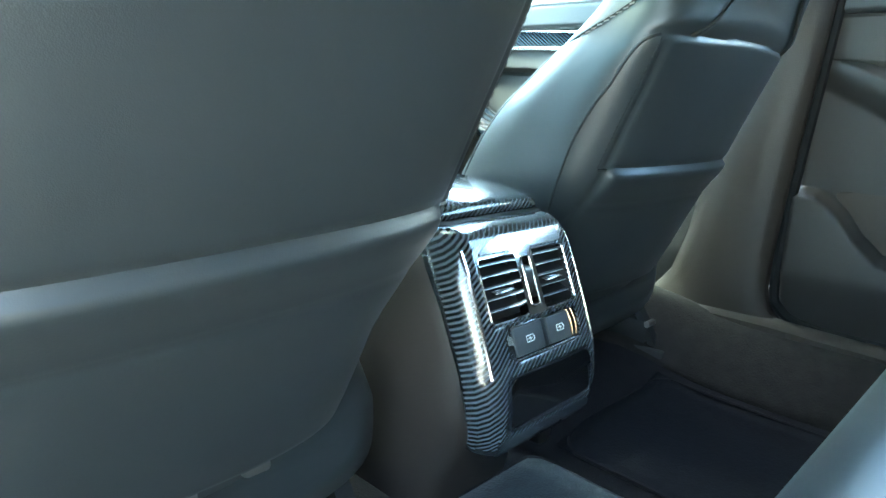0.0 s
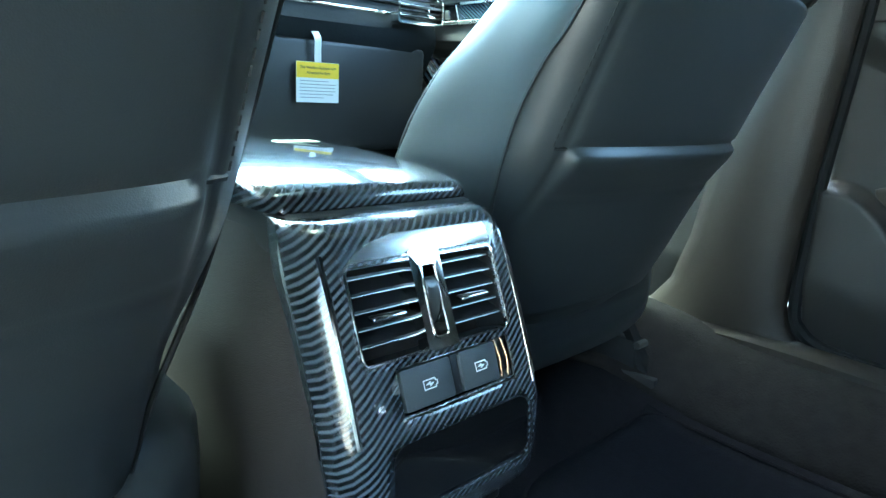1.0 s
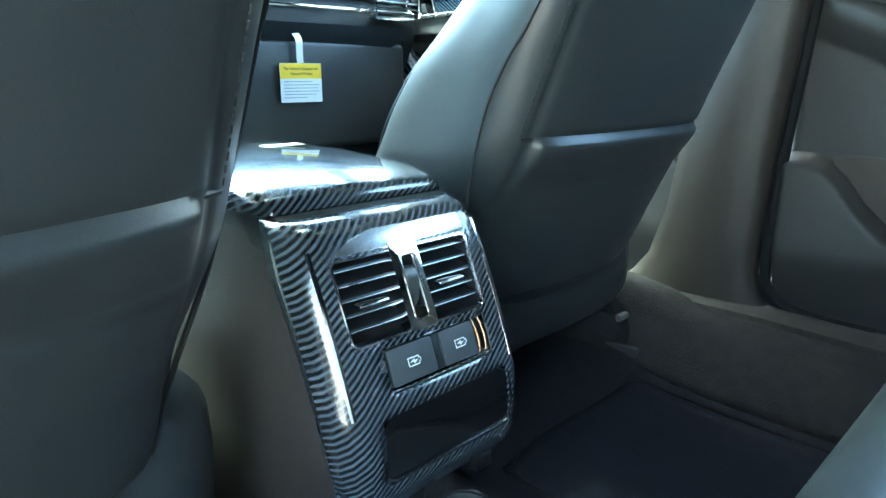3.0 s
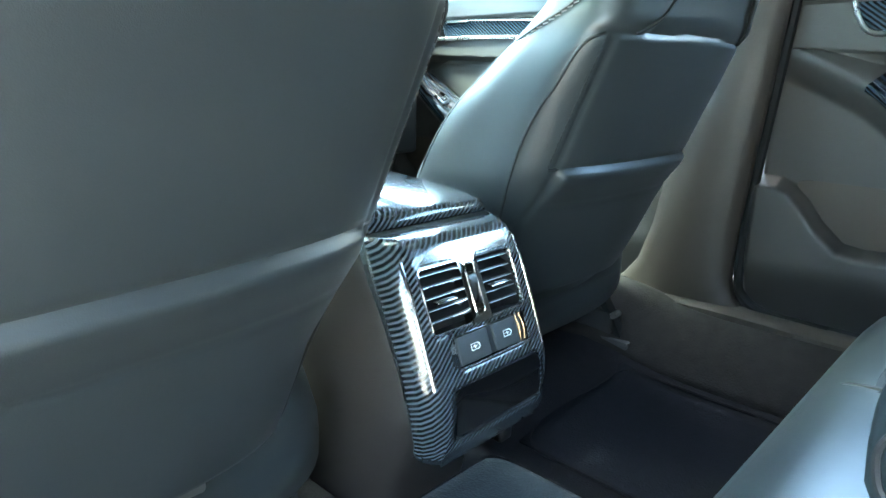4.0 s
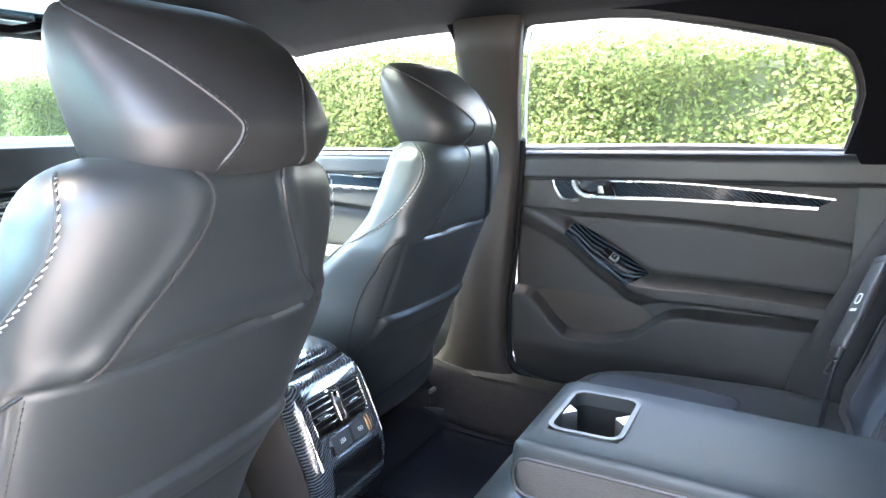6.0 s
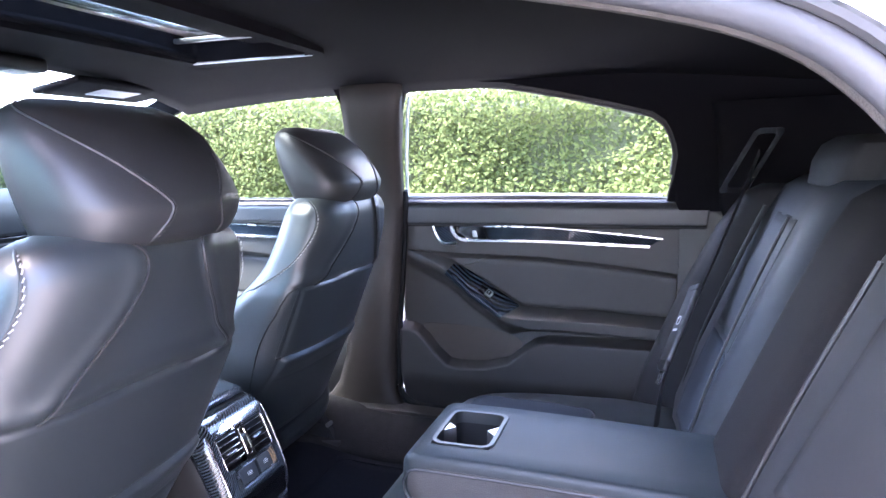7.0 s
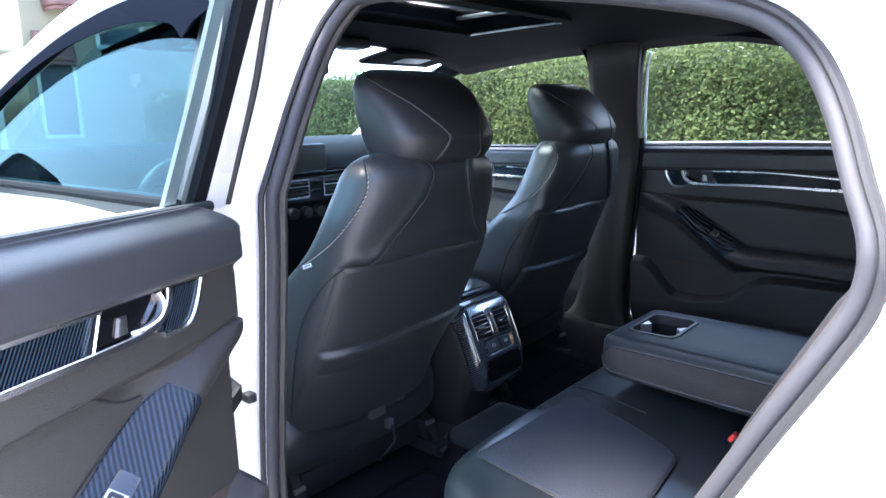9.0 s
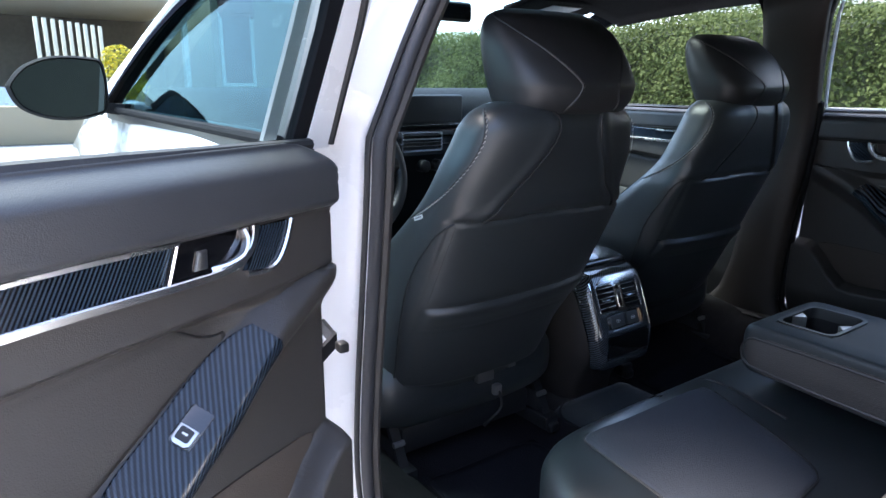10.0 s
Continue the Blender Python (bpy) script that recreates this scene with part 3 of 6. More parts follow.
    head = part("headrest", b, LEATHER_SMOOTH, seat, smooth=60)
    for sgn in (1, -1):
        b = bmn()
        pts = [head_point(hx, dy, (math.pi + radians(t)) if sgn < 0 else -radians(t), z, 0.0004) for t, z in
               ((-20, 1.139), (8, 1.128), (35, 1.106), (56, 1.078), (69, 1.052), (76, 1.034), (78, 1.024), (76, 1.010), (70, 0.992), (66, 0.976))]
        path = smooth_path(pts, 8)
        tube(b, path, 0.0018, 6)
        part("headrest_seam", b, PIPING, head)
        b = bmn()
        stitches(b, [p + Vector((-sgn * 0.0035, -0.0015, 0.0)) for p in path[22:]], 0.0045, 0.003, 0.0008, 0.4)
        part("headrest_stitching", b, THREAD_DIM, head, "grey stitching")
    # cushion
    b = bmn()
    rings = []
    for k, (y, w, z0, z1) in enumerate(((0.02, 0.19, 0.40, 0.46), (0.035, 0.225, 0.36, 0.50), (0.08, 0.245, 0.34, 0.525), (0.2, 0.25, 0.33, 0.52), (0.35, 0.25, 0.33, 0.525),
                                        (0.46, 0.245, 0.34, 0.535), (0.52, 0.235, 0.37, 0.525), (0.54, 0.21, 0.41, 0.49))):
        ring = []
        for j in range(40):
            a = 2 * math.pi * j / 40
            c, s = math.cos(a), math.sin(a)
            x, zz = w * math.copysign(abs(c) ** 0.55, c), math.copysign(abs(s) ** 0.55, s)
            z = (z0 + z1) / 2 + (z1 - z0) / 2 * zz
            if s > 0:
                z -= 0.03 * s * max(0, 1 - (x / 0.17) ** 2)
            ring.append((cx + x, dy + y, z))
        rings.append(ring)
    loft(b, rings)
    part("seat_cushion", b, LEATHER, seat, smooth=60)
    # side shield, frame and rails below
    b = bmn()
    rbox(b, cx + outer * 0.225 - 0.02, cx + outer * 0.225 + 0.02, dy + 0.12, dy + 0.48, 0.33, 0.43, 0.015, 3)
    part("side_shield", b, DARK, seat)
    for u in (-0.19, 0.19):
        b = bmn()
        rbox(b, cx + u - 0.02, cx + u + 0.02, dy - 0.02, dy + 0.5, 0.272, 0.305, 0.005)
        rbox(b, cx + u - 0.012, cx + u + 0.012, dy + 0.02, dy + 0.46, 0.304, 0.35, 0.004)
        part("seat_rail", b, DARK, seat)
        b = bmn()
        rbox(b, cx + u - 0.014, cx + u + 0.014, dy - 0.03, dy + 0.02, 0.268, 0.292, 0.006, 3)
        part("rail_end_cap", b, DARK, seat)
        b = bmn()
        sweep(b, smooth_path([(cx + u, dy - 0.005, 0.285), (cx + u, dy + 0.02, 0.33), (cx + u, dy + 0.055, 0.385)], 4), [(-0.010, -0.006), (0.010, -0.006), (0.010, 0.006), (-0.010, 0.006)], up=(0, -1, 0))
        part("seat_bracket", b, DARK, seat)
        b = bmn()
        tube(b, [(cx + u - 0.012, dy + 0.02, 0.345), (cx + u + 0.012, dy + 0.02, 0.345)], 0.006, 8)
        part("bracket_bolt", b, STEEL, seat, "worn bright steel bolt")
    for x, z, w in ((0.015, 0.44, 0.022), (0.05, 0.40, 0.010), (0.085, 0.455, 0.012)) if cx < 0 else ():
        b = bmn()
        rbox(b, cx + x - w, cx + x + w, dy + 0.005, dy + 0.02, z - 0.014, z + 0.01, 0.004, 2)
        part("recliner_fitting", b, STEEL, seat, "bare metal recliner fitting")
    b = bmn()
    if cx > 0:
        dy += 0.08
    tube(b, [(cx + 0.05, dy + 0.01, 0.40), (cx + 0.055, dy, 0.36), (cx + 0.03, dy + 0.02, 0.32), (cx + 0.06, dy + 0.06, 0.29)], 0.004, 6, fine=5)
    part("seat_cable", b, DARK, seat)
    b = bmn()
    rbox(b, cx - 0.17, cx + 0.17, dy + 0.04, dy + 0.44, 0.30, 0.36, 0.01)
    part("seat_frame", b, DARK, seat)
    return seat


driver = front_seat(-0.372, 0.0, "black leather driver seat with pale stitching and a map pocket")
front_seat(0.372, 0.085, "black leather front passenger seat with pale stitching and a map pocket")
b = bmn()
sweep(b, [on_side(-0.372, 0.0, -1, -0.090, 0.8175, 0.0012), on_side(-0.372, 0.0, -1, -0.080, 0.8135, 0.0012), on_side(-0.372, 0.0, -1, -0.067, 0.809, 0.0012)], [(-0.0005, -0.0033), (0.0005, -0.0033), (0.0005, 0.0033), (-0.0005, 0.0033)])
flag = part("side_label", b, WHITE_PLASTIC, driver, "small white woven label on the outer seam")
b = bmn()
sweep(b, [on_side(-0.372, 0.0, -1, -0.087, 0.8165, 0.0020), on_side(-0.372, 0.0, -1, -0.071, 0.8102, 0.0020)], [(-0.0004, -0.0013), (0.0004, -0.0013), (0.0004, 0.0013), (-0.0004, 0.0013)])
part("label_print", b, PRINT, flag)

# ---- rear bench ----
bench = thing("rear_bench_seat", "black leather rear bench with its centre armrest folded down", "car seat", (0, -0.7, 0.3))


def cushion_edge(y):
    """Half width of the cushion: the front corners taper in beside the doors."""
    return piece((-0.9, -0.65, -0.588, -0.526, -0.471, -0.40, -0.35, -0.32, -0.305, -0.297), (0.68, 0.66, 0.635, 0.615, 0.60, 0.575, 0.545, 0.515, 0.485, 0.455), y)


b = bmn()
rings = []
for y, z0, z1 in ((-0.2965, 0.40, 0.44), (-0.2975, 0.37, 0.462), (-0.302, 0.34, 0.480), (-0.311, 0.32, 0.492), (-0.325, 0.30, 0.500), (-0.345, 0.28, 0.505), (-0.37, 0.28, 0.507), (-0.42, 0.28, 0.506), (-0.47, 0.28, 0.503), (-0.52, 0.28, 0.500), (-0.59, 0.28, 0.493), (-0.66, 0.28, 0.485), (-0.8, 0.28, 0.475), (-0.9, 0.30, 0.47)):
    ring, w = [], cushion_edge(y)
    for j in range(160):
        a = 2 * math.pi * j / 160
        c, q = math.cos(a), math.sin(a)
        c, q = math.copysign(abs(c) ** 1.6, c), math.copysign(abs(q) ** 1.6, q)
        m_ = math.hypot(c, q)
        c, q = c / m_, q / m_
        x, zz = w * math.copysign(abs(c) ** 0.22, c), math.copysign(abs(q) ** 0.32, q)
        z = (z0 + z1) / 2 + (z1 - z0) / 2 * zz
        if q > 0:
            # shallow joints beside the middle place, and a soft hollow in each seat
            z -= q ** 0.32 * (0.006 * gauss(abs(x) - 0.128, 0.007) + 0.004 * gauss(abs(x) - 0.33, 0.12) * step(-y, 0.36, 0.5))
        ring.append((x, y, z))
    rings.append(ring)
loft(b, rings)
part("seat_cushion", b, BENCH_LEATHER, bench, smooth=60)


def cushion_top(y):
    return piece((-0.9, -0.8, -0.66, -0.52, -0.37, -0.325, -0.305), (0.47, 0.475, 0.485, 0.5, 0.507, 0.496, 0.475), y)


for sgn in (-1, 1):
    # padded centre panel and its seams
    corners = [(-0.468, -0.345), (-0.138, -0.323), (-0.235, -0.602), (-0.490, -0.628)]
    outline = []
    for k, p in enumerate(corners):
        p, a_, c_ = Vector(p), Vector(corners[k - 1]), Vector(corners[(k + 1) % 4])
        for q in range(7):
            v = q / 6
            m_ = (p + (a_ - p) * 0.12 * (1 - v) ** 2 + (c_ - p) * 0.12 * v ** 2)
            outline.append((sgn * -m_.x, m_.y))
        for q in range(1, 8):
            m_ = (p + (c_ - p) * 0.12).lerp(c_ + (p - c_) * 0.12, q / 8)
            outline.append((sgn * -m_.x, m_.y))
    cxm, cym = sum(p[0] for p in outline) / len(outline), sum(p[1] for p in outline) / len(outline)
    b = bmn()
    rings = []
    for k, lift in ((1.0, -0.004), (0.985, 0.0008), (0.95, 0.0022), (0.8, 0.0032), (0.5, 0.0036), (0.2, 0.0036), (0.02, 0.0036)):
        rings.append([(cxm + (x - cxm) * k, cym + (y - cym) * k, cushion_top(cym + (y - cym) * k) + lift) for x, y in outline])
    loft(b, rings)
    part("seat_panel", b, CLOTH, bench, "charcoal cloth seat panel", smooth=60)
    b = bmn()
    tube(b, [(x, y, cushion_top(y) - 0.0005) for x, y in outline], 0.0018, 6, True)
    part("seat_seam", b, PIPING, bench)
for x in (-0.115, 0.17):
    b = bmn()
    tube(b, [(x + 0.01, -0.302, 0.44), (x, -0.312, 0.478), (x - 0.004, -0.335, 0.502), (x - 0.012, -0.40, 0.509), (x - 0.03, -0.5, 0.504)], 0.0022, 6, fine=5)
    part("front_seam", b, PIPING, bench)


def backrest(x0, x1, hollow=0.02, set_back=0.0, material=None):
    b = bmn()
    rings = []
    for z, yf, yb in ((0.44, -0.80, -0.95), (0.47, -0.785, -0.97), (0.52, -0.79, -1.0), (0.62, -0.825, -1.05), (0.74, -0.875, -1.1), (0.86, -0.925, -1.15), (0.95, -0.965, -1.19), (1.0, -0.995, -1.21), (1.02, -1.03, -1.2)):
        ring = []
        for j in range(44):
            a = 2 * math.pi * j / 44
            c, s = math.cos(a), math.sin(a)
            x = (x1 - x0) / 2 * math.copysign(abs(c) ** 0.45, c)
            y = (yf + yb) / 2 + (yf - yb) / 2 * math.copysign(abs(s) ** 0.5, s)
            if s > 0:
                y -= hollow * s * max(0, 1 - (x / ((x1 - x0) * 0.36)) ** 2)
            ring.append(((x0 + x1) / 2 + x, y - set_back, z))
        rings.append(ring)
    loft(b, rings)
    return part("backrest", b, material or BENCH_DULL, bench, smooth=60)


backrest(-0.62, -0.13)
backrest(0.13, 0.62)
tagged(backrest(-0.127, 0.127, 0.004, 0.012, CENTRE_BACK), "dark brown-black middle backrest behind the armrest")

for sgn in (-1, 1):
    b = bmn()
    rings = []
    for z, yf, x0, x1 in ((0.36, -0.70, 0.60, 0.715), (0.46, -0.70, 0.605, 0.72), (0.52, -0.715, 0.61, 0.72), (0.65, -0.765, 0.61, 0.72), (0.78, -0.82, 0.605, 0.72), (0.90, -0.88, 0.60, 0.72), (0.98, -0.935, 0.60, 0.71), (1.0, -0.97, 0.61, 0.70)):
        xm, hw = (x0 + x1) / 2, (x1 - x0) / 2
        ring = []
        for k in range(24):
            a = 2 * math.pi * k / 24
            cc, ss = math.cos(a), math.sin(a)
            ring.append((sgn * (xm + hw * math.copysign(abs(cc) ** 0.6, cc)), yf - 0.14 + 0.14 * math.copysign(abs(ss) ** 0.6, ss), z))
        rings.append(ring)
    loft(b, rings)
    part("side_bolster", b, LEATHER_DULL, bench, smooth=60)
# seams down the backrests, shoulder panels
for x, dx in ((0.215, 0.03), (0.53, -0.02), (-0.215, -0.03), (-0.53, 0.02)):
    b = bmn()
    tube(b, [(x, -0.80, 0.50), (x + dx * 0.3, -0.838, 0.65), (x + dx * 0.6, -0.893, 0.8), (x + dx, -0.96, 0.96)], 0.003, 6, fine=6)
    part("backrest_seam", b, PIPING, bench)
BACK_ROWS = [(0.44, -0.80), (0.47, -0.785), (0.52, -0.79), (0.62, -0.825), (0.74, -0.875), (0.86, -0.925), (0.95, -0.965), (1.0, -0.995)]


def back_front(u, z, hollow=0.02, w=0.49):
    """Front skin of a rear backrest, u from its middle."""
    yf = lerp_table(BACK_ROWS, z)[0]
    yb = yf - 0.21
    s = (1 - min(0.999, abs(2 * u / w)) ** (1 / 0.225)) ** 0.225 if abs(2 * u / w) < 1 else 0
    return (yf + yb) / 2 + (yf - yb) / 2 * s ** 0.5 - hollow * max(0, 1 - (u / (w * 0.36)) ** 2)


for sgn in (-1, 1):
    for z0, z1, wa, wb in ((0.50, 0.70, 0.105, 0.120), (0.712, 0.95, 0.120, 0.10)):
        b = bmn()
        rings = []
        for k in range(13):
            z = z0 + (z1 - z0) * k / 12
            w = wa + (wb - wa) * k / 12
            edge = min(1.0, min(k, 12 - k) / 4)
            rings.append([(sgn * 0.375 + u * w, back_front(u * w, z) + (0.004 * edge * (1 - abs(u) ** 4)) - 0.0022, z) for u in [t / 10 - 1 for t in range(21)]])
        loft(b, rings, False, False)
        p = part("backrest_panel", b, CLOTH if z0 < 0.6 else BENCH_DULL, bench, "charcoal cloth backrest panel" if z0 < 0.6 else "black leather backrest panel", smooth=60)
        md = p.modifiers.new("thickness", "SOLIDIFY")
        md.thickness, md.offset = 0.006, 0

# folded-down armrest, with a cut-out for the cup holders
arm = bmn()
AX = -0.004
prof = [(-0.388, 0.090, 0.572, 0.604), (-0.391, 0.102, 0.558, 0.618), (-0.397, 0.109, 0.551, 0.6265), (-0.408, 0.113, 0.546, 0.631), (-0.425, 0.114, 0.545, 0.6325), (-0.517, 0.114, 0.541, 0.632),
        (-0.6, 0.114, 0.536, 0.63), (-0.75, 0.114, 0.53, 0.625), (-0.86, 0.112, 0.53, 0.62)]
cols = [-1, -0.995, -0.97, -0.92, -0.60, 0.545, 0.92, 0.97, 0.995, 1]
drop = [0.022, 0.010, 0.003, 0.0005, 0, 0, 0.0005, 0.003, 0.010, 0.022]
tops, bots = [], []
for y, w, z0, z1 in prof:
    tops.append([arm.verts.new((AX + c * w, y, z1 - d)) for c, d in zip(cols, drop)])
    bots.append([arm.verts.new((AX + c * w, y, z0 + min(d, 0.015))) for c, d in zip(cols, drop)])
for i in range(len(prof) - 1):
    for j in range(9):
        if not (4 == j and i == 4):
            arm.faces.new((tops[i][j], tops[i][j + 1], tops[i + 1][j + 1], tops[i + 1][j]))
        arm.faces.new((bots[i][j], bots[i + 1][j], bots[i + 1][j + 1], bots[i][j + 1]))
    for j in (0, 9):
        arm.faces.new((tops[i][j], tops[i + 1][j], bots[i + 1][j], bots[i][j]))
for k in (0, -1):
    for j in range(9):
        arm.faces.new((tops[k][j], tops[k][j + 1], bots[k][j + 1], bots[k][j]))
armrest = part("armrest", arm, ARM_LEATHER, bench, "folded-down black leather armrest with cup holders", smooth=50)
for sgn in (-1, 1):
    b = bmn()
    tube(b, [(AX + sgn * 0.1135, y, z) for y, z in ((-0.86, 0.598), (-0.6, 0.607), (-0.44, 0.609), (-0.41, 0.607), (-0.398, 0.595), (-0.396, 0.58), (-0.405, 0.562), (-0.44, 0.556), (-0.6, 0.548), (-0.86, 0.542))], 0.0022, 6, fine=6)
    part("armrest_piping", b, PIPING, armrest)
    b = bmn()
    plate(b, [(-0.86, 0.604), (-0.6, 0.612), (-0.44, 0.614), (-0.41, 0.610), (-0.402, 0.6), (-0.4, 0.58), (-0.41, 0.556), (-0.44, 0.551), (-0.6, 0.544), (-0.86, 0.538)], lambda y, z, d: (AX + sgn * d, y, z), 0.106, 0.1142, 0.004)
    part("armrest_side", b, INSERT, armrest, "matt charcoal armrest side panel")
b = bmn()
frame_strip(b, rounded(-0.073, 0.065, -0.5205, -0.4215, 0.02, 6), rounded(-0.066, 0.058, -0.514, -0.428, 0.015, 6), lambda x, y, d: (x, y, d), 0.615, 0.6348)
rim = part("cup_holder_rim", b, RIM, armrest, "satin silver cup holder rim", smooth=60)
b = bmn()
o = rounded(-0.0665, 0.0585, -0.5145, -0.4275, 0.015, 6)
rings = [[(x, y, z) for x, y in o] for z in (0.635, 0.56)]
loft(b, rings, True, False)
part("cup_holder_wall", b, DARK, armrest, "dark cup holder wall")
b = bmn()
plate(b, o, lambda x, y, d: (x, y, d), 0.556, 0.561)
part("cup_holder_floor", b, DARK, armrest)
for x, sg in ((-0.004, 1), (-0.004, -1)):
    b = bmn()
    yy = -0.471 + sg * 0.042
    plate(b, [(-0.018, 0), (0.0, -sg * 0.016), (0.018, 0)] if sg > 0 else [(-0.018, 0), (0.018, 0), (0.0, 0.016)], lambda u, v, d: (x + u, yy + v, d), 0.60, 0.633, 0.001)
    part("cup_holder_divider", b, SATIN, armrest, "pale cup holder divider")

# ---- centre console ----
con = thing("centre_console", "carbon-look centre console with rear vents and two charging ports", "console", (0, 0.2, 0.27))


def face_y(z):
    """Rear face of the console: leaning, rounded over at the top."""
    return piece((0.40, 0.42, 0.45, 0.48, 0.50, 0.54, 0.58, 0.598, 0.606, 0.611, 0.6135), (-0.060, -0.067, -0.069, -0.064, -0.057, -0.041, -0.024, -0.014, -0.007, 0.002, 0.016), z)


b = bmn()
rings = []
for z, y, w in ((0.27, 0.03, 0.080), (0.33, 0.02, 0.084), (0.40, -0.02, 0.087), (0.48, -0.035, 0.089), (0.56, 0.0, 0.090), (0.60, 0.03, 0.088)):
    rings.append([(s * ww, yy, z) for s, ww, yy in ((-1, w, 0.62), (-1, w + 0.004, 0.3), (-1, w, y + 0.04), (-1, w - 0.012, y + 0.012), (-1, w - 0.03, y), (1, w - 0.03, y), (1, w - 0.012, y + 0.012), (1, w, y + 0.04), (1, w + 0.004, 0.3), (1, w, 0.62))])
loft(b, rings)
part("console_base", b, BASE_PLASTIC, con, "grey plastic console base", smooth=60)
VENT, PORT, WELL = (-0.0725, 0.0615, 0.530, 0.587), (-0.050, 0.059, 0.494, 0.523), (-0.064, 0.070, 0.428, 0.478)
b = bmn()
zs = sorted({0.523, 0.530, 0.587, 0.402, 0.41, 0.42, *[0.428 + 0.01 * k for k in range(5)], 0.478, 0.486, 0.494, 0.5, 0.51, 0.515, 0.54, 0.55, 0.565, 0.575, 0.592, 0.598, 0.602, 0.606, 0.609, 0.611, 0.6125, 0.6135})
grid = []
for z in zs:
    y, w = face_y(z), piece((0.40, 0.43, 0.47, 0.58, 0.6135), (0.084, 0.092, 0.096, 0.097, 0.091), z)
    deep = piece((0.40, 0.48, 0.54, 0.6, 0.6135), (-0.045, -0.028, 0.0, 0.035, 0.04), z)
    row = [(-w, deep), (-w, y + 0.03), (-w + 0.0015, y + 0.018), (-w + 0.006, y + 0.008), (-w + 0.013, y + 0.002)]
    mids = sorted({-0.077, VENT[0], WELL[0], PORT[0], -0.04, 0.0, 0.04, PORT[1], VENT[1], WELL[1], 0.077})
    full = row + [(x, y) for x in mids] + [(-x, yy) for x, yy in row[::-1]]
    grid.append([b.verts.new((x, yy, z)) for x, yy in full])
for ra, rb in zip(grid, grid[1:]):
    for i in range(len(ra) - 1):
        cx_, cz_ = (ra[i].co.x + ra[i + 1].co.x) / 2, (ra[i].co.z + rb[i].co.z) / 2
        if 4 < i < len(ra) - 5 and any(h[0] < cx_ < h[1] and h[2] < cz_ < h[3] for h in (VENT, PORT, WELL)):
            continue
        b.faces.new((ra[i], ra[i + 1], rb[i + 1], rb[i]))
shell = part("console_shell", b, CARBON, con, "glossy carbon-weave console shell", smooth=50)
md = shell.modifiers.new("thickness", "SOLIDIFY")
md.thickness, md.offset = 0.0008, -1


def on_face(x, z, d):
    """Out from the leaning face by d."""
    return Vector((x, face_y(z) - d * 0.93, z + d * 0.37))


def cavity(hole, deep, name, material, floor=0.0):
    x0, x1, z0, z1 = hole
    b = bmn()
    a = [on_face(x, z, -0.001) for x, z in ((x0, z0), (x1, z0), (x1, z1), (x0, z1))]
    c = [on_face(x, z, -deep) for x, z in ((x0, z0 + floor), (x1, z0 + floor), (x1, z1), (x0, z1))]
    va, vc = [b.verts.new(p) for p in a], [b.verts.new(p) for p in c]
    b.faces.new(vc)
    for i in range(4):
        b.faces.new((va[i], va[(i + 1) % 4], vc[(i + 1) % 4], vc[i]))
    return part(name, b, material, con)


cavity(VENT, 0.045, "vent_box", DARK)
cavity(PORT, 0.010, "port_recess", GLOSS_BLACK)
b = bmn()
rings = []
for k, deep in ((1.0, -0.001), (0.99, 0.008), (0.95, 0.016), (0.86, 0.022), (0.6, 0.025), (0.2, 0.026)):
    rings.append([on_face(0.003 + (x - 0.003) * (1 - (1 - k) * 0.7), 0.453 + (z - 0.453) * k, -deep) for x, z in rounded(*WELL, 0.012 * k, 5)])
loft(b, rings)
part("storage_well", b, GLOSS_BLACK, con, "gloss black curved storage recess", smooth=80)
# bright surround of the vents, twin lines
b = bmn()
frame_strip(b, rounded(-0.0765, 0.0655, 0.5265, 0.5985, 0.008, 4), rounded(-0.0728, 0.0618, 0.5300, 0.5865, 0.004, 4), on_face, -0.004, 0.0022)
part("vent_bezel", b, CARBON, con, "glossy carbon-weave vent surround", smooth=50)
b = bmn()
tube(b, [on_face(x, z, 0.0016) for x, z in rounded(-0.0738, 0.0628, 0.5290, 0.5875, 0.005, 4)], 0.0011, 6, True)
part("vent_edge", b, CHROME, con, "thin chrome vent edge")
# sky reflection on the carbon above the vents, added as a bright metal plate
b = bmn()
plate(b, [(-0.070, 0.5895), (0.0625, 0.5895), (0.0645, 0.592), (0.0640, 0.6040), (-0.028, 0.6040), (-0.050, 0.600), (-0.068, 0.5925)], on_face, -0.002, 0.0030, 0.001)
part("vent_glint", b, BRIGHT, con, "sky reflection over the vents, added as a bright plate", smooth=30)
for side in (-1, 1):
    b = bmn()
    tube(b, [on_face(-0.0862 if side < 0 else 0.0790, z, -0.0018 if side < 0 else -0.001) for z in (0.597, 0.57, 0.54, 0.51, 0.485)], 0.0022, 6, fine=4)
    part("side_trim_line", b, CHROME, con, "thin chrome edge line")
for x0, x1 in ((-0.0725, -0.020), (0.005, 0.0615)):
    for k in range(5):
        z = 0.540 + k * 0.0103
        b = bmn()
        plate(b, [(x0, -0.0006), (x1, -0.0006), (x1, 0.0006), (x0, 0.0006)], lambda x, q, d: on_face(x, z + q, 0) + Vector((0, 0.004 + d, d * 0.25)), 0.0, 0.018)
        part("vent_slat", b, DARK, con)
        b = bmn()
        tube(b, [on_face(x0, z, -0.004), on_face(x1, z, -0.004)], 0.00045, 6)
        part("slat_edge", b, SATIN, con)
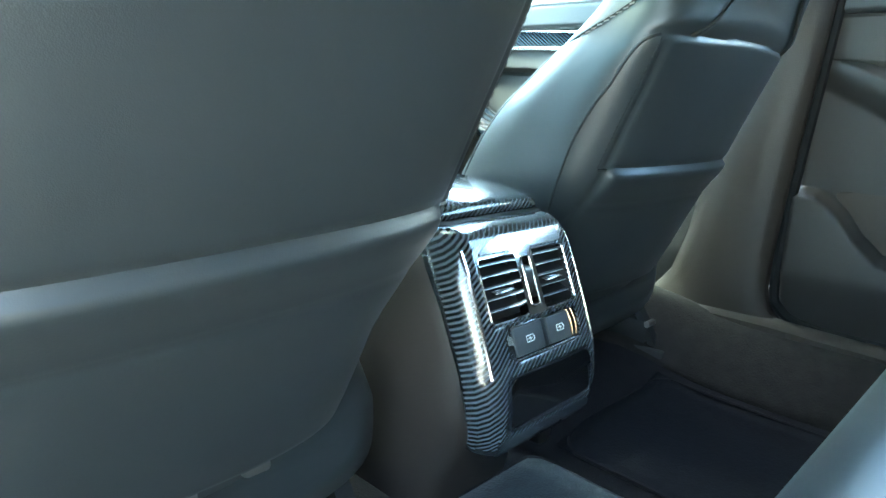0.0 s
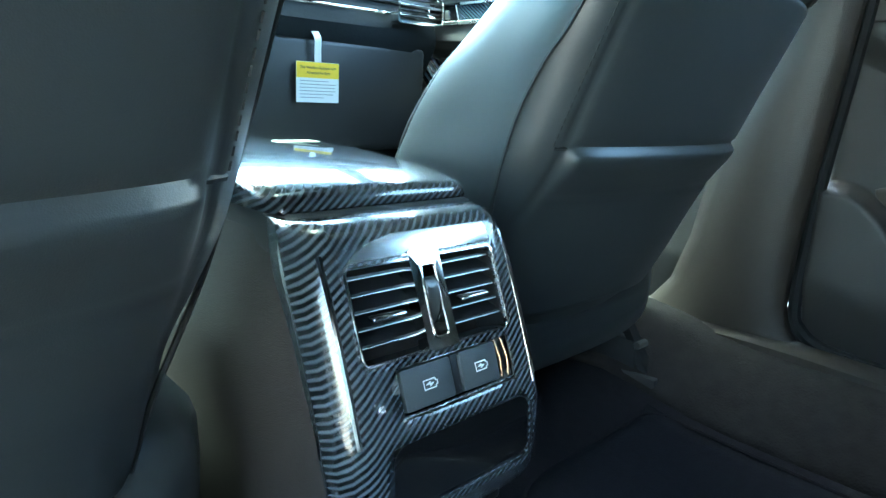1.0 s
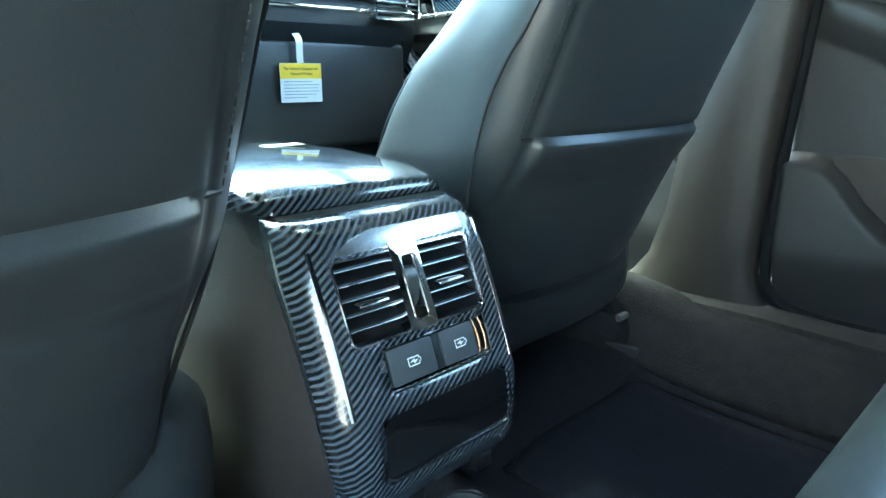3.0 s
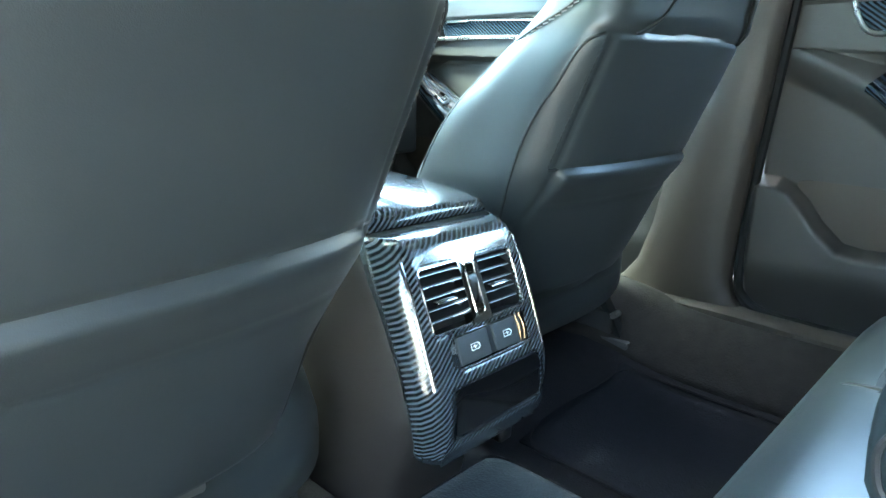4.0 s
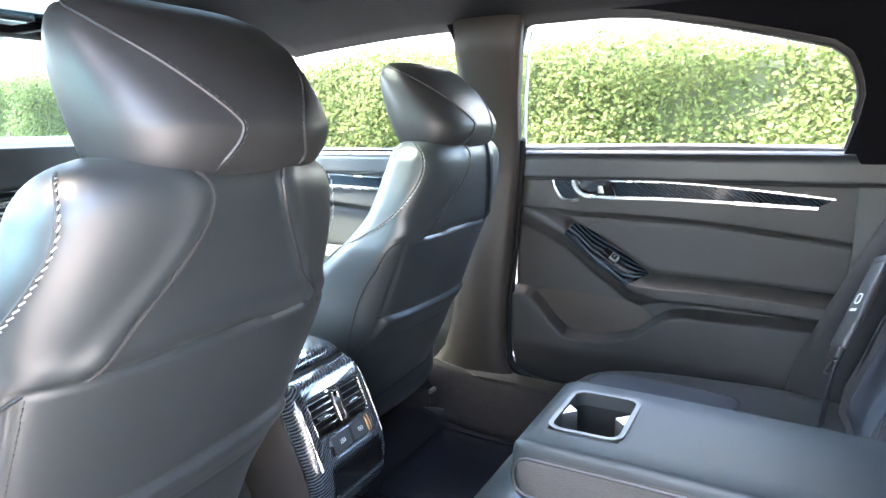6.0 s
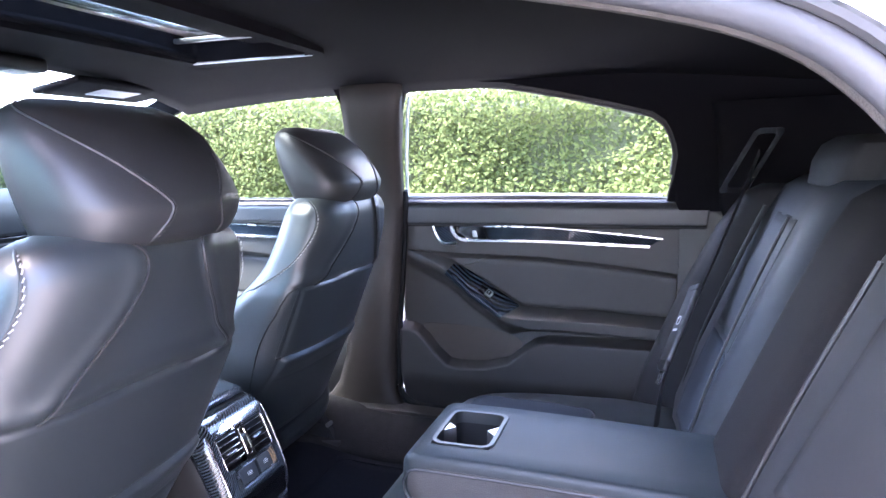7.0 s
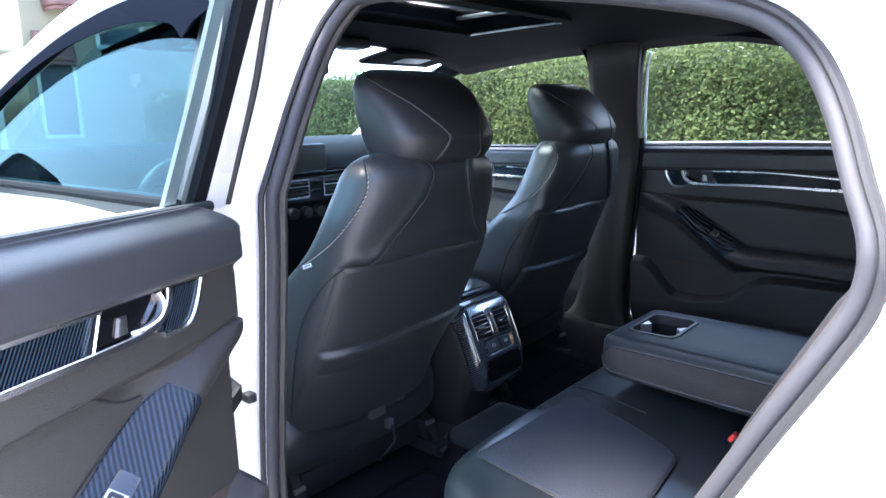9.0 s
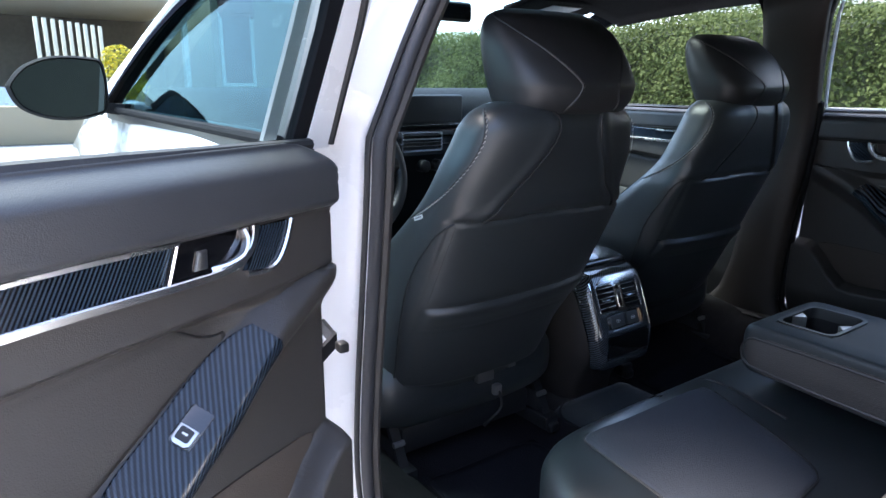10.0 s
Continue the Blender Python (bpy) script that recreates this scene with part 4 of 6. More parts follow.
for x in (-0.047, 0.033):
    b = bmn()
    z = 0.5560
    rbox(b, -0.014, 0.014, -0.004, 0.004, -0.0015, 0.0015, 0.0012, 3, Matrix.Translation(on_face(x, z, 0.001)))
    part("vent_tab", b, CHROME, con, "chrome vent slider")
b = bmn()
frame_strip(b, rounded(-0.0215, 0.0065, 0.528, 0.5925, 0.003, 3), rounded(-0.0140, -0.0010, 0.536, 0.582, 0.0025, 3), on_face, -0.006, 0.005)
part("vent_centre_bar", b, CHROME, con, "chrome centre bar", smooth=50)
b = bmn()
cen = on_face(-0.0075, 0.5590, -0.0045)
rings = [[cen + Vector((dx, math.cos(2 * math.pi * k / 28) * r, math.sin(2 * math.pi * k / 28) * r)) for k in range(28)] for dx, r in ((-0.0058, 0.016), (-0.0045, 0.0175), (0.0045, 0.0175), (0.0058, 0.016))]
rings = [[Vector((p.x, p.y * 0.55 + cen.y * 0.45, p.z)) for p in r] for r in rings]
loft(b, rings)
part("vent_thumbwheel", b, RIM, con, "ribbed black thumbwheel")
b = bmn()
tube(b, [on_face(x, z, 0.0048) for x, z in rounded(-0.0143, -0.0007, 0.5355, 0.5825, 0.003, 3)], 0.0012, 6, True)
part("thumbwheel_edge", b, CHROME, con, "bright slot edge")
# charging ports
for x0, x1 in ((-0.047, -0.002), (0.007, 0.044)):
    b = bmn()
    plate(b, rounded(x0, x1, 0.4955, 0.5215, 0.002, 2), on_face, -0.008, 0.0005, 0.001)
    door = part("port_door", b, mat("port_door_plastic", (0.05, 0.055, 0.058), 0.5, grain=0.3, grain_scale=900), con, "dark grey charging port flap")
    cxp, czp = (x0 + x1) / 2 + 0.001, 0.5085
    b = bmn()
    tube(b, [on_face(cxp + u * 0.75, czp + v * 0.75, 0.0009) for u, v in ((-0.008, -0.0038), (0.006, -0.0038), (0.006, -0.0018), (0.008, -0.0018), (0.008, 0.0018), (0.006, 0.0018), (0.006, 0.0038), (-0.008, 0.0038))], 0.0005, 5, True)
    part("battery_symbol", b, WHITE_PLASTIC, door, "white battery outline print")
    b = bmn()
    plate(b, [(-0.006, -0.0005), (0.0, 0.0022), (0.0003, 0.0004), (0.0045, 0.0006), (-0.0008, -0.0024), (-0.0008, -0.0004)], lambda u, v, d: on_face(cxp + u * 0.75, czp + v * 0.75, d), 0.0005, 0.001)
    part("bolt_symbol", b, WHITE_PLASTIC, door)
b = bmn()
plate(b, rounded(-0.0010, 0.0060, 0.4955, 0.5215, 0.001, 2), on_face, -0.008, -0.001, 0.001)
part("port_bridge", b, DARK, con)
for x in (0.0475, 0.0550):
    b = bmn()
    tube(b, [on_face(x, 0.496, -0.002), on_face(x, 0.509, 0.0), on_face(x - 0.001, 0.522, -0.002)], 0.0009, 6, fine=3)
    part("port_end_clip", b, AMBER, con, "warm bright metal clip")
b = bmn()
tube(b, [on_face(-0.050, 0.4925, 0.0005), on_face(0.0, 0.4920, 0.0008), on_face(0.059, 0.4925, 0.0005)], 0.0013, 6, fine=3)
part("port_lower_line", b, CHROME, con)
b = bmn()
tube(b, [on_face(x, 0.4265, 0.001) for x in (-0.06, 0, 0.066)] + [on_face(0.0715, 0.435, 0.001), on_face(0.0725, 0.45, 0.001), on_face(0.0725, 0.472, 0.001)], 0.0012, 6, fine=3)
part("storage_lip", b, GLOSS_BLACK, con, "gloss black storage lip")

# hinged lid in front of the rear panel
b = bmn()
rings = []
for y, w, z, zl in ((0.030, 0.080, 0.6205, 0.615), (0.033, 0.088, 0.6265, 0.614), (0.042, 0.0925, 0.6305, 0.614), (0.08, 0.094, 0.637, 0.614), (0.18, 0.095, 0.643, 0.614), (0.30, 0.094, 0.6425, 0.614), (0.37, 0.091, 0.637, 0.614), (0.385, 0.084, 0.628, 0.614)):
    rings.append([(-w + 0.004, y, zl), (-w, y, zl + 0.002), (-w, y, z - 0.008), (-w + 0.003, y, z - 0.003), (-w + 0.012, y, z - 0.0003), (0, y, z + 0.0015), (w - 0.012, y, z - 0.0003), (w - 0.003, y, z - 0.003), (w, y, z - 0.008), (w, y, zl + 0.002), (w - 0.004, y, zl)])
loft(b, rings)
part("console_lid", b, CARBON, con, "glossy carbon-weave armrest lid", smooth=50)
b = bmn()
rbox(b, -0.088, 0.088, 0.02, 0.60, 0.585, 0.616, 0.006)
part("console_deck", b, DARK, con)
b = bmn()
rbox(b, 0.035, 0.080, 0.24, 0.262, 0.6430, 0.6438, 0.0003)
part("lid_sticker", b, mat("cream_sticker", (0.6, 0.58, 0.42), 0.6), con, "small cream paper sticker")
b = bmn()
rbox(b, -0.088, 0.088, 0.40, 0.74, 0.52, 0.60, 0.015, 3)
part("shifter_deck", b, GLOSS_BLACK, con)

# ---- dashboard ----
dash = thing("dashboard", "black dashboard with bright trim lines and air vents", "dashboard", (0, 0.95, 0.27))
b = bmn()
prof = [(0.70, 0.79), (0.695, 0.815), (0.71, 0.845), (0.735, 0.87), (0.755, 0.89), (0.75, 0.91), (0.765, 0.945), (0.80, 0.983), (0.88, 1.004), (1.05, 1.010), (1.16, 1.004), (1.25, 0.975), (1.28, 0.93), (1.30, 0.30), (0.95, 0.30), (0.85, 0.45), (0.78, 0.60), (0.74, 0.72)]
loft(b, [[(x, y + 0.05 * (abs(x) > 0.66) + 0.01 * math.cos(3 * x), z) for y, z in prof] for x in (-0.70, -0.6, -0.4, -0.2, 0, 0.2, 0.4, 0.6, 0.70)])
part("dash_body", b, mat("dash_skin", (0.010, 0.012, 0.014), 0.8, grain=0.5, grain_scale=500, spread=0.12, spec=0.12), dash, smooth=35)
b = bmn()
rings = []
for x in [-0.66 + 0.06 * k for k in range(23)]:
    y = 0.745 + 0.01 * math.cos(3 * x)
    rings.append([(x, y - 0.018, 0.868), (x, y - 0.02, 0.872), (x, y - 0.016, 0.885), (x, y, 0.888), (x, y, 0.866)])
loft(b, rings)
part("dash_trim_band", b, DARK, dash, "dark dashboard band")
for z, y in ((0.846, 0.718), (0.902, 0.748)):
    b = bmn()
    tube(b, [(x, y + 0.01 * math.cos(3 * x) - 0.008, z) for x in [-0.66 + 0.06 * k for k in range(23)]], 0.003, 6)
    part("dash_trim_line", b, CHROME, dash, "thin bright line")
for x0, x1 in ((-0.14, 0.006), (0.06, 0.17), (-0.66, -0.54), (0.54, 0.66)):
    b = bmn()
    frame_strip(b, rounded(x0, x1, 0.828, 0.888, 0.006), rounded(x0 + 0.005, x1 - 0.005, 0.834, 0.882, 0.004), lambda x, z, d: (x, 0.70 - d, z), 0.0, 0.022)
    v = part("dash_vent", b, CHROME, dash, "bright-edged dashboard air vent")
    for k in range(4):
        b = bmn()
        rbox(b, x0 + 0.006, x1 - 0.006, 0.682, 0.70, 0.842 + k * 0.0105, 0.844 + k * 0.0105, 0.0005)
        part("dash_vent_slat", b, SATIN if k == 2 else DARK, v)
b = bmn()
for k in range(3):
    x = -0.05 + 0.05 * k
    rings = [[(x + math.cos(2 * math.pi * j / 20) * r, y, 0.782 + math.sin(2 * math.pi * j / 20) * r) for j in range(20)] for y, r in ((0.72, 0.019), (0.685, 0.018), (0.682, 0.015))]
    loft(b, rings)
    part("climate_knob", b, DARK, dash, "dark climate knob")
    b = bmn()
b.free()
b = bmn()
rbox(b, 0.20, 0.64, 0.705, 0.73, 0.58, 0.785, 0.012, 3)
part("glovebox_door", b, DARK, dash)
b = bmn()
rbox(b, -0.10, 0.13, 0.74, 0.765, 0.905, 0.992, 0.008, 3)
part("centre_display", b, DARK, dash, "black centre display")

# steering wheel
wheel = thing("steering_wheel", "black leather steering wheel", "steering wheel", (-0.372, 0.72, 0.72))
wm = Matrix.Translation((-0.405, 0.545, 0.812)) @ Matrix.Rotation(radians(-24), 4, "X")
b = bmn()
tube(b, [wm @ Vector((0.176 * math.cos(2 * math.pi * k / 48), 0, 0.176 * math.sin(2 * math.pi * k / 48))) for k in range(48)], 0.0155, 12, True)
part("wheel_rim", b, LEATHER_SMOOTH, wheel)
b = bmn()
rbox(b, -0.075, 0.075, -0.03, 0.02, -0.055, 0.05, 0.02, 3, wm)
part("wheel_hub", b, DARK, wheel)
for x0, x1, z0, z1 in ((-0.175, -0.07, -0.015, 0.02), (0.07, 0.175, -0.015, 0.02), (-0.018, 0.018, -0.175, -0.05)):
    b = bmn()
    rbox(b, x0, x1, -0.012, 0.012, z0, z1, 0.006, 2, wm)
    part("wheel_spoke", b, DARK, wheel)
b = bmn()
tube(b, [wm @ Vector((0, 0.0, 0)), (-0.372, 0.80, 0.70)], 0.04, 16)
part("steering_column", b, DARK, wheel)

# hang tag on the glovebox
tag = thing("hang_tag", "yellow and white paper warning tag hanging from the dashboard", "tag", (0.38, 0.695, 0.70))
b = bmn()
rbox(b, 0.3250, 0.415, 0.694, 0.6945, 0.671, 0.742, 0.0)
part("tag_card", b, WHITE_PLASTIC, tag)
b = bmn()
rbox(b, 0.3255, 0.4145, 0.6932, 0.6938, 0.714, 0.7415, 0.0)
part("tag_header", b, YELLOW, tag, "yellow printed header")
INK = mat("black_ink", (0.02, 0.02, 0.02), 0.6)
for k, (words, size) in enumerate((("This Vehicle is Equipped with", 0.0064), ("Advanced Air Bags", 0.0064))):
    fc = bpy.data.curves.new("header_line", "FONT")
    fc.body, fc.size, fc.align_x, fc.offset = words, size, "CENTER", 0.00012
    fc.materials.append(INK)
    tx = new("header_line", fc)
    tx.parent = tag
    tx.location = Vector((0.3700, 0.6926, 0.7300 - k * 0.009)) - tag.location
    tx.rotation_euler = (radians(90), 0, 0)
    tagged(tx)
for k, w in enumerate((0.06, 0.076, 0.074, 0.076, 0.07, 0.05)):
    b = bmn()
    rbox(b, 0.3320, 0.3320 + w, 0.6932, 0.6938, 0.708 - k * 0.0058, 0.7092 - k * 0.0058, 0.0)
    part("text_line", b, PRINT, tag)
b = bmn()
sweep(b, smooth_path([(0.3700, 0.694, 0.742), (0.3680, 0.692, 0.76), (0.3670, 0.69, 0.782), (0.3660, 0.70, 0.795)], 5), [(-0.007, -0.0004), (0.007, -0.0004), (0.007, 0.0004), (-0.007, 0.0004)], up=(0, 1, 0))
part("tag_strap", b, WHITE_PLASTIC, tag, "white paper strap")

# ---- floor ----
b = bmn()
xs = [-0.74 + 0.02 * k for k in range(75)]
ys = [-0.95 + 0.05 * k for k in range(46)]


def floor_z(x, y):
    hump = 0.045 * (1 - step(abs(x), 0.09, 0.20))
    sill = 0.085 * step(abs(x), 0.46, 0.70)
    front = 0.10 * step(y, 0.75, 1.2)
    return 0.245 + hump + sill + front + 0.03 * gauss(y - 0.16, 0.12) * step(abs(x), 0.2, 0.3)


grid = [[b.verts.new((x, y, floor_z(x, y))) for x in xs] for y in ys]
for ra, rb in zip(grid, grid[1:]):
    for i in range(len(xs) - 1):
        b.faces.new((ra[i], ra[i + 1], rb[i + 1], rb[i]))
fl = tagged(part("floor", b, CARPET, smooth=60), "black carpeted car floor with a centre tunnel", "floor", kind="structure")
md = fl.modifiers.new("thickness", "SOLIDIFY")
md.thickness, md.offset = 0.02, -1


for sgn in (-1, 1):
    b = bmn()
    rows = []
    for k in range(40):
        y = -0.42 + 0.9 * k / 39
        rows.append([(sgn * x, y, floor_z(x, y) + lift) for x, lift in ((0.535, -0.004), (0.545, 0.010), (0.58, 0.022), (0.63, 0.030), (0.665, 0.028), (0.69, 0.020))])
    loft(b, rows, False, False)
    p = tagged(part("side_carpet", b, SIDE_CARPET, smooth=60), "black-brown carpet rising to the door sill", "carpet", kind="structure")
    md = p.modifiers.new("thickness", "SOLIDIFY")
    md.thickness, md.offset = 0.004, -1


def floor_mat(x0, x1, y0, y1, label, carpet=None):
    t = thing("floor_mat", label, "floor mat", ((x0 + x1) / 2, (y0 + y1) / 2, 0.26), group="floor mats")
    o = rounded(x0, x1, y0, y1, 0.04, 5)
    b = bmn()
    gx = [x0 + (x1 - x0) * k / 14 for k in range(15)]
    gy = [y0 + (y1 - y0) * k / 14 for k in range(15)]
    gr = [[b.verts.new((x, y, floor_z(x, y) + 0.005)) for x in gx] for y in gy]
    for ra, rb in zip(gr, gr[1:]):
        for i in range(14):
            b.faces.new((ra[i], ra[i + 1], rb[i + 1], rb[i]))
    p = part("mat_carpet", b, carpet or MAT_CARPET, t)
    md = p.modifiers.new("thickness", "SOLIDIFY")
    md.thickness, md.offset = 0.006, -1
    b = bmn()
    tube(b, [(x, y, floor_z(x, y) + 0.003) for x, y in o], 0.0035, 6, True)
    part("mat_binding", b, CARPET, t, "black bound edge")


floor_mat(-0.52, -0.22, -0.30, 0.0, "black carpet floor mat in the rear footwell")
floor_mat(0.22, 0.52, -0.30, 0.06, "black carpet floor mat in the rear footwell")
floor_mat(-0.135, 0.135, -0.30, 0.026, "grey-blue carpet mat over the centre tunnel", TUNNEL_CARPET)


# ---- doors: relief of the trim panels, in coordinates back from the front edge, up, and into the cabin ----
CUBBY = [(0.055, 0.600), (0.085, 0.560), (0.112, 0.524), (0.145, 0.503), (0.244, 0.506), (0.31, 0.523), (0.345, 0.552), (0.33, 0.575), (0.28, 0.592), (0.2, 0.602), (0.12, 0.604)]
RIDGE_S = (-0.02, 0.02, 0.07, 0.13, 0.168, 0.205, 0.245, 0.28, 0.31, 0.36, 0.45, 0.55, 0.8)
RIDGE_Z = (0.832, 0.822, 0.800, 0.770, 0.743, 0.711, 0.684, 0.658, 0.643, 0.642, 0.643, 0.641, 0.632)


def crease_z(s):
    return piece((-0.02, 0.02, 0.15, 0.3, 0.4, 0.55, 0.8), (0.822, 0.820, 0.812, 0.809, 0.806, 0.794, 0.765), s)


def ridge(s):
    """Height and depth of the rolled edge that runs down into the armrest."""
    return piece(RIDGE_S, RIDGE_Z, s), piece((-0.02, 0.07, 0.14, 0.2, 0.3, 0.36, 0.8), (0.0, 0.012, 0.020, 0.024, 0.028, 0.034, 0.038), s)


def hollow(s):
    """Height and depth of the line where the padded insert meets the switch plate and the armrest."""
    z = piece((-0.02, 0.145, 0.178, 0.225, 0.262, 0.314, 0.345, 0.45, 0.55, 0.8), (0.836, 0.790, 0.771, 0.741, 0.717, 0.684, 0.664, 0.663, 0.660, 0.650), s)
    return min(z, crease_z(s) - 0.004), -0.024 * step(s, 0.10, 0.20)


def panel_n(s, z):
    """Relief of a door trim panel."""
    n = 0.014 * step(z, 0.883, 0.897)                                          # upper pad
    n -= 0.03 * step(z, 0.925, 0.962) ** 2
    zc, (zr, nr), (zi, ni) = crease_z(s), ridge(s), hollow(s)
    if z >= zc:
        return n
    if z >= zi:
        return ni * step(zc - z, 0.0, 0.020) - 0.004 * step(zc - z, 0.0, 0.005) * (1 - step(zc - z, 0.012, 0.03))
    if z >= zr:
        t = (z - zr) / max(1e-4, zi - zr)
        return nr + (ni - nr) * t
    # rolled edge, hollow under it, then the bin with its lip
    arm = step(s, 0.30, 0.38)
    low = -0.020
    n = low + (nr - low) * (1 - step(zr - z, 0.010 + 0.014 * arm, 0.062 - 0.018 * arm))
    lip = piece((-0.02, 0.03, 0.05, 0.075, 0.102, 0.138, 0.17, 0.244, 0.31, 0.352, 0.383, 0.42, 0.8), (0.602, 0.600, 0.592, 0.570, 0.535, 0.503, 0.498, 0.502, 0.52, 0.554, 0.576, 0.586, 0.588), s)
    n += (0.022 - low) * (1 - step(z, lip - 0.014, lip + 0.006)) * step(z, 0.35, 0.47)
    return min(n, 0.046)


def door_trim(d, f, s0, s1, z0=0.36, swept=True, shift=0.0):
    """The trim panel as one relief: padded top, lower panel, and the insert laid over it."""
    N, M = 190, 250

    def spot(i, j, za, zb):
        z = za + (zb - za) * j
        front = s0 + 0.006 * gauss(z - 0.886, 0.006) + 0.006 * gauss(z - 0.80, 0.006)
        if z > 0.90:
            front += 0.062 - math.sqrt(max(0.0, 0.062 ** 2 - (z - 0.90) ** 2))
        tail = piece((0.36, 0.5, 0.66, 0.8, 0.96), (s1 - 0.16, s1 - 0.10, s1 - 0.05, s1 - 0.02, s1), z) if swept else s1
        return front + (tail - front) * i, z
    for name, material, za, zb, m in (("upper_pad", SOFT, 0.889, 0.962, 30), ("lower_panel", TRIM, z0, 0.889, M)):
        b = bmn()
        rows = []
        for j in range(m + 1):
            row = []
            for i in range(N + 1):
                s, z = spot(i / N, j / m, za, zb)
                n = panel_n(s - s0 + 0.02 - shift, z) - 0.016 * (1 - step(s - s0, 0.0, 0.012)) ** 2
                row.append(f(s, z, n))
            rows.append(row)
        loft(b, rows, False, False)
        p = part(name, b, material, d, smooth=50)
        md = p.modifiers.new("thickness", "SOLIDIFY")
        md.thickness, md.offset = 0.003, 0
    b = bmn()
    rows = []
    for i in range(121):
        s = 0.180 + (s1 - s0 - 0.035 - shift - 0.180) * i / 120
        hi, lo = crease_z(s) - 0.011, hollow(s)[0] + 0.0025
        hi = max(lo + 0.002, lo + (hi - lo) * step(s, 0.160, 0.250))
        row = []
        for j in range(31):
            z = lo + (hi - lo) * j / 30
            edge = min(1.0, min(j, 30 - j) / 2.0)
            row.append(f(s + s0 - 0.02 + shift, z, panel_n(s, z) + 0.0008 + 0.0024 * edge))
        rows.append(row)
    loft(b, rows, False, False)
    p = part("door_insert", b, INSERT, d, smooth=50)
    md = p.modifiers.new("thickness", "SOLIDIFY")
    md.thickness, md.offset = 0.003, 0
    return d


STRIP = [(-0.0042, -0.0025), (0.0042, -0.0025), (0.0042, 0.0008), (0.003, 0.0022), (-0.003, 0.0022), (-0.0042, 0.0008)]


def door_fittings(d, f, s0, carbon_mat, end):
    """Carbon strip, bright lines, pull handle, switch plate and bin."""
    def g(s, z, n):
        return f(s + s0 - 0.02, z, n)
    b = bmn()
    plate(b, [(0.245, 0.887), (0.259, 0.850), (0.40, 0.851), (end - 0.03, 0.842), (end, 0.860), (0.40, 0.887)], g, -0.004, 0.004, 0.002)
    part("trim_strip", b, carbon_mat, d, "glossy carbon-weave trim strip")
    b = bmn()
    sweep(b, smooth_path([g(s, z, 0.006) for s, z in ((0.242, 0.886), (0.40, 0.8855), (end - 0.1, 0.870), (end, 0.860))], 6), [(u * 0.6, v) for u, v in STRIP], up=g(0, 0, 1) - g(0, 0, 0))
    part("upper_trim_line", b, BRIGHT, d, "bright chrome line")
    b = bmn()
    sweep(b, smooth_path([g(s, z, 0.007) for s, z in ((0.152, 0.887), (0.153, 0.876), (0.160, 0.863), (0.176, 0.852), (0.20, 0.8475), (0.255, 0.847), (0.40, 0.848), (end - 0.03, 0.840))], 6), STRIP, up=g(0, 0, 1) - g(0, 0, 0))
    part("lower_trim_line", b, BRIGHT, d, "bright chrome line sweeping up round the handle")
    b = bmn()
    tube(b, [g(0.243, 0.887, 0.005), g(0.2575, 0.8485, 0.006)], 0.0022, 6)
    part("trim_joint", b, CHROME, d)
    # flat plate on the panel; its black stands in for the recess's darkness
    b = bmn()
    plate(b, [(0.155, 0.886), (0.157, 0.870), (0.166, 0.858), (0.185, 0.850), (0.255, 0.850), (0.242, 0.887)], g, -0.010, 0.0035)
    part("recess_plate", b, GLOSS_BLACK, d, "flat gloss black plate standing in for the dark handle recess")
    b = bmn()
    sweep(b, smooth_path([g(0.166, 0.884, 0.004), g(0.166, 0.874, 0.008), g(0.174, 0.862, 0.010), g(0.190, 0.855, 0.006), g(0.205, 0.853, 0.0)], 6), circle(0.0052, 8, 0.6), up=f(0, 0, 1) - f(0, 0, 0))
    part("inner_handle", b, BRIGHT, d, "chrome inner door handle")
    b = bmn()
    plate(b, [(0.212, 0.874), (0.222, 0.874), (0.227, 0.856), (0.213, 0.856)], g, 0.0, 0.0075, 0.002)
    part("lock_button", b, SATIN, d, "silver lock button")
    b = bmn()
    plate(b, [(0.103, 0.884), (0.144, 0.884), (0.150, 0.862), (0.168, 0.842), (0.140, 0.838), (0.124, 0.843), (0.112, 0.860)], g, -0.004, 0.006, 0.003)
    part("handle_bezel", b, carbon_mat, d, "carbon-weave end piece with a bright edge")
    b = bmn()
    tube(b, [g(s, z, 0.006) for s, z in ((0.099, 0.885), (0.108, 0.862), (0.121, 0.843), (0.138, 0.8365), (0.166, 0.839))], 0.0036, 8, fine=5)
    part("bezel_edge", b, BRIGHT, d)
    # switch plate, laid over the sloping top of the pull
    low_edge = smooth_path([(a, z, 0) for a, z in ((0.137, 0.760), (0.160, 0.745), (0.197, 0.711), (0.236, 0.685), (0.273, 0.659), (0.296, 0.645))], 6)
    high_edge = smooth_path([(a, z, 0) for a, z in ((0.152, 0.779), (0.180, 0.767), (0.225, 0.740), (0.262, 0.715), (0.312, 0.683), (0.338, 0.664))], 6)
    count = len(low_edge)

    def lay(k, v, lift=0.003):
        a, c = low_edge[k], high_edge[k]
        s, z = a.x + (c.x - a.x) * max(0, v), a.y + (c.y - a.y) * max(0, v)
        n = ridge(a.x)[1] + 0.001 + (hollow(c.x)[1] + 0.002 - ridge(a.x)[1]) * max(0, v) ** 1.1
        if v < 0:
            s, z, n = s + 0.004 * v, z + 0.016 * v, n + 0.012 * v
        n = max(n, panel_n(s, z) + 0.0015)
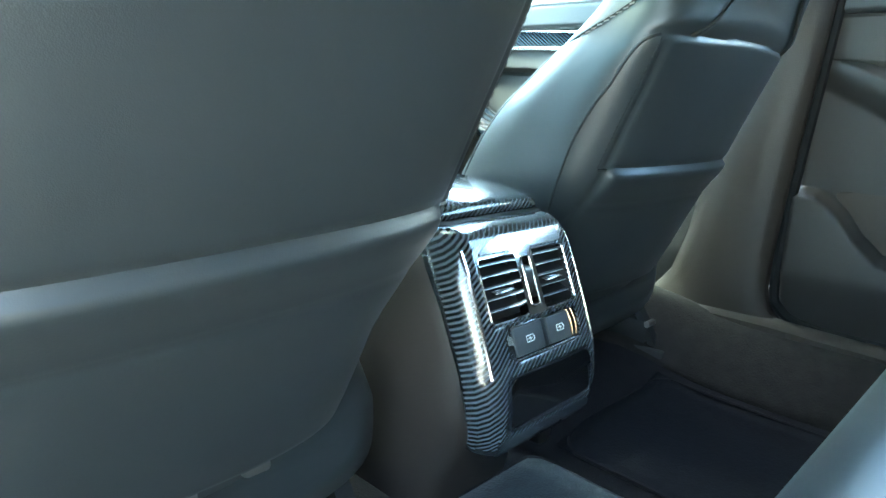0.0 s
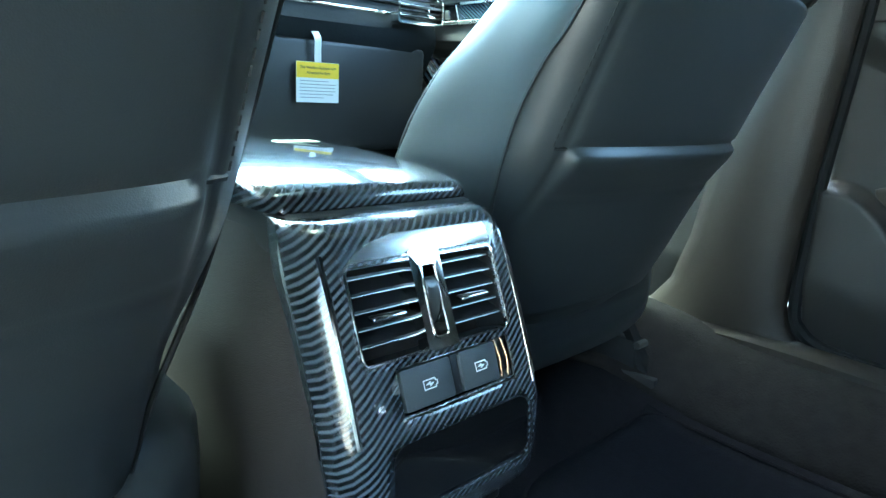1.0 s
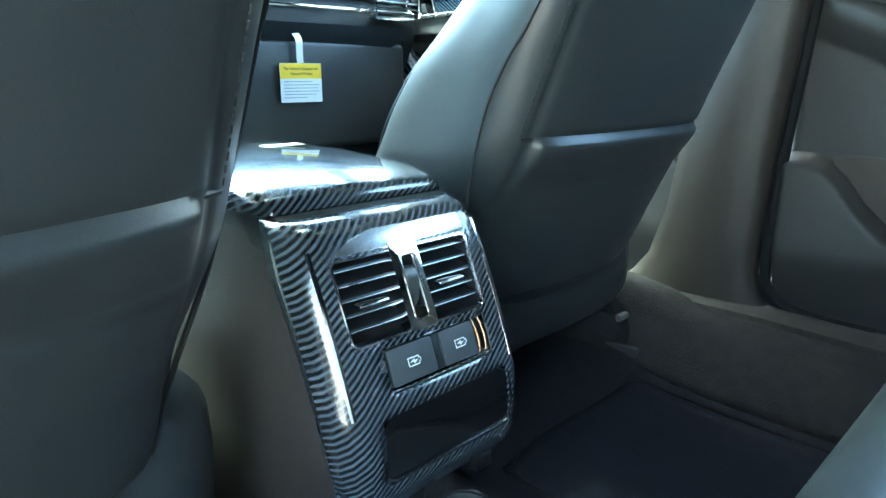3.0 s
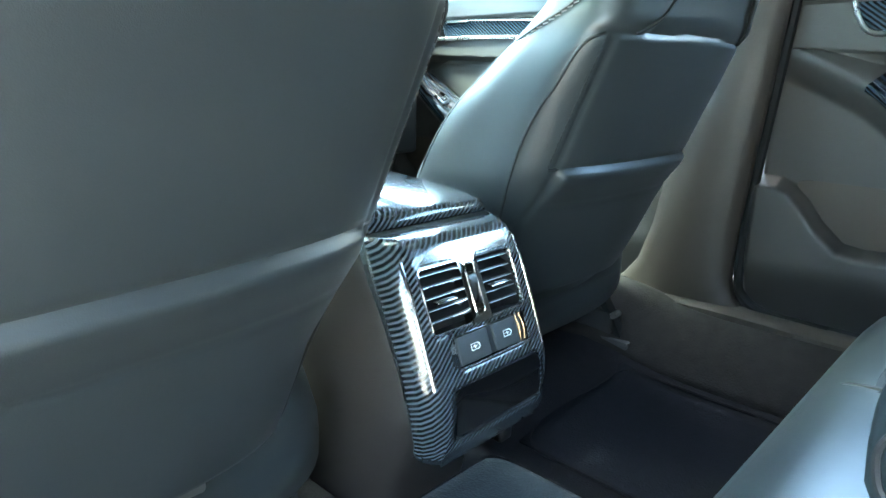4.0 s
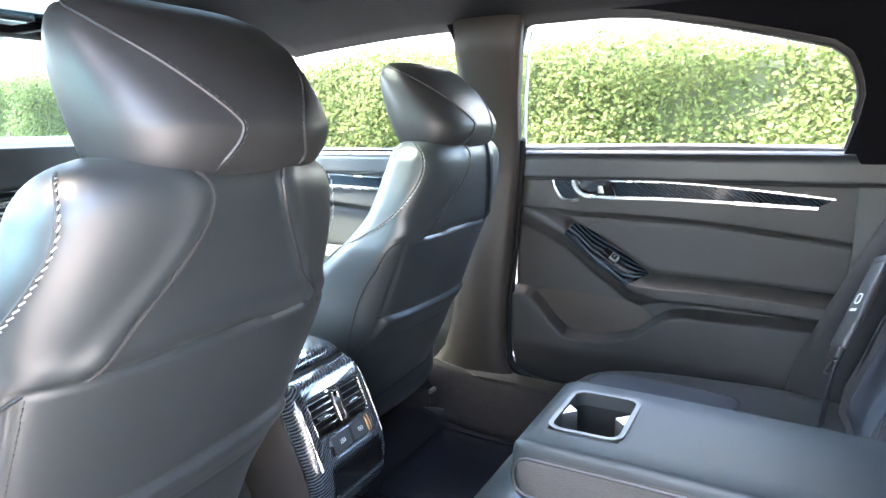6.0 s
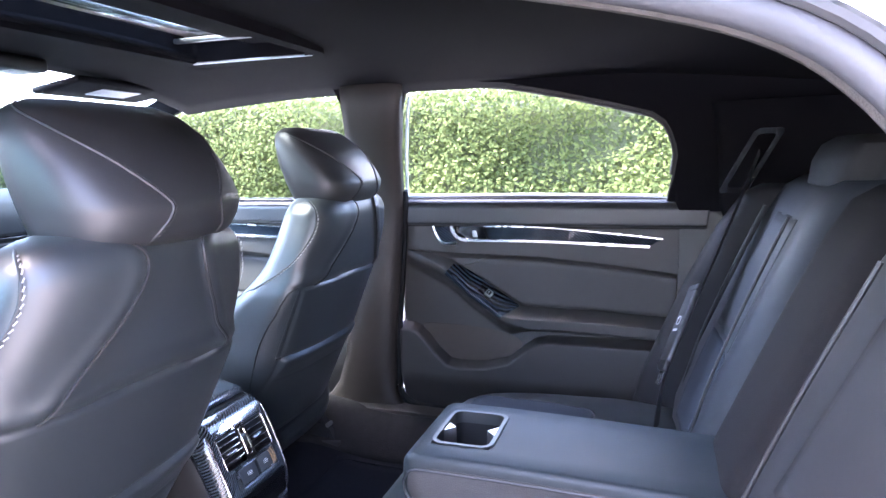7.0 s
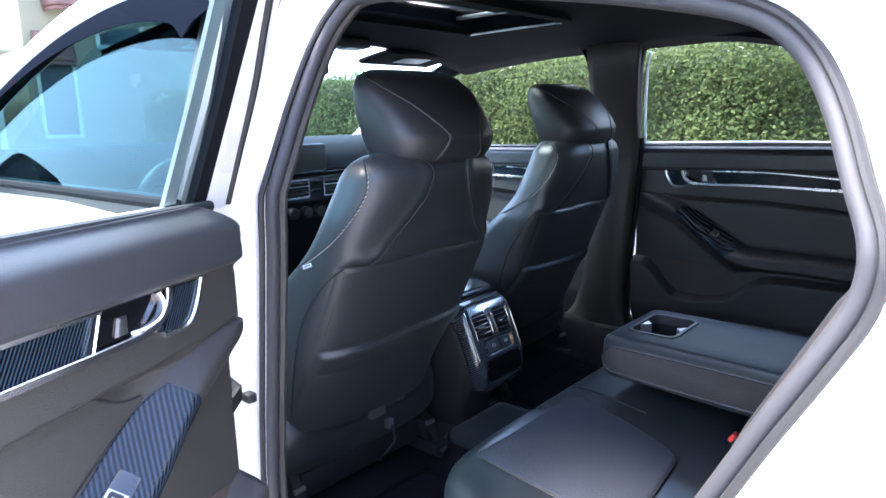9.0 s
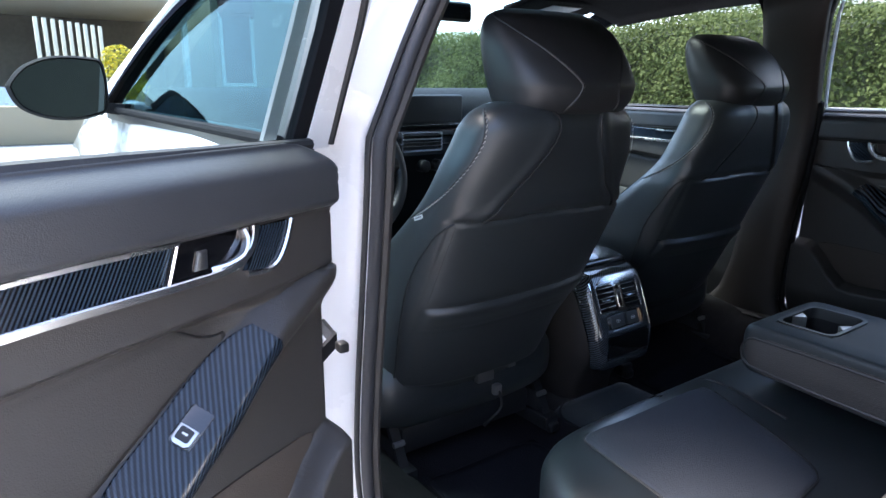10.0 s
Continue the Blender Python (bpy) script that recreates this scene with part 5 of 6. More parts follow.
        return g(s, z, n) + (f(0, 0, 1) - f(0, 0, 0)) * lift * 0.5 + Vector((0, 0, lift * 0.8))
    b = bmn()
    loft(b, [[lay(k, v, 0.003 - 0.005 * (abs(2 * k / (count - 1) - 1) > 0.999)) for v in (-0.6, -0.3, -0.1, 0.0, 0.05, 0.15, 0.3, 0.5, 0.7, 0.85, 0.94, 0.98, 1.0)] for k in range(count)], False, False)
    sp = part("switch_plate", b, carbon_mat, d, "glossy carbon-weave window switch plate", smooth=60)
    md = sp.modifiers.new("thickness", "SOLIDIFY")
    md.thickness, md.offset = 0.003, -1
    mid_k = int(count * 0.60)
    cen, along, over = lay(mid_k, 0.55), (lay(mid_k + 2, 0.55) - lay(mid_k - 2, 0.55)).normalized(), (lay(mid_k, 0.8) - lay(mid_k, 0.2)).normalized()
    face = along.cross(over).normalized()
    if face.z < 0:
        face = -face
    over = face.cross(along) if face.cross(along).dot(over) > 0 else -face.cross(along)

    def top(a, c, n):
        return cen + along * a + over * c + face * n
    b = bmn()
    plate(b, rounded(-0.024, 0.016, -0.0125, 0.0125, 0.002, 2), top, -0.003, 0.0022, 0.0008)
    part("switch_bezel", b, GLOSS_BLACK, sp)
    b = bmn()
    plate(b, [(-0.003, -0.0105), (0.013, -0.0105), (0.0165, -0.006), (0.0165, 0.006), (0.013, 0.0105), (-0.003, 0.0105)], top, 0.001, 0.0075, 0.002)
    sw = part("window_switch", b, SATIN, sp, "silver-edged window switch")
    b = bmn()
    plate(b, rounded(-0.001, 0.012, -0.0072, 0.0072, 0.002, 2), top, 0.006, 0.0082)
    part("switch_cap", b, DARK, sw)
    b = bmn()
    plate(b, [(0.004, -0.003), (0.006, -0.003), (0.006, 0.003), (0.004, 0.003)], top, 0.0078, 0.0088)
    part("switch_mark", b, WHITE_PLASTIC, sw)
    # bin opening
    b = bmn()
    rim = [(p.x, p.y) for p in smooth_path([(s, z, 0) for s, z in CUBBY], 4, True)]
    plate(b, rim, g, -0.030, -0.0165, 0.002)
    part("bin_liner", b, LINER, d, "brownish lined door bin")


WIN = [(0.016, 0.957), (0.038, 1.08), (0.066, 1.20), (0.084, 1.240), (0.118, 1.256), (0.14, 1.260), (0.25, 1.252), (0.36, 1.242), (0.49, 1.216), (0.61, 1.187), (0.70, 1.163), (0.728, 1.143), (0.741, 1.12), (0.752, 1.09), (0.756, 1.066), (0.75, 1.02), (0.737, 0.957)]
WIN_OUT = [(-0.006, 0.950), (0.010, 1.09), (0.040, 1.22), (0.062, 1.275), (0.095, 1.300), (0.14, 1.306), (0.25, 1.300), (0.37, 1.288), (0.50, 1.263), (0.63, 1.233), (0.735, 1.205), (0.777, 1.178), (0.795, 1.14), (0.806, 1.10), (0.810, 1.066), (0.806, 1.01), (0.795, 0.950)]
DOOR_O = Vector((-0.80, -0.252, 0))
DOOR_S, DOOR_N = Vector((-0.911, -0.413, 0)).normalized(), Vector((0.413, -0.911, 0)).normalized()


def left_map(s, z, n):
    return DOOR_O + DOOR_S * s + DOOR_N * (n + max(0.0, z - 0.957) * 0.45) + Vector((0, 0, z))


def right_map(s, z, n):
    return Vector((0.725 - n - max(0.0, z - 0.957) * 0.45, -0.032 - s, z))


def grow_about(pts, d, c):
    out, n = [], len(pts)
    for i, p in enumerate(pts):
        a, b_ = Vector(pts[i - 1]), Vector(pts[(i + 1) % n])
        t = (b_ - a).normalized()
        nn = Vector((t.y, -t.x))
        if nn.dot(Vector(p) - Vector(c)) < 0:
            nn = -nn
        out.append((p[0] + nn.x * d, p[1] + nn.y * d))
    return out


# window opening of the swung-out door: broad white frame upright at its front
OPEN_WIN = [(0.052, 0.957), (0.055, 1.08), (0.068, 1.19)] + WIN[3:]
OPEN_MID = [(0.030, 0.954), (0.034, 1.08), (0.040, 1.20), (0.072, 1.252)] + grow_about(WIN, 0.010, (0.4, 1.05))[4:]
OPEN_OUT = [(-0.010, 0.950), (-0.010, 1.09), (0.004, 1.22), (0.045, 1.275)] + WIN_OUT[4:]


def rear_door(f, label, name, carbon_mat, pane_mat, shift=0.0, swung=False):
    d = thing(name, label, "car door", f(0.3, 0.36, -0.05))
    door_trim(d, f, 0.02, 0.84, shift=shift)
    door_fittings(d, f, 0.02 + shift, carbon_mat, 0.72 - shift * 0.6)
    b = bmn()
    plate(b, [(0.06, 0.40), (0.024, 0.9), (0.03, 0.93), (0.05, 0.95), (0.79, 0.95), (0.80, 0.85), (0.72, 0.68), (0.58, 0.45), (0.52, 0.40)], f, -0.10, -0.045)
    part("door_shell", b, PAINT, d, "white painted door edge")
    b = bmn()
    rings = []
    for z, n in ((0.39, -0.115), (0.45, -0.135), (0.62, -0.15), (0.80, -0.145), (0.90, -0.125), (0.955, -0.10)):
        tail = piece((0.3, 0.45, 0.68, 0.85, 0.955), (0.48, 0.58, 0.72, 0.80, 0.80), z)
        rings.append([f(0.03, z, -0.09), f(0.03, z, n), f(tail * 0.5, z, n - 0.008), f(tail, z, n), f(tail, z, -0.09)])
    loft(b, rings)
    part("outer_skin", b, PAINT, d, "white painted outer skin")
    b = bmn()
    if swung:
        frame_strip(b, OPEN_OUT, OPEN_MID, f, -0.044, -0.030)
        part("window_frame", b, PAINT, d, "white painted window frame", smooth=40)
        b = bmn()
        frame_strip(b, OPEN_MID, OPEN_WIN, f, -0.044, -0.032)
        part("glass_run_seal", b, FRAME_BLACK, d, "black rubber glass channel")
        b = bmn()
        plate(b, [(0.074, 0.962), (0.076, 1.08), (0.081, 1.18), (0.084, 1.236), (0.062, 1.18), (0.057, 1.08), (0.054, 0.962)], f, -0.062, -0.056)
        part("outer_frame_edge", b, mat("frame_grey", (0.20, 0.215, 0.22), 0.45), d, "pale grey outer frame edge")
    else:
        frame_strip(b, WIN_OUT, WIN, f, -0.060, -0.030)
        part("window_frame", b, TRIM, d, smooth=40)
        b = bmn()
        tube(b, [f(s, z, -0.036) for s, z in grow_about(WIN, -0.002, (0.4, 1.05))[:-1]], 0.006, 8)
        part("glass_run_seal", b, RUBBER, d, "black rubber glass channel")
    b = bmn()
    tube(b, [f(s - 0.002 - 0.012 * swung, z, -0.030) for s, z in ((0.002, 0.955), (0.008, 1.02), (0.015, 1.09), (0.030, 1.155), (0.045, 1.22), (0.060, 1.272))], 0.0055, 8, fine=4)
    part("frame_edge_seal", b, RUBBER, d, "black rubber seal on the frame edge")
    b = bmn()
    tube(b, [f(0.033, 0.957, -0.022), f(0.4, 0.962, -0.022), f(0.737, 0.957, -0.022)], 0.007, 8, fine=5)
    part("belt_seal", b, RUBBER, d, "black rubber belt line seal")
    if not swung:
        # white frame edge that also stands in for the bright daylight line at the glass
        b = bmn()
        tube(b, [f(s, z, -0.062) for s, z in ((0.092, 1.235), (0.078, 1.20), (0.050, 1.08), (0.030, 0.972), (0.034, 0.966), (0.40, 0.968), (0.728, 0.964))], 0.0048, 6)
        part("outer_frame_edge", b, PAINT, d, "white outer frame edge, added to draw the daylight line along the glass")
    b = bmn()
    sheet(b, grow_about(WIN, 0.006, (0.4, 1.05)), f, -0.038 if swung else -0.054)
    part("window_pane", b, pane_mat, d, "clear window pane")
    return d


rear_door(right_map, "closed charcoal-trimmed rear door with a chrome handle and hedge view", "rear_door", CARBON_DOOR, GLASS, 0.028)
rear_door(left_map, "wide-open white rear door showing its charcoal inner trim", "rear_door", CARBON_DOOR, GLASS_TINT, swung=True)

strap = thing("door_check_strap", "dark steel door check strap between door and pillar", "door check", (-0.80, -0.23, 0.69))
b = bmn()
sweep(b, [left_map(0.03, 0.685, -0.03), Vector((-0.79, -0.19, 0.685)), Vector((-0.78, -0.13, 0.685))], [(-0.003, -0.010), (0.003, -0.010), (0.003, 0.010), (-0.003, 0.010)])
part("strap_bar", b, DARK, strap)
b = bmn()
rbox(b, -0.007, 0.007, -0.009, 0.009, -0.007, 0.007, 0.003, 2, Matrix.Translation((-0.795, -0.222, 0.688)))
part("strap_roller", b, DARK, strap)

# ---- inner side wall on the closed side: pillars and window surrounds ----
def wall_map(y, z, d):
    return Vector((0.715 - max(0.0, z - 0.957) * 0.45 - d, y, z))


REAR_HOLE = [(-0.032 - s, z) for s, z in grow_about(WIN, 0.004, (0.4, 1.05))]
FRONT_HOLE = [(0.068, 0.957), (0.060, 1.08), (0.050, 1.17), (0.047, 1.215), (0.056, 1.252), (0.085, 1.268), (0.14, 1.274), (0.26, 1.271), (0.42, 1.249), (0.52, 1.229), (0.64, 1.195), (0.78, 1.13), (0.90, 1.055), (1.0, 0.985), (1.02, 0.957)]
b = bmn()
holed(b, [(1.15, 0.952), (1.12, 0.99), (0.95, 1.11), (0.75, 1.20), (0.5, 1.30), (0.2, 1.33), (-0.2, 1.33), (-0.6, 1.33), (-0.9, 1.31), (-1.25, 1.25), (-1.6, 1.1), (-1.6, 0.93), (-0.80, 0.93), (-0.79, 0.9525), (0.0, 0.9525)],
      [REAR_HOLE, FRONT_HOLE], wall_map, -0.012, 0.004)
tagged(part("wall_right", b, HEADLINER, smooth=30), "dark cloth-covered window surround and rear pillar trim", "pillar trim", kind="structure")

pillar = thing("pillar_trim", "charcoal plastic centre pillar trim between the doors", "pillar trim", (0.70, 0.03, 0.33))
b = bmn()
rings = []
for z, ya, yb, x, bulge in ((0.335, -0.11, 0.24, 0.715, 0.02), (0.355, -0.075, 0.20, 0.712, 0.024), (0.38, -0.050, 0.17, 0.71, 0.028), (0.42, -0.040, 0.14, 0.71, 0.032), (0.50, -0.043, 0.115, 0.71, 0.034), (0.62, -0.052, 0.095, 0.71, 0.036), (0.77, -0.066, 0.08, 0.71, 0.036),
                          (0.90, -0.076, 0.07, 0.71, 0.034), (0.957, -0.080, 0.068, 0.71, 0.03), (1.08, -0.098, 0.058, 0.655, 0.026), (1.18, -0.118, 0.046, 0.61, 0.022), (1.27, -0.14, 0.035, 0.57, 0.016)):
    rings.append([(x, ya, z), (x - bulge * 0.45, ya + 0.004, z), (x - bulge * 0.8, ya + 0.02, z), (x - bulge, ya + 0.045, z), (x - bulge * 1.05, (ya + yb) / 2, z), (x - bulge, yb - 0.03, z), (x - bulge * 0.5, yb - 0.005, z), (x, yb, z)])
loft(b, rings, False, False)
p = part("pillar_cover", b, PILLAR_PLASTIC, pillar, smooth=60)
md = p.modifiers.new("thickness", "SOLIDIFY")
md.thickness, md.offset = 0.004, 0
b = bmn()
sweep(b, smooth_path([(0.69, 0.22, 0.345), (0.69, 0.05, 0.350), (0.69, -0.06, 0.351), (0.69, -0.2, 0.347), (0.69, -0.4, 0.345), (0.685, -0.62, 0.36)], 6), [(-0.03, -0.02), (0.03, -0.02), (0.03, 0.012), (0.015, 0.018), (-0.02, 0.018), (-0.03, 0.008)], up=(0, 0, 1))
part("sill_cover", b, PILLAR_PLASTIC, pillar, "charcoal plastic sill cover")
b = bmn()
tube(b, [(0.712, -0.205, 0.36), (0.712, -0.11, 0.365), (0.712, -0.066, 0.385), (0.712, -0.05, 0.43), (0.712, -0.056, 0.6), (0.712, -0.070, 0.77), (0.712, -0.082, 0.93), (0.70, -0.086, 0.985)], 0.009, 8, fine=6)
part("door_seal", b, mat("matt_seal", (0.012, 0.012, 0.013), 0.8, spec=0.2), pillar, "black rubber door seal")

# lower side wall behind the seat bolster
b = bmn()
rbox(b, 0.722, 0.745, -1.2, -0.80, 0.25, 0.955, 0.004)
tagged(part("side_trim", b, TRIM), "charcoal lower side trim beside the rear seat", "trim", kind="structure")
b = bmn()
loft(b, [[(x, -1.0, 1.36 - 0.16 * abs(x / 0.66) ** 2.6), (x, -1.3, 1.31 - 0.15 * abs(x / 0.66) ** 2.6)] for x in [-0.66 + 0.11 * k for k in range(13)]], False, False)
hd = tagged(part("rear_header", b, HEADLINER, smooth=60), "dark cloth rear roof header", "headliner", kind="structure")
md = hd.modifiers.new("thickness", "SOLIDIFY")
md.thickness = 0.01

b = bmn()
rbox(b, 0.752, 0.80, -0.95, 1.05, 0.20, 0.385, 0.01)
tagged(part("sill_panel", b, DARK), "dark door sill under the closed doors", "sill", kind="structure")

# quarter trim with the belt exit, seat belts
b = bmn()
rings = []
for z, y0, y1 in ((0.92, -0.90, -1.15), (0.95, -0.89, -1.20), (1.08, -0.88, -1.35), (1.18, -0.86, -1.40)):
    x = 0.70 - max(0, z - 0.957) * 0.45
    rings.append([(x, y0, z), (x - 0.012, y0 - 0.01, z), (x - 0.03, y0 - 0.09, z), (x - 0.055, (y0 + y1) / 2, z), (x - 0.09, y1, z)])
loft(b, rings, False, False)
q = tagged(part("trim", b, HEADLINER, smooth=60), "dark plastic rear quarter trim", "pillar trim", kind="structure")
md = q.modifiers.new("thickness", "SOLIDIFY")
md.thickness = 0.004


def belt(path, label, width=0.023):
    t = thing("seat_belt", label, "seat belt", path[-1], group="rear seat belts")
    b = bmn()
    sweep(b, smooth_path(path, 8), [(-width, -0.0007), (width, -0.0007), (width, 0.0007), (-width, 0.0007)], up=(0.25, 0.85, 0.4))
    part("webbing", b, WEBBING, t, "black woven webbing")
    return t


t = belt([(0.585, -0.955, 1.07), (0.57, -0.93, 1.0), (0.525, -0.875, 0.86), (0.462, -0.812, 0.71), (0.415, -0.770, 0.60), (0.40, -0.757, 0.50)], "black rear seat belt with a padded sleeve and metal tongue")
b = bmn()
down = Vector((-0.11, 0.103, -0.26)).normalized()
across = down.cross(Vector((-0.1, 0.85, 0.45))).normalized()
out_ = across.cross(down)
if out_.y < 0:
    across, out_ = -across, -out_
tm = Matrix((across.to_4d(), out_.to_4d(), (-down).to_4d(), (0, 0, 0, 1))).transposed()
tm[0][3], tm[1][3], tm[2][3] = 0.464, -0.806, 0.71
for r in range(3):
    tm[3][r] = 0
rbox(b, -0.029, 0.029, -0.003, 0.010, -0.088, 0.090, 0.005, 3, tm)
part("belt_pad", b, LEATHER_SMOOTH, t, "smooth black padded sleeve")
b = bmn()
rbox(b, -0.030, 0.030, -0.004, 0.011, 0.074, 0.077, 0.001, 1, tm)
part("pad_seam", b, PIPING, t)
b = bmn()
frame_strip(b, rounded(-0.011, 0.011, -0.006, 0.014, 0.006, 4), rounded(-0.0085, 0.0085, -0.0035, 0.0115, 0.0045, 4), lambda u, v, d: tm @ Vector((u, d, v)), 0.0095, 0.0112)
part("pad_badge", b, WHITE_PLASTIC, t, "small white embroidered badge")
b = bmn()
rbox(b, -0.013, 0.013, 0.0095, 0.0108, -0.020, -0.0145, 0.0003, 1, tm)
part("pad_print", b, WHITE_PLASTIC, t, "white printed bar")
b = bmn()
rbox(b, -0.022, 0.022, -0.003, 0.009, -0.108, -0.084, 0.004, 3, tm)
part("belt_tongue", b, DARK, t, "black belt tongue")
b = bmn()
frame_strip(b, rounded(-0.013, 0.013, -0.138, -0.104, 0.004, 3), rounded(-0.006, 0.006, -0.130, -0.114, 0.003, 3), lambda u, v, d: tm @ Vector((u, d, v)), 0.001, 0.003)
part("tongue_plate", b, CHROME, t, "bright steel tongue")
b = bmn()
frame_strip(b, rounded(-0.03, 0.03, -0.07, 0.07, 0.012), rounded(-0.018, 0.018, -0.058, 0.058, 0.008), lambda u, v, d: (0.60 - d - v * 0.25, -0.94 + u - v * 0.5, 1.05 + v), -0.004, 0.008)
part("belt_guide", b, GLOSS_BLACK, t, "gloss black belt guide slot")
for x in (-0.175, 0.19):
    bk = thing("belt_buckle", "black belt buckle with a red release button", "seat belt buckle", (x, -0.69, 0.48), group="rear belt buckles")
    m = Matrix.Translation((x, -0.685, 0.508)) @ Matrix.Rotation(radians(-55), 4, "X") @ Matrix.Rotation(radians(12), 4, "Z")
    b = bmn()
    rbox(b, -0.016, 0.016, -0.009, 0.009, -0.035, 0.02, 0.004, 2, m)
    part("buckle_body", b, DARK, bk)
    b = bmn()
    rbox(b, -0.013, 0.013, -0.0075, 0.0075, 0.018, 0.027, 0.002, 2, m)
    part("release_button", b, RED, bk, "red plastic release button")

# rear head restraints, parcel shelf and rear window
for x in (-0.37, 0.37):
    hr = thing("rear_headrest", "black leather rear head restraint", "headrest", (x, -1.05, 1.0), group="rear headrests")
    b = bmn()
    loft(b, [[(x + w * math.copysign(abs(math.cos(a)) ** 0.6, math.cos(a)), yc + h * math.copysign(abs(math.sin(a)) ** 0.7, math.sin(a)), z) for a in [2 * math.pi * k / 32 for k in range(32)]]
              for z, w, yc, h in ((1.0, 0.10, -1.06, 0.03), (1.01, 0.12, -1.065, 0.045), (1.05, 0.125, -1.075, 0.05), (1.08, 0.12, -1.085, 0.045), (1.095, 0.10, -1.09, 0.025))])
    part("headrest_pad", b, LEATHER_DULL, hr)
b = bmn()
rbox(b, -0.62, 0.62, -1.85, -1.14, 0.955, 0.985, 0.005)
tagged(part("parcel_shelf", b, HEADLINER), "dark cloth parcel shelf", "shelf", kind="structure")
b = bmn()
xs = [-0.55, -0.4, -0.2, 0, 0.2, 0.4, 0.55]
loft(b, [[(x * k, y - 0.06 * (x / 0.55) ** 2 * -1, z) for x in xs] for y, z, k in ((-1.12, 1.30, 1.0), (-1.45, 1.20, 1.05), (-1.9, 1.0, 1.12))], False, False)
rw = tagged(part("window_rear", b, GLASS_REAR, smooth=60), "curved rear window glass", "window", kind="structure")
b = bmn()
tube(b, [(-0.56, -0.76, 1.27), (-0.60, -0.85, 1.165), (-0.61, -0.93, 1.075), (-0.64, -1.15, 1.0)], 0.016, 8, fine=4)
tagged(part("rear_window_edge", b, GLOSS_BLACK), "gloss black rear window border", "trim", kind="structure")
# tail: deck, boot, back of the shell
b = bmn()
rings = []
for y, z, w in ((-1.88, 0.98, 0.80), (-2.1, 0.96, 0.80), (-2.25, 0.93, 0.78), (-2.28, 0.6, 0.78), (-2.25, 0.3, 0.72)):
    rings.append([(-w, y + 0.06, z - 0.05), (-w * 0.9, y + 0.01, z), (0, y, z + 0.01), (w * 0.9, y + 0.01, z), (w, y + 0.06, z - 0.05)])
loft(b, rings, False, False)
boot = tagged(part("boot_lid", b, PAINT, smooth=50), "white painted boot lid and tail", "car body", kind="structure")
md = boot.modifiers.new("thickness", "SOLIDIFY")
md.thickness = 0.01

# ---- front doors ----
def front_right_map(s, z, n):
    return Vector((0.735 - n - max(0.0, z - 0.957) * 0.45, 0.96 - s, z))


fr = thing("front_door", "closed charcoal-trimmed front door with chrome handle", "car door", (0.76, 0.5, 0.3))
door_trim(fr, front_right_map, 0.02, 0.93, 0.30, False)
door_fittings(fr, front_right_map, 0.02, CARBON_DOOR, 0.86)
b = bmn()
plate(b, [(0.02, 0.3), (0.02, 0.95), (0.96, 0.95), (0.96, 0.3)], front_right_map, -0.15, -0.03, 0.02)
part("outer_skin", b, PAINT, fr, "white painted outer skin")
b = bmn()
sheet(b, grow_about(FRONT_HOLE, 0.01, (0.5, 1.08)), wall_map, -0.018)
p = part("window_pane", b, GLASS, fr, "clear window pane")

# right body outside, lower skin of the closed rear door is part of the door
b = bmn()
rings = []
for z, x in ((0.2, 0.80), (0.35, 0.855), (0.6, 0.875), (0.85, 0.86), (0.955, 0.83)):
    rings.append([(x, y, z) for y in (-2.2, -1.5, -0.85)])
loft(b, rings, False, False)
tagged(part("quarter_panel", b, PAINT, smooth=60), "white painted rear quarter panel", "car body", kind="structure")

LF = [(-0.20, 0.957), (-0.165, 1.08), (-0.14, 1.17), (-0.12, 1.215), (-0.06, 1.245), (0.05, 1.262), (0.2, 1.266), (0.36, 1.252), (0.52, 1.222), (0.68, 1.172), (0.82, 1.11), (0.95, 1.03), (1.02, 0.975), (1.03, 0.957)]


def lf_map(y, z, d):
    """Outer side of the closed front door on the open side; d outwards."""
    return Vector((-0.85 + max(0.0, z - 0.957) * 0.45 - d, y, z))


fl_ = thing("front_door", "closed white front door with tinted window and rain visor", "car door", (-0.84, 0.5, 0.3))
b = bmn()
rings = []
for z, x in ((0.25, 0.80), (0.32, 0.835), (0.45, 0.86), (0.62, 0.875), (0.78, 0.873), (0.88, 0.862), (0.93, 0.848), (0.957, 0.835)):
    rings.append([(-x - bulge, y, z) for y, bulge in ((-0.075, 0.0), (-0.07, 0.006), (0.2, 0.010), (0.6, 0.008), (1.0, 0.0), (1.06, -0.008))])
loft(b, rings, False, False)
p = part("outer_skin", b, PAINT, fl_, "white painted outer skin", smooth=60)
md = p.modifiers.new("thickness", "SOLIDIFY")
md.thickness, md.offset = 0.02, -1
b = bmn()
lf_in = grow_about(LF, -0.004, (0.4, 1.08))
frame_strip(b, grow_about(LF, 0.028, (0.4, 1.08)), lf_in, lf_map, -0.03, 0.004)
part("window_frame", b, DARK, fl_, "black window frame")
b = bmn()
sheet(b, grow_about(LF, 0.004, (0.4, 1.08)), lf_map, -0.006)
# tint and gleam carry the teal of the reflected sky in the glass colour
p = part("window_pane", b, glass("front_glass", (0.16, 0.30, 0.34), shine=0.28, gleam=(0.50, 0.76, 0.83)), fl_, "green-tinted window pane, teal of the reflected sky put into its colour")
b = bmn()
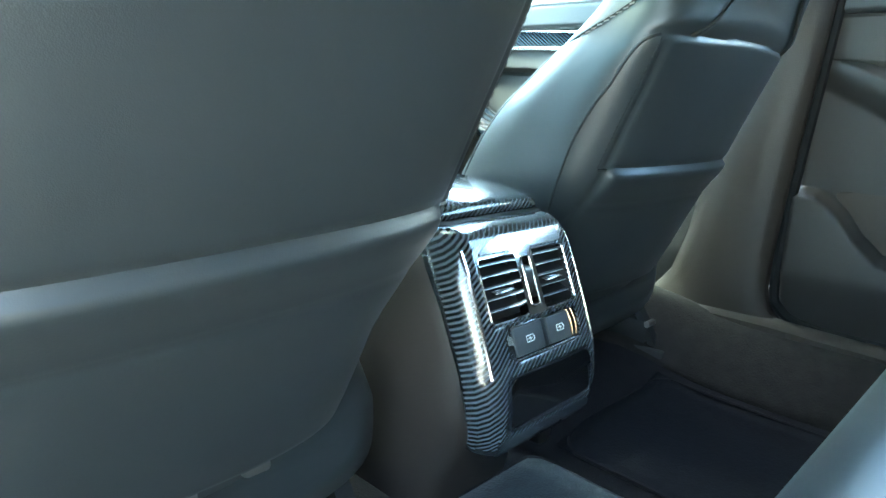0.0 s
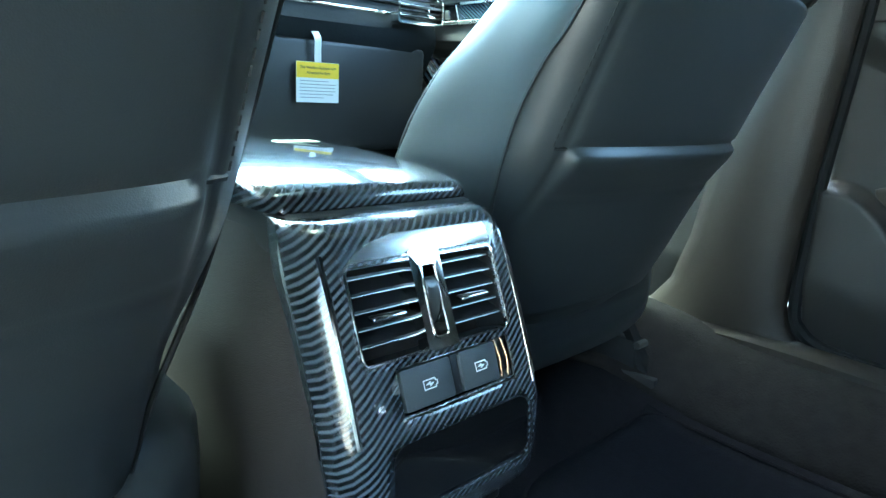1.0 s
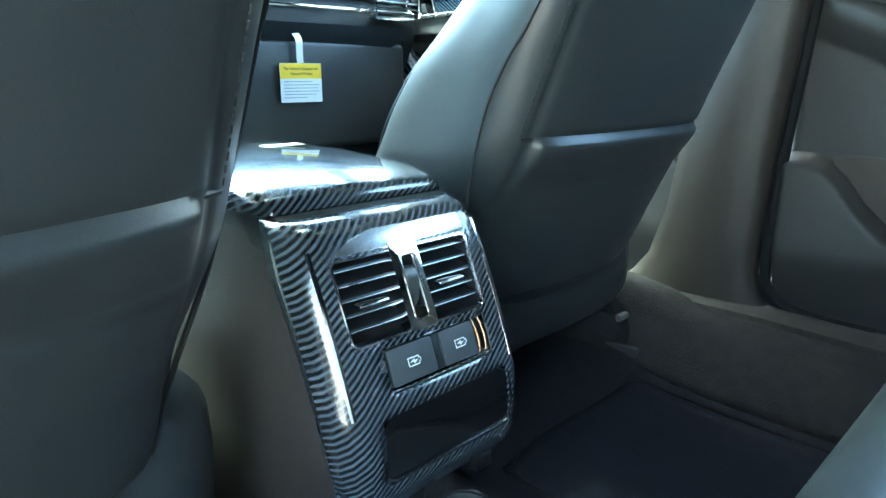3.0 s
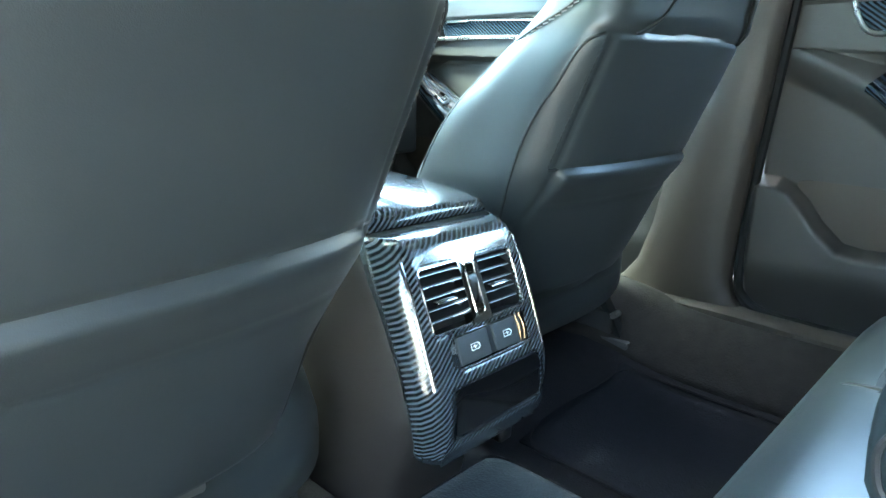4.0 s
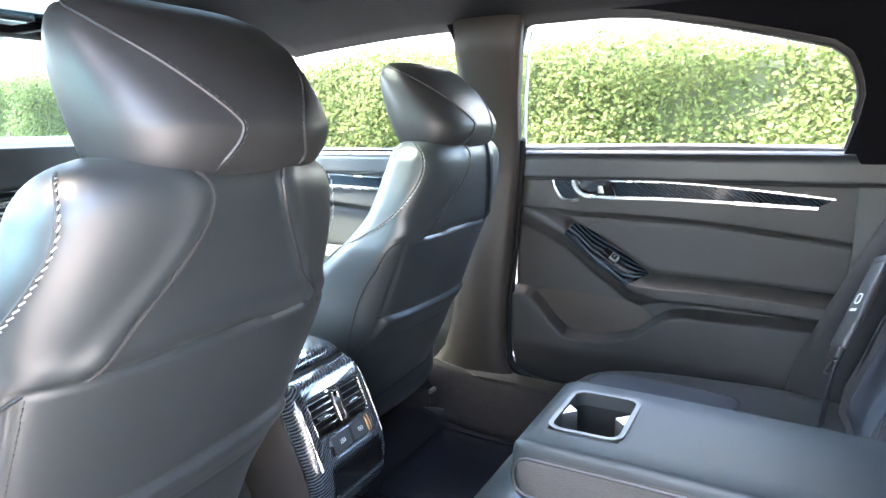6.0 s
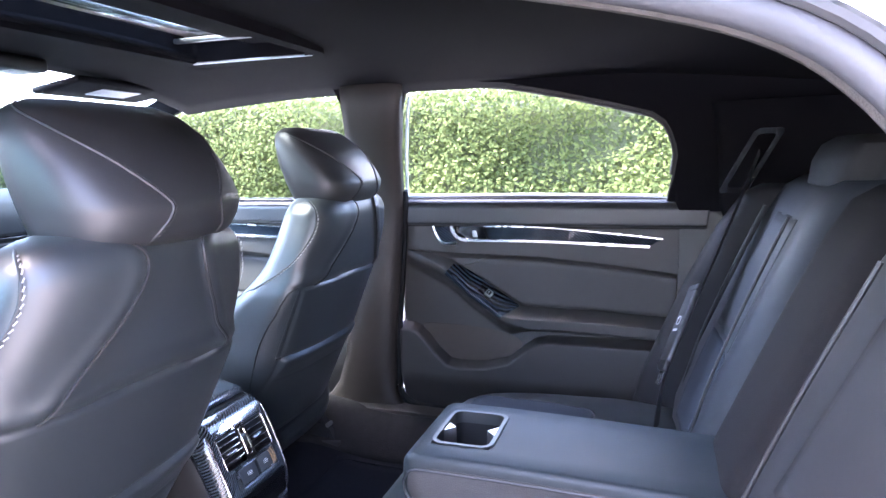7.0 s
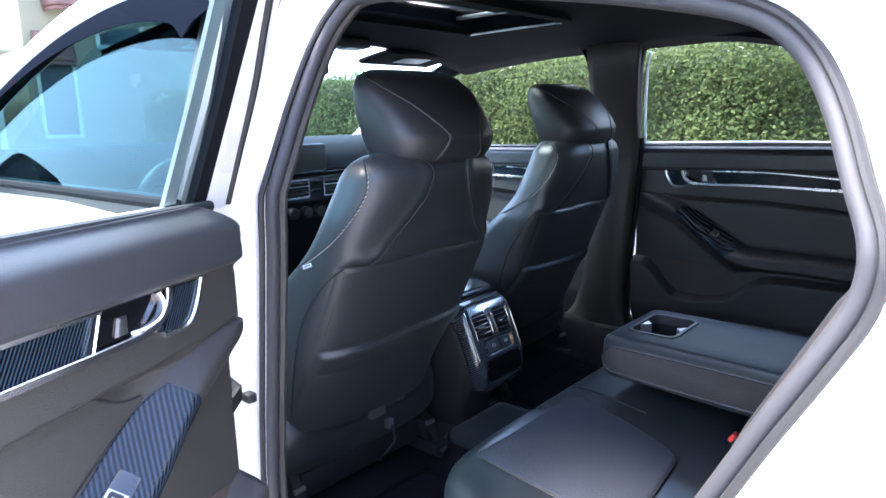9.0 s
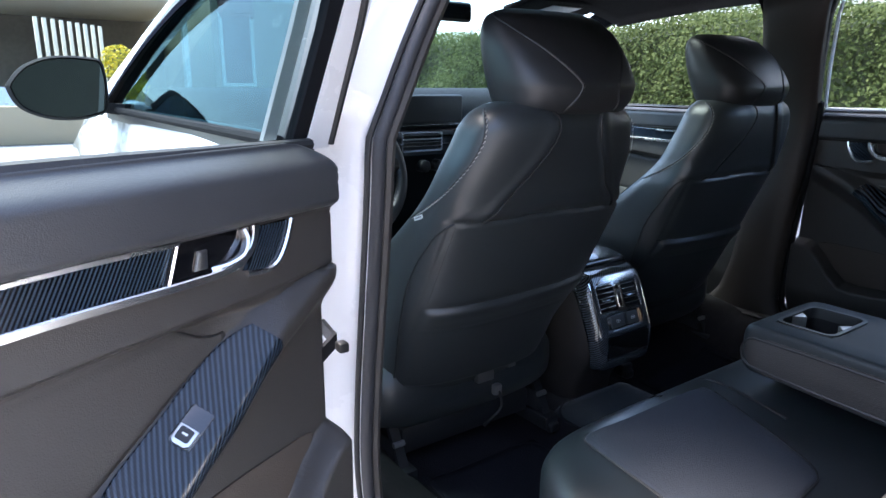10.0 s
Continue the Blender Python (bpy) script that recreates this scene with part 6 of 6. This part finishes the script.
plate(b, [(-0.200, 0.957), (-0.165, 1.08), (-0.14, 1.17), (-0.12, 1.215), (-0.06, 1.243), (-0.080, 1.236), (-0.098, 1.17), (-0.123, 1.08), (-0.157, 0.957)], lf_map, -0.012, 0.000, 0.002)
part("pillar_applique", b, SMOKE, fl_, "glossy smoked pillar applique")
b = bmn()
rings = []
rim_ = [(q.x, q.y) for q in smooth_path([(y, z, 0) for y, z in LF[3:13]], 6)]
for k, (y, z) in enumerate(rim_):
    a_, c_ = rim_[max(0, k - 1)], rim_[min(len(rim_) - 1, k + 1)]
    t_ = Vector((c_[0] - a_[0], c_[1] - a_[1])).normalized()
    wide = 0.050
    y2, z2 = y + t_.y * wide, z - abs(t_.x) * wide
    rings.append([lf_map(y, z, 0.006), lf_map((y + y2) / 2, (z + z2) / 2, 0.020), lf_map(y2, z2, 0.022), lf_map(y2, z2, 0.019), lf_map((y + y2) / 2, (z + z2) / 2, 0.017), lf_map(y, z, 0.003)])
loft(b, rings)
part("rain_visor", b, SMOKE_VISOR, fl_, "dark smoked rain visor")
b = bmn()
tube(b, [lf_map(y, 0.957, 0.008) for y in (-0.20, 0.3, 0.8, 1.03)], 0.008, 8)
part("belt_moulding", b, FRAME_BLACK, fl_, "dark belt line moulding")
b = bmn()
rbox(b, -0.905, -0.885, 0.02, 0.20, 0.80, 0.825, 0.008, 3)
part("outer_handle", b, PAINT, fl_, "white pull handle")

# door mirror
mir = thing("door_mirror", "dark door mirror with a black housing", "mirror", (-0.87, 0.86, 0.95))
b = bmn()
rings = []
for y, k in ((0.80, 0.93), (0.815, 0.99), (0.84, 1.0), (0.88, 0.92), (0.92, 0.70), (0.935, 0.4)):
    o = [(-0.884, 1.073), (-0.90, 1.079), (-0.95, 1.083), (-1.0, 1.078), (-1.045, 1.058), (-1.075, 1.025), (-1.080, 1.005), (-1.06, 0.965), (-1.01, 0.941), (-0.95, 0.936), (-0.895, 0.948), (-0.882, 0.96), (-0.876, 1.0), (-0.878, 1.05)]
    o = [(p.x, p.y) for p in smooth_path([(x, z, 0) for x, z in o], 5, True)]
    rings.append([(-0.975 + (x + 0.975) * k, y, 1.01 + (z - 1.01) * k) for x, z in o])
loft(b, rings, True, False)
p = part("mirror_housing", b, FRAME_BLACK, mir, "dark housing", smooth=60)
b = bmn()
plate(b, [(-0.975 + (x + 0.975) * 0.9, 1.01 + (z - 1.01) * 0.88) for x, z in o], lambda x, z, d: (x, 0.808 + d - (x + 0.98) * 0.06 + (z - 1.01) * 0.045, z), -0.004, 0.0)
part("mirror_glass", b, DOOR_MIRROR, mir, "reflecting mirror glass")
b = bmn()
sweep(b, [(-0.905, 0.86, 0.965), (-0.86, 0.87, 0.958), (-0.825, 0.88, 0.957)], [(-0.03, -0.012), (0.03, -0.012), (0.03, 0.014), (-0.03, 0.014)])
part("mirror_stalk", b, DARK, mir)

# left A-pillar, roof rail, front wing, bonnet, windscreen
b = bmn()
rail = [(1.32, 0.98, 0.0), (1.12, 1.07, 0.0), (0.92, 1.16, 0.0), (0.72, 1.235, 0.0), (0.5, 1.29, 0.0), (0.25, 1.318, 0.0), (0.0, 1.318, 0.0), (-0.3, 1.30, 0.0), (-0.6, 1.25, 0.0), (-0.95, 1.19, 0)]
for side in (-1, 1):
    path = smooth_path([(side * (0.795 - max(0, z - 0.957) * 0.45), y, z) for y, z, _ in rail], 5)
    b = bmn()
    sweep(b, path, [(0.035, -0.016), (0.042, 0.0), (0.034, 0.02), (0.012, 0.034), (-0.02, 0.038), (-0.04, 0.03), (-0.045, 0.0), (-0.03, -0.016)], up=(side * 0.5, 0, 1))
    tagged(part("roof_rail", b, PAINT, smooth=60), "white painted roof rail and windscreen pillar", "car body", kind="structure")
    b = bmn()
    rings = []
    for y, x, z in ((1.0, 0.86, 0.94), (1.25, 0.865, 0.945), (1.6, 0.86, 0.90), (2.0, 0.84, 0.83), (2.3, 0.76, 0.74)):
        rings.append([(side * (x - 0.10), y, z + 0.03), (side * (x - 0.03), y, z + 0.012), (side * x, y, z - 0.05), (side * (x + 0.01), y, z - 0.3), (side * (x - 0.02), y, 0.3)])
    loft(b, rings, False, False)
    w_ = tagged(part("front_wing", b, PAINT, smooth=60), "white painted front wing", "car body", kind="structure")
    md = w_.modifiers.new("thickness", "SOLIDIFY")
    md.thickness = 0.01
b = bmn()
rings = []
for y, z in ((1.28, 0.965), (1.5, 0.955), (1.8, 0.915), (2.1, 0.86), (2.3, 0.79), (2.38, 0.70), (2.40, 0.45)):
    rings.append([(x, y - 0.08 * (x / 0.76) ** 2, z + 0.012 * math.cos(x * 4)) for x in [-0.77 + 0.11 * k for k in range(15)]])
loft(b, rings, False, False)
bon = tagged(part("bonnet", b, PAINT, smooth=60), "white painted bonnet and nose", "car body", kind="structure")
md = bon.modifiers.new("thickness", "SOLIDIFY")
md.thickness = 0.01
b = bmn()
loft(b, [[(x * k, y - 0.10 * x * x, z) for x in (-0.66, -0.5, -0.3, -0.1, 0.1, 0.3, 0.5, 0.66)] for y, z, k in ((1.30, 0.965, 1.0), (0.95, 1.13, 0.96), (0.62, 1.275, 0.88))], False, False)
ws = tagged(part("windscreen", b, GLASS_FRONT, smooth=60), "clear curved windscreen", "window", kind="structure")
for x0, x1 in ((-0.52, -0.2), (0.2, 0.52)):
    v = thing("sun_visor", "dark cloth sun visor folded up", "sun visor", ((x0 + x1) / 2, 0.56, 1.25))
    b = bmn()
    rbox(b, x0, x1, -0.075, 0.075, -0.008, 0.008, 0.007, 3, Matrix.Translation((0, 0.57, 1.257)) @ Matrix.Rotation(radians(-8), 4, "X"))
    part("visor_board", b, HEADLINER, v)
    b = bmn()
    rbox(b, (x0 + x1) / 2 - 0.06, (x0 + x1) / 2 + 0.06, -0.03, 0.03, -0.0105, -0.008, 0.002, 2, Matrix.Translation((0, 0.56, 1.257)) @ Matrix.Rotation(radians(-8), 4, "X"))
    part("visor_mirror_cover", b, GREY_METAL, v, "grey vanity mirror cover")
# interior mirror
im = thing("rear_view_mirror", "black rear-view mirror on the windscreen", "mirror", (0, 0.72, 1.2))
b = bmn()
rbox(b, -0.12, 0.12, 0.685, 0.715, 1.205, 1.262, 0.012, 3)
part("mirror_shell", b, DARK, im)
b = bmn()
plate(b, rounded(-0.112, 0.112, 1.212, 1.255, 0.01), lambda x, z, d: (x, 0.685 - d, z), -0.001, 0.002)
part("mirror_face", b, MIRROR, im)
b = bmn()
tube(b, [(0, 0.71, 1.235), (0, 0.735, 1.245)], 0.01, 8)
part("mirror_arm", b, DARK, im)

# sunroof
sr = thing("sunroof", "glass sunroof with its shade half drawn and bright guide rails", "sunroof", (0, 0.12, 1.33))
b = bmn()
frame_strip(b, rounded(-0.33, 0.33, -0.075, 0.295, 0.05, 5), rounded(-0.30, 0.30, -0.04, 0.265, 0.03, 5), lambda x, y, d: (x, y, d - 0.075 * abs(x / 0.62) ** 2.6), 1.304, 1.36)
part("sunroof_frame", b, HEADLINER, sr)
b = bmn()
plate(b, rounded(-0.29, 0.29, 0.09, 0.28, 0.03, 4), lambda x, y, d: (x, y, d - 0.02 * (x / 0.36) ** 2), 1.372, 1.377)
p = part("sunroof_glass", b, glass("sunroof_glass", (0.45, 0.52, 0.52)), sr, "dark tinted roof glass")
b = bmn()
plate(b, rounded(-0.30, 0.30, -0.10, 0.115, 0.02, 4), lambda x, y, d: (x, y, d - 0.02 * (x / 0.36) ** 2), 1.342, 1.348)
part("sunroof_shade", b, HEADLINER, sr, "dark sliding shade")
for x in (-0.297, 0.297):
    b = bmn()
    rbox(b, x - 0.0025, x + 0.0025, -0.045, 0.26, 1.292, 1.297, 0.001)
    part("guide_rail", b, SATIN, sr, "bright guide rail")
for x in (-0.235, 0.235):
    b = bmn()
    rbox(b, x - 0.008, x + 0.008, -0.03, 0.255, 1.328, 1.338, 0.003)
    part("shade_track", b, STEEL, sr, "metal shade track")
dl = thing("dome_light", "small grey roof lamp unit", "lamp", (0.0, 0.50, 1.29))
b = bmn()
rbox(b, -0.09, 0.09, 0.455, 0.53, 1.262, 1.29, 0.008, 3)
part("lamp_housing", b, DARK, dl)
for x in (-0.045, 0.045):
    b = bmn()
    rbox(b, x - 0.03, x + 0.03, 0.465, 0.52, 1.259, 1.264, 0.003)
    part("lamp_lens", b, WHITE_PLASTIC, dl, "frosted lamp lens")

# road wheels under the body
for wx in (-0.70, 0.70):
    for wy in (1.42, -1.50):
        wh = thing("road_wheel", "black tyre on a grey alloy rim under the car", "wheel", (wx, wy, 0.0), group="road wheels")
        b = bmn()
        loft(b, [[(wx + dx, wy + r * math.cos(2 * math.pi * k / 40), 0.32 + r * math.sin(2 * math.pi * k / 40)) for k in range(40)] for dx, r in ((-0.10, 0.22), (-0.105, 0.28), (-0.09, 0.312), (-0.06, 0.32), (0.06, 0.32), (0.09, 0.312), (0.105, 0.28), (0.10, 0.22))])
        part("tyre", b, RUBBER, wh)
        b = bmn()
        loft(b, [[(wx + dx, wy + r * math.cos(2 * math.pi * k / 32), 0.32 + r * math.sin(2 * math.pi * k / 32)) for k in range(32)] for dx, r in ((-0.112, 0.05), (-0.108, 0.21), (0.108, 0.21), (0.112, 0.05))])
        part("rim", b, GREY_METAL, wh)

# ---- outside: hedge, buildings, car park ----
rng = random.Random(7)


def leaves(bm, count, place, size, sharp=0.55):
    """Many small folded leaves; place() gives a centre and the way it faces."""
    for _ in range(count):
        c, nrm = place()
        nrm = (nrm + Vector((rng.uniform(-1, 1), rng.uniform(-1, 1), rng.uniform(-0.6, 1))) * 0.9).normalized()
        a = nrm.orthogonal().normalized()
        a = (Matrix.Rotation(rng.uniform(0, 6.28), 3, nrm) @ a)
        s = nrm.cross(a)
        L = size * rng.uniform(0.6, 1.25)
        w = L * sharp * 0.5
        v = [bm.verts.new(p) for p in (c - a * L * 0.5, c + s * w + nrm * L * 0.06, c + a * L * 0.5, c - s * w + nrm * L * 0.06)]
        bm.faces.new((v[0], v[1], v[2]))
        bm.faces.new((v[0], v[2], v[3]))


HX = 3.15


def hedge_top(y):
    return 1.46 + 0.035 * math.sin(y * 1.3) + 0.03 * math.sin(y * 3.1 + 1) + 0.015 * y * (y > 0) * 0.5


def hedge_spot():
    y = rng.uniform(-3.2, 8.5)
    top = hedge_top(y)
    if rng.random() < 0.74:
        z = rng.uniform(0.45, top)
        bump = 0.07 * math.sin(y * 4.3 + z * 3) + 0.05 * math.sin(z * 7 + y)
        return Vector((HX + rng.uniform(-0.10, 0.12) + bump, y, z)), Vector((-1, 0, 0.45))
    return Vector((HX + rng.uniform(0, 0.9), y, top + rng.uniform(-0.08, 0.06 + 0.05 * rng.random()))), Vector((-0.3, 0, 1))


hedge = thing("hedge", "clipped green hedge of small leaves along the car park", "hedge", (HX + 0.5, 2.5, 0.0))
# solid core behind the leaves, coloured dark for the shade inside the hedge
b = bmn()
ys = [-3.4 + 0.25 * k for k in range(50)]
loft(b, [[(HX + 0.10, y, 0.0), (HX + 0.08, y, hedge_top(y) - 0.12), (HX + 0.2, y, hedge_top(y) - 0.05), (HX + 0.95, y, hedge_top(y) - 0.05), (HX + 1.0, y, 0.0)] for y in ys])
part("hedge_core", b, HEDGE_SHADE, hedge, "solid core, shade between the leaves put into its dark green")
b = bmn()
leaves(b, 150000, hedge_spot, 0.034)
lv = part("foliage", b, LEAF, hedge, "small glossy green leaves", smooth=180)
tagged(lv, kind="stuff")


def building(name, label, x0, x1, y0, y1, h, material, windows, roof=None):
    t = thing(name, label, "building", ((x0 + x1) / 2, (y0 + y1) / 2, 0))
    b = bmn()
    rbox(b, x0, x1, y0, y1, 0, h, 0.03, 1)
    wall = part("wall", b, material, t)
    b = bmn()
    rbox(b, x0 - 0.25, x1 + 0.25, y0 - 0.25, y1 + 0.25, h, h + 0.25, 0.04, 1)
    part("roof", b, roof or material, t)
    for face, a, z, w, hh in windows:
        b = bmn()
        f = (lambda u, v, d: (x0 - d, u, v)) if face == "x" else (lambda u, v, d: (u, y0 - d, v))
        frame_strip(b, [(a - w / 2 - 0.08, z - 0.08), (a + w / 2 + 0.08, z - 0.08), (a + w / 2 + 0.08, z + hh + 0.08), (a - w / 2 - 0.08, z + hh + 0.08)], [(a - w / 2, z), (a + w / 2, z), (a + w / 2, z + hh), (a - w / 2, z + hh)], f, -0.02, 0.06)
        wd = part("window", b, WOOD_WHITE, t)
        b = bmn()
        plate(b, [(a - w / 2, z), (a + w / 2, z), (a + w / 2, z + hh), (a - w / 2, z + hh)], f, 0.005, 0.02)
        part("window_pane", b, WINDOW_DARK, wd)
    return t


building("white_building", "pale two-storey building with railings behind the hedge", 10.0, 18.0, -6, 7.5, 6.2, WHITE_WALL, [("x", y, z, 1.1, 1.3) for y in (-4, -1.6, 1, 3.4, 5.8) for z in (0.9, 3.8)])
building("beige_building", "beige stucco building with maroon awnings", 3.95, 9.8, 16.0, 22.0, 5.2, STUCCO, [("y", 6.1, 3.1, 1.0, 0.75), ("y", 7.9, 3.1, 1.0, 0.75), ("y", 4.55, 1.0, 0.7, 1.6)])


def awning(x0, x1, z0, z1, deep, label):
    """A barrel-shaped cloth awning on the beige wall, open below, with its ribs and valance."""
    t = thing("awning", label, "awning", ((x0 + x1) / 2, 15.98, z0), group="awnings")
    b = bmn()
    cols = [x0 + (x1 - x0) * k / 12 for k in range(13)]
    rows = [(15.98 - deep * math.sin(a), z0 + (z1 - z0) * math.cos(a)) for a in [math.pi / 2 * k / 8 for k in range(9)]]
    loft(b, [[(x, 15.98 + (y - 15.98) * (1 - abs(2 * (x - x0) / (x1 - x0) - 1) ** 4) ** 0.5, z) for y, z in rows] for x in cols], False, False)
    p = part("awning_cloth", b, ROOF_DARK, t, smooth=60)
    md = p.modifiers.new("thickness", "SOLIDIFY")
    md.thickness = 0.02
    b = bmn()
    loft(b, [[(x, 15.98 - deep * (1 - abs(2 * (x - x0) / (x1 - x0) - 1) ** 4) ** 0.5, z) for z in (z0, z0 - 0.10)] for x in cols], False, False)
    p = part("valance", b, ROOF_DARK, t, smooth=60)
    md = p.modifiers.new("thickness", "SOLIDIFY")
    md.thickness = 0.015


awning(5.1, 6.95, 3.95, 5.1, 0.9, "wide faded maroon cloth awning over a window")
awning(4.15, 4.95, 2.65, 3.3, 0.5, "small round-topped maroon awning")
awning(4.45, 5.2, 3.85, 4.1, 0.6, "shallow maroon awning beside the wide one")

rail_ = thing("balcony_railing", "grey metal railing along the pale building", "railing", (9.7, 1, 2.9))
for z in (2.95, 3.75):
    b = bmn()
    rbox(b, 9.66, 9.74, -5.5, 7.2, z, z + 0.07, 0.01)
    part("rail", b, GREY_METAL, rail_)
for k in range(13):
    b = bmn()
    rbox(b, 9.67, 9.73, -5.4 + k * 1.04, -5.34 + k * 1.04, 2.9, 3.8, 0.005)
    part("post", b, GREY_METAL, rail_)
for k in range(2):
    b = bmn()
    rbox(b, 9.6, 10.05, -5.5, 7.2, 2.78, 2.92, 0.01)
    part("balcony_slab", b, WHITE_WALL, rail_) if k == 0 else b.free()

building("brown_building", "low brown building across the car park", -14.0, 8.0, -22.0, -16.0, 4.2, mat("brown_stucco", (0.16, 0.12, 0.09), 0.9, grain=0.6, grain_scale=60, spread=0.12), [])

# sign seen from its back, on a pole
sg = thing("stop_sign_back", "octagonal traffic sign seen from its plain grey back", "traffic sign", (6.2, 8.6, 0))
b = bmn()
plate(b, [(6.2 + 0.19 * math.cos(radians(22.5 + 45 * k)), 1.72 + 0.19 * math.sin(radians(22.5 + 45 * k))) for k in range(8)], lambda x, z, d: (x, 8.5 + d, z), -0.003, 0.003)
part("sign_plate", b, WHITE_PLASTIC, sg, "pale metal sign back")
b = bmn()
rbox(b, 6.18, 6.22, 8.51, 8.55, 0, 1.95, 0.004)
part("sign_post", b, GREY_METAL, sg)

# carport with pale slats, far ahead
cp = thing("carport", "shaded carport with a row of pale upright slats", "carport", (-1.5, 18, 0))
b = bmn()
rbox(b, -6.5, 3.5, 15.0, 21.0, 2.75, 3.0, 0.02)
part("carport_roof", b, WOOD_WHITE, cp)
# back wall coloured dark to hold the shade under the carport roof
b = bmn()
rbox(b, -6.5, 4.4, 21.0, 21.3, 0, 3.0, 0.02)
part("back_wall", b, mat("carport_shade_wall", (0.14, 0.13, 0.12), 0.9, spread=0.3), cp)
b = bmn()
rbox(b, 3.02, 3.14, 15.1, 15.25, 0, 2.8, 0.01)
part("carport_post", b, WOOD_WHITE, cp)
for k in range(9):
    b = bmn()
    x = -0.03 + k * 0.150
    rbox(b, x, x + 0.065, 13.0 + 0.15 * k, 13.06 + 0.15 * k, 0.55, 2.12 - 0.004 * k, 0.004)
    part("slat", b, WOOD_WHITE, cp)
b = bmn()
rbox(b, -0.1, 1.4, 12.95, 14.6, 0.35, 0.58, 0.01)
part("slat_rail", b, WOOD_WHITE, cp)
kw = thing("low_wall", "low pale kerb wall along the planting", "wall", (0, 12, 0))
b = bmn()
rbox(b, -6, 3.0, 11.8, 12.1, 0, 0.62, 0.02)
part("wall_body", b, STUCCO, kw)


def clump(name, label, at, r, h, n, leaf, size, category):
    t = thing(name, label, category, at)
    b = bmn()
    tube(b, [at, Vector(at) + Vector((0.05, 0.02, h * 0.4))], 0.05, 7)
    part("stem", b, BARK, t)

    def spot():
        d = Vector((rng.gauss(0, 1), rng.gauss(0, 1), rng.gauss(0, 0.8))).normalized()
        rr = r * rng.uniform(0.6, 1.0) * (1 + 0.25 * math.sin(5 * d.x + 3 * d.z))
        return Vector(at) + Vector((d.x * rr, d.y * rr, h * 0.55 + d.z * h * 0.5)), d
    b = bmn()
    leaves(b, n, spot, size)
    tagged(part("foliage", b, leaf, t, smooth=180), kind="stuff")


clump("flowering_shrub", "yellow-green flowering shrub in a pot", (1.25, 12.7, 0.3), 0.55, 1.3, 2500, FLOWER, 0.07, "shrub")


def tree(at, h, r, n):
    t = thing("tree", "small leafy tree with a forked trunk", "tree", at, group="trees")
    base = Vector(at)
    b = bmn()
    sweep(b, smooth_path([base, base + Vector((0.06, 0.03, h * 0.3)), base + Vector((0.02, -0.04, h * 0.55))], 4), circle(0.12, 8))
    part("trunk", b, BARK, t)
    tips = []
    for k in range(6):
        a = k * 1.05 + 0.3
        tip = base + Vector((math.cos(a) * r * 0.6, math.sin(a) * r * 0.6, h * (0.72 + 0.05 * (k % 3))))
        tips.append(tip)
        b = bmn()
        sweep(b, smooth_path([base + Vector((0, 0, h * 0.42)), base.lerp(tip, 0.6) + Vector((0, 0, h * 0.2)), tip], 4), circle(0.045, 6))
        part("limb", b, BARK, t)

    def spot():
        c = rng.choice(tips)
        d = Vector((rng.gauss(0, 1), rng.gauss(0, 1), rng.gauss(0, 0.8)))
        return c + d * r * 0.28, d.normalized()
    b = bmn()
    leaves(b, n, spot, 0.10)
    tagged(part("crown", b, LEAF_DARK, t, smooth=180), kind="stuff")


tree((-20.0, 17.0, 0), 5.0, 2.2, 9000)
tree((-6.5, -9.0, 0), 5.5, 2.4, 5000)
tree((-2.5, -11.5, 0), 5.0, 2.2, 5000)
tree((-9.0, -4.0, 0), 5.5, 2.2, 4000)
tree((-8.5, 27.0, 0), 3.4, 1.8, 8000)

# parked saloon far off
pc = thing("parked_car", "silver parked saloon under the carport", "car", (-2.1, 15.5, 0))
b = bmn()
rings = []
for x, z0, z1 in ((-4.3, 0.35, 0.75), (-4.1, 0.25, 0.95), (-3.3, 0.22, 1.0), (-2.8, 0.22, 1.05), (-1.6, 0.22, 1.05), (-1.0, 0.22, 0.98), (-0.45, 0.25, 0.88), (-0.3, 0.35, 0.7)):
    rings.append([(x, 14.7, z0), (x, 14.65, (z0 + z1) / 2), (x, 14.75, z1), (x, 16.25, z1), (x, 16.35, (z0 + z1) / 2), (x, 16.3, z0)])
loft(b, rings)
part("body", b, mat("silver_paint", (0.45, 0.5, 0.53), 0.3, metal=0.4, coat=1.0), pc)
b = bmn()
loft(b, [[(x, y0, z), (x + dx, y0 + 0.12, 1.42 if 0 else z), (x + dx, 16.1, z), (x, 16.2, z)] for x, dx, y0, z in ((-3.4, 0, 14.8, 1.0), (-3.0, 0, 14.9, 1.35), (-2.6, 0, 14.95, 1.43), (-1.9, 0, 14.95, 1.43), (-1.3, 0, 14.85, 1.05))])
part("cabin", b, WINDOW_DARK, pc)
for x in (-3.5, -1.0):
    b = bmn()
    tube(b, [(x, 14.62, 0.32), (x, 14.85, 0.32)], 0.31, 20)
    tyre = part("wheel", b, RUBBER, pc)
    b = bmn()
    tube(b, [(x, 14.60, 0.32), (x, 14.63, 0.32)], 0.19, 16)
    part("rim", b, SATIN, tyre)
b = bmn()
rbox(b, -0.42, -0.30, 14.68, 14.85, 0.62, 0.74, 0.02)
part("tail_light", b, RED, pc)
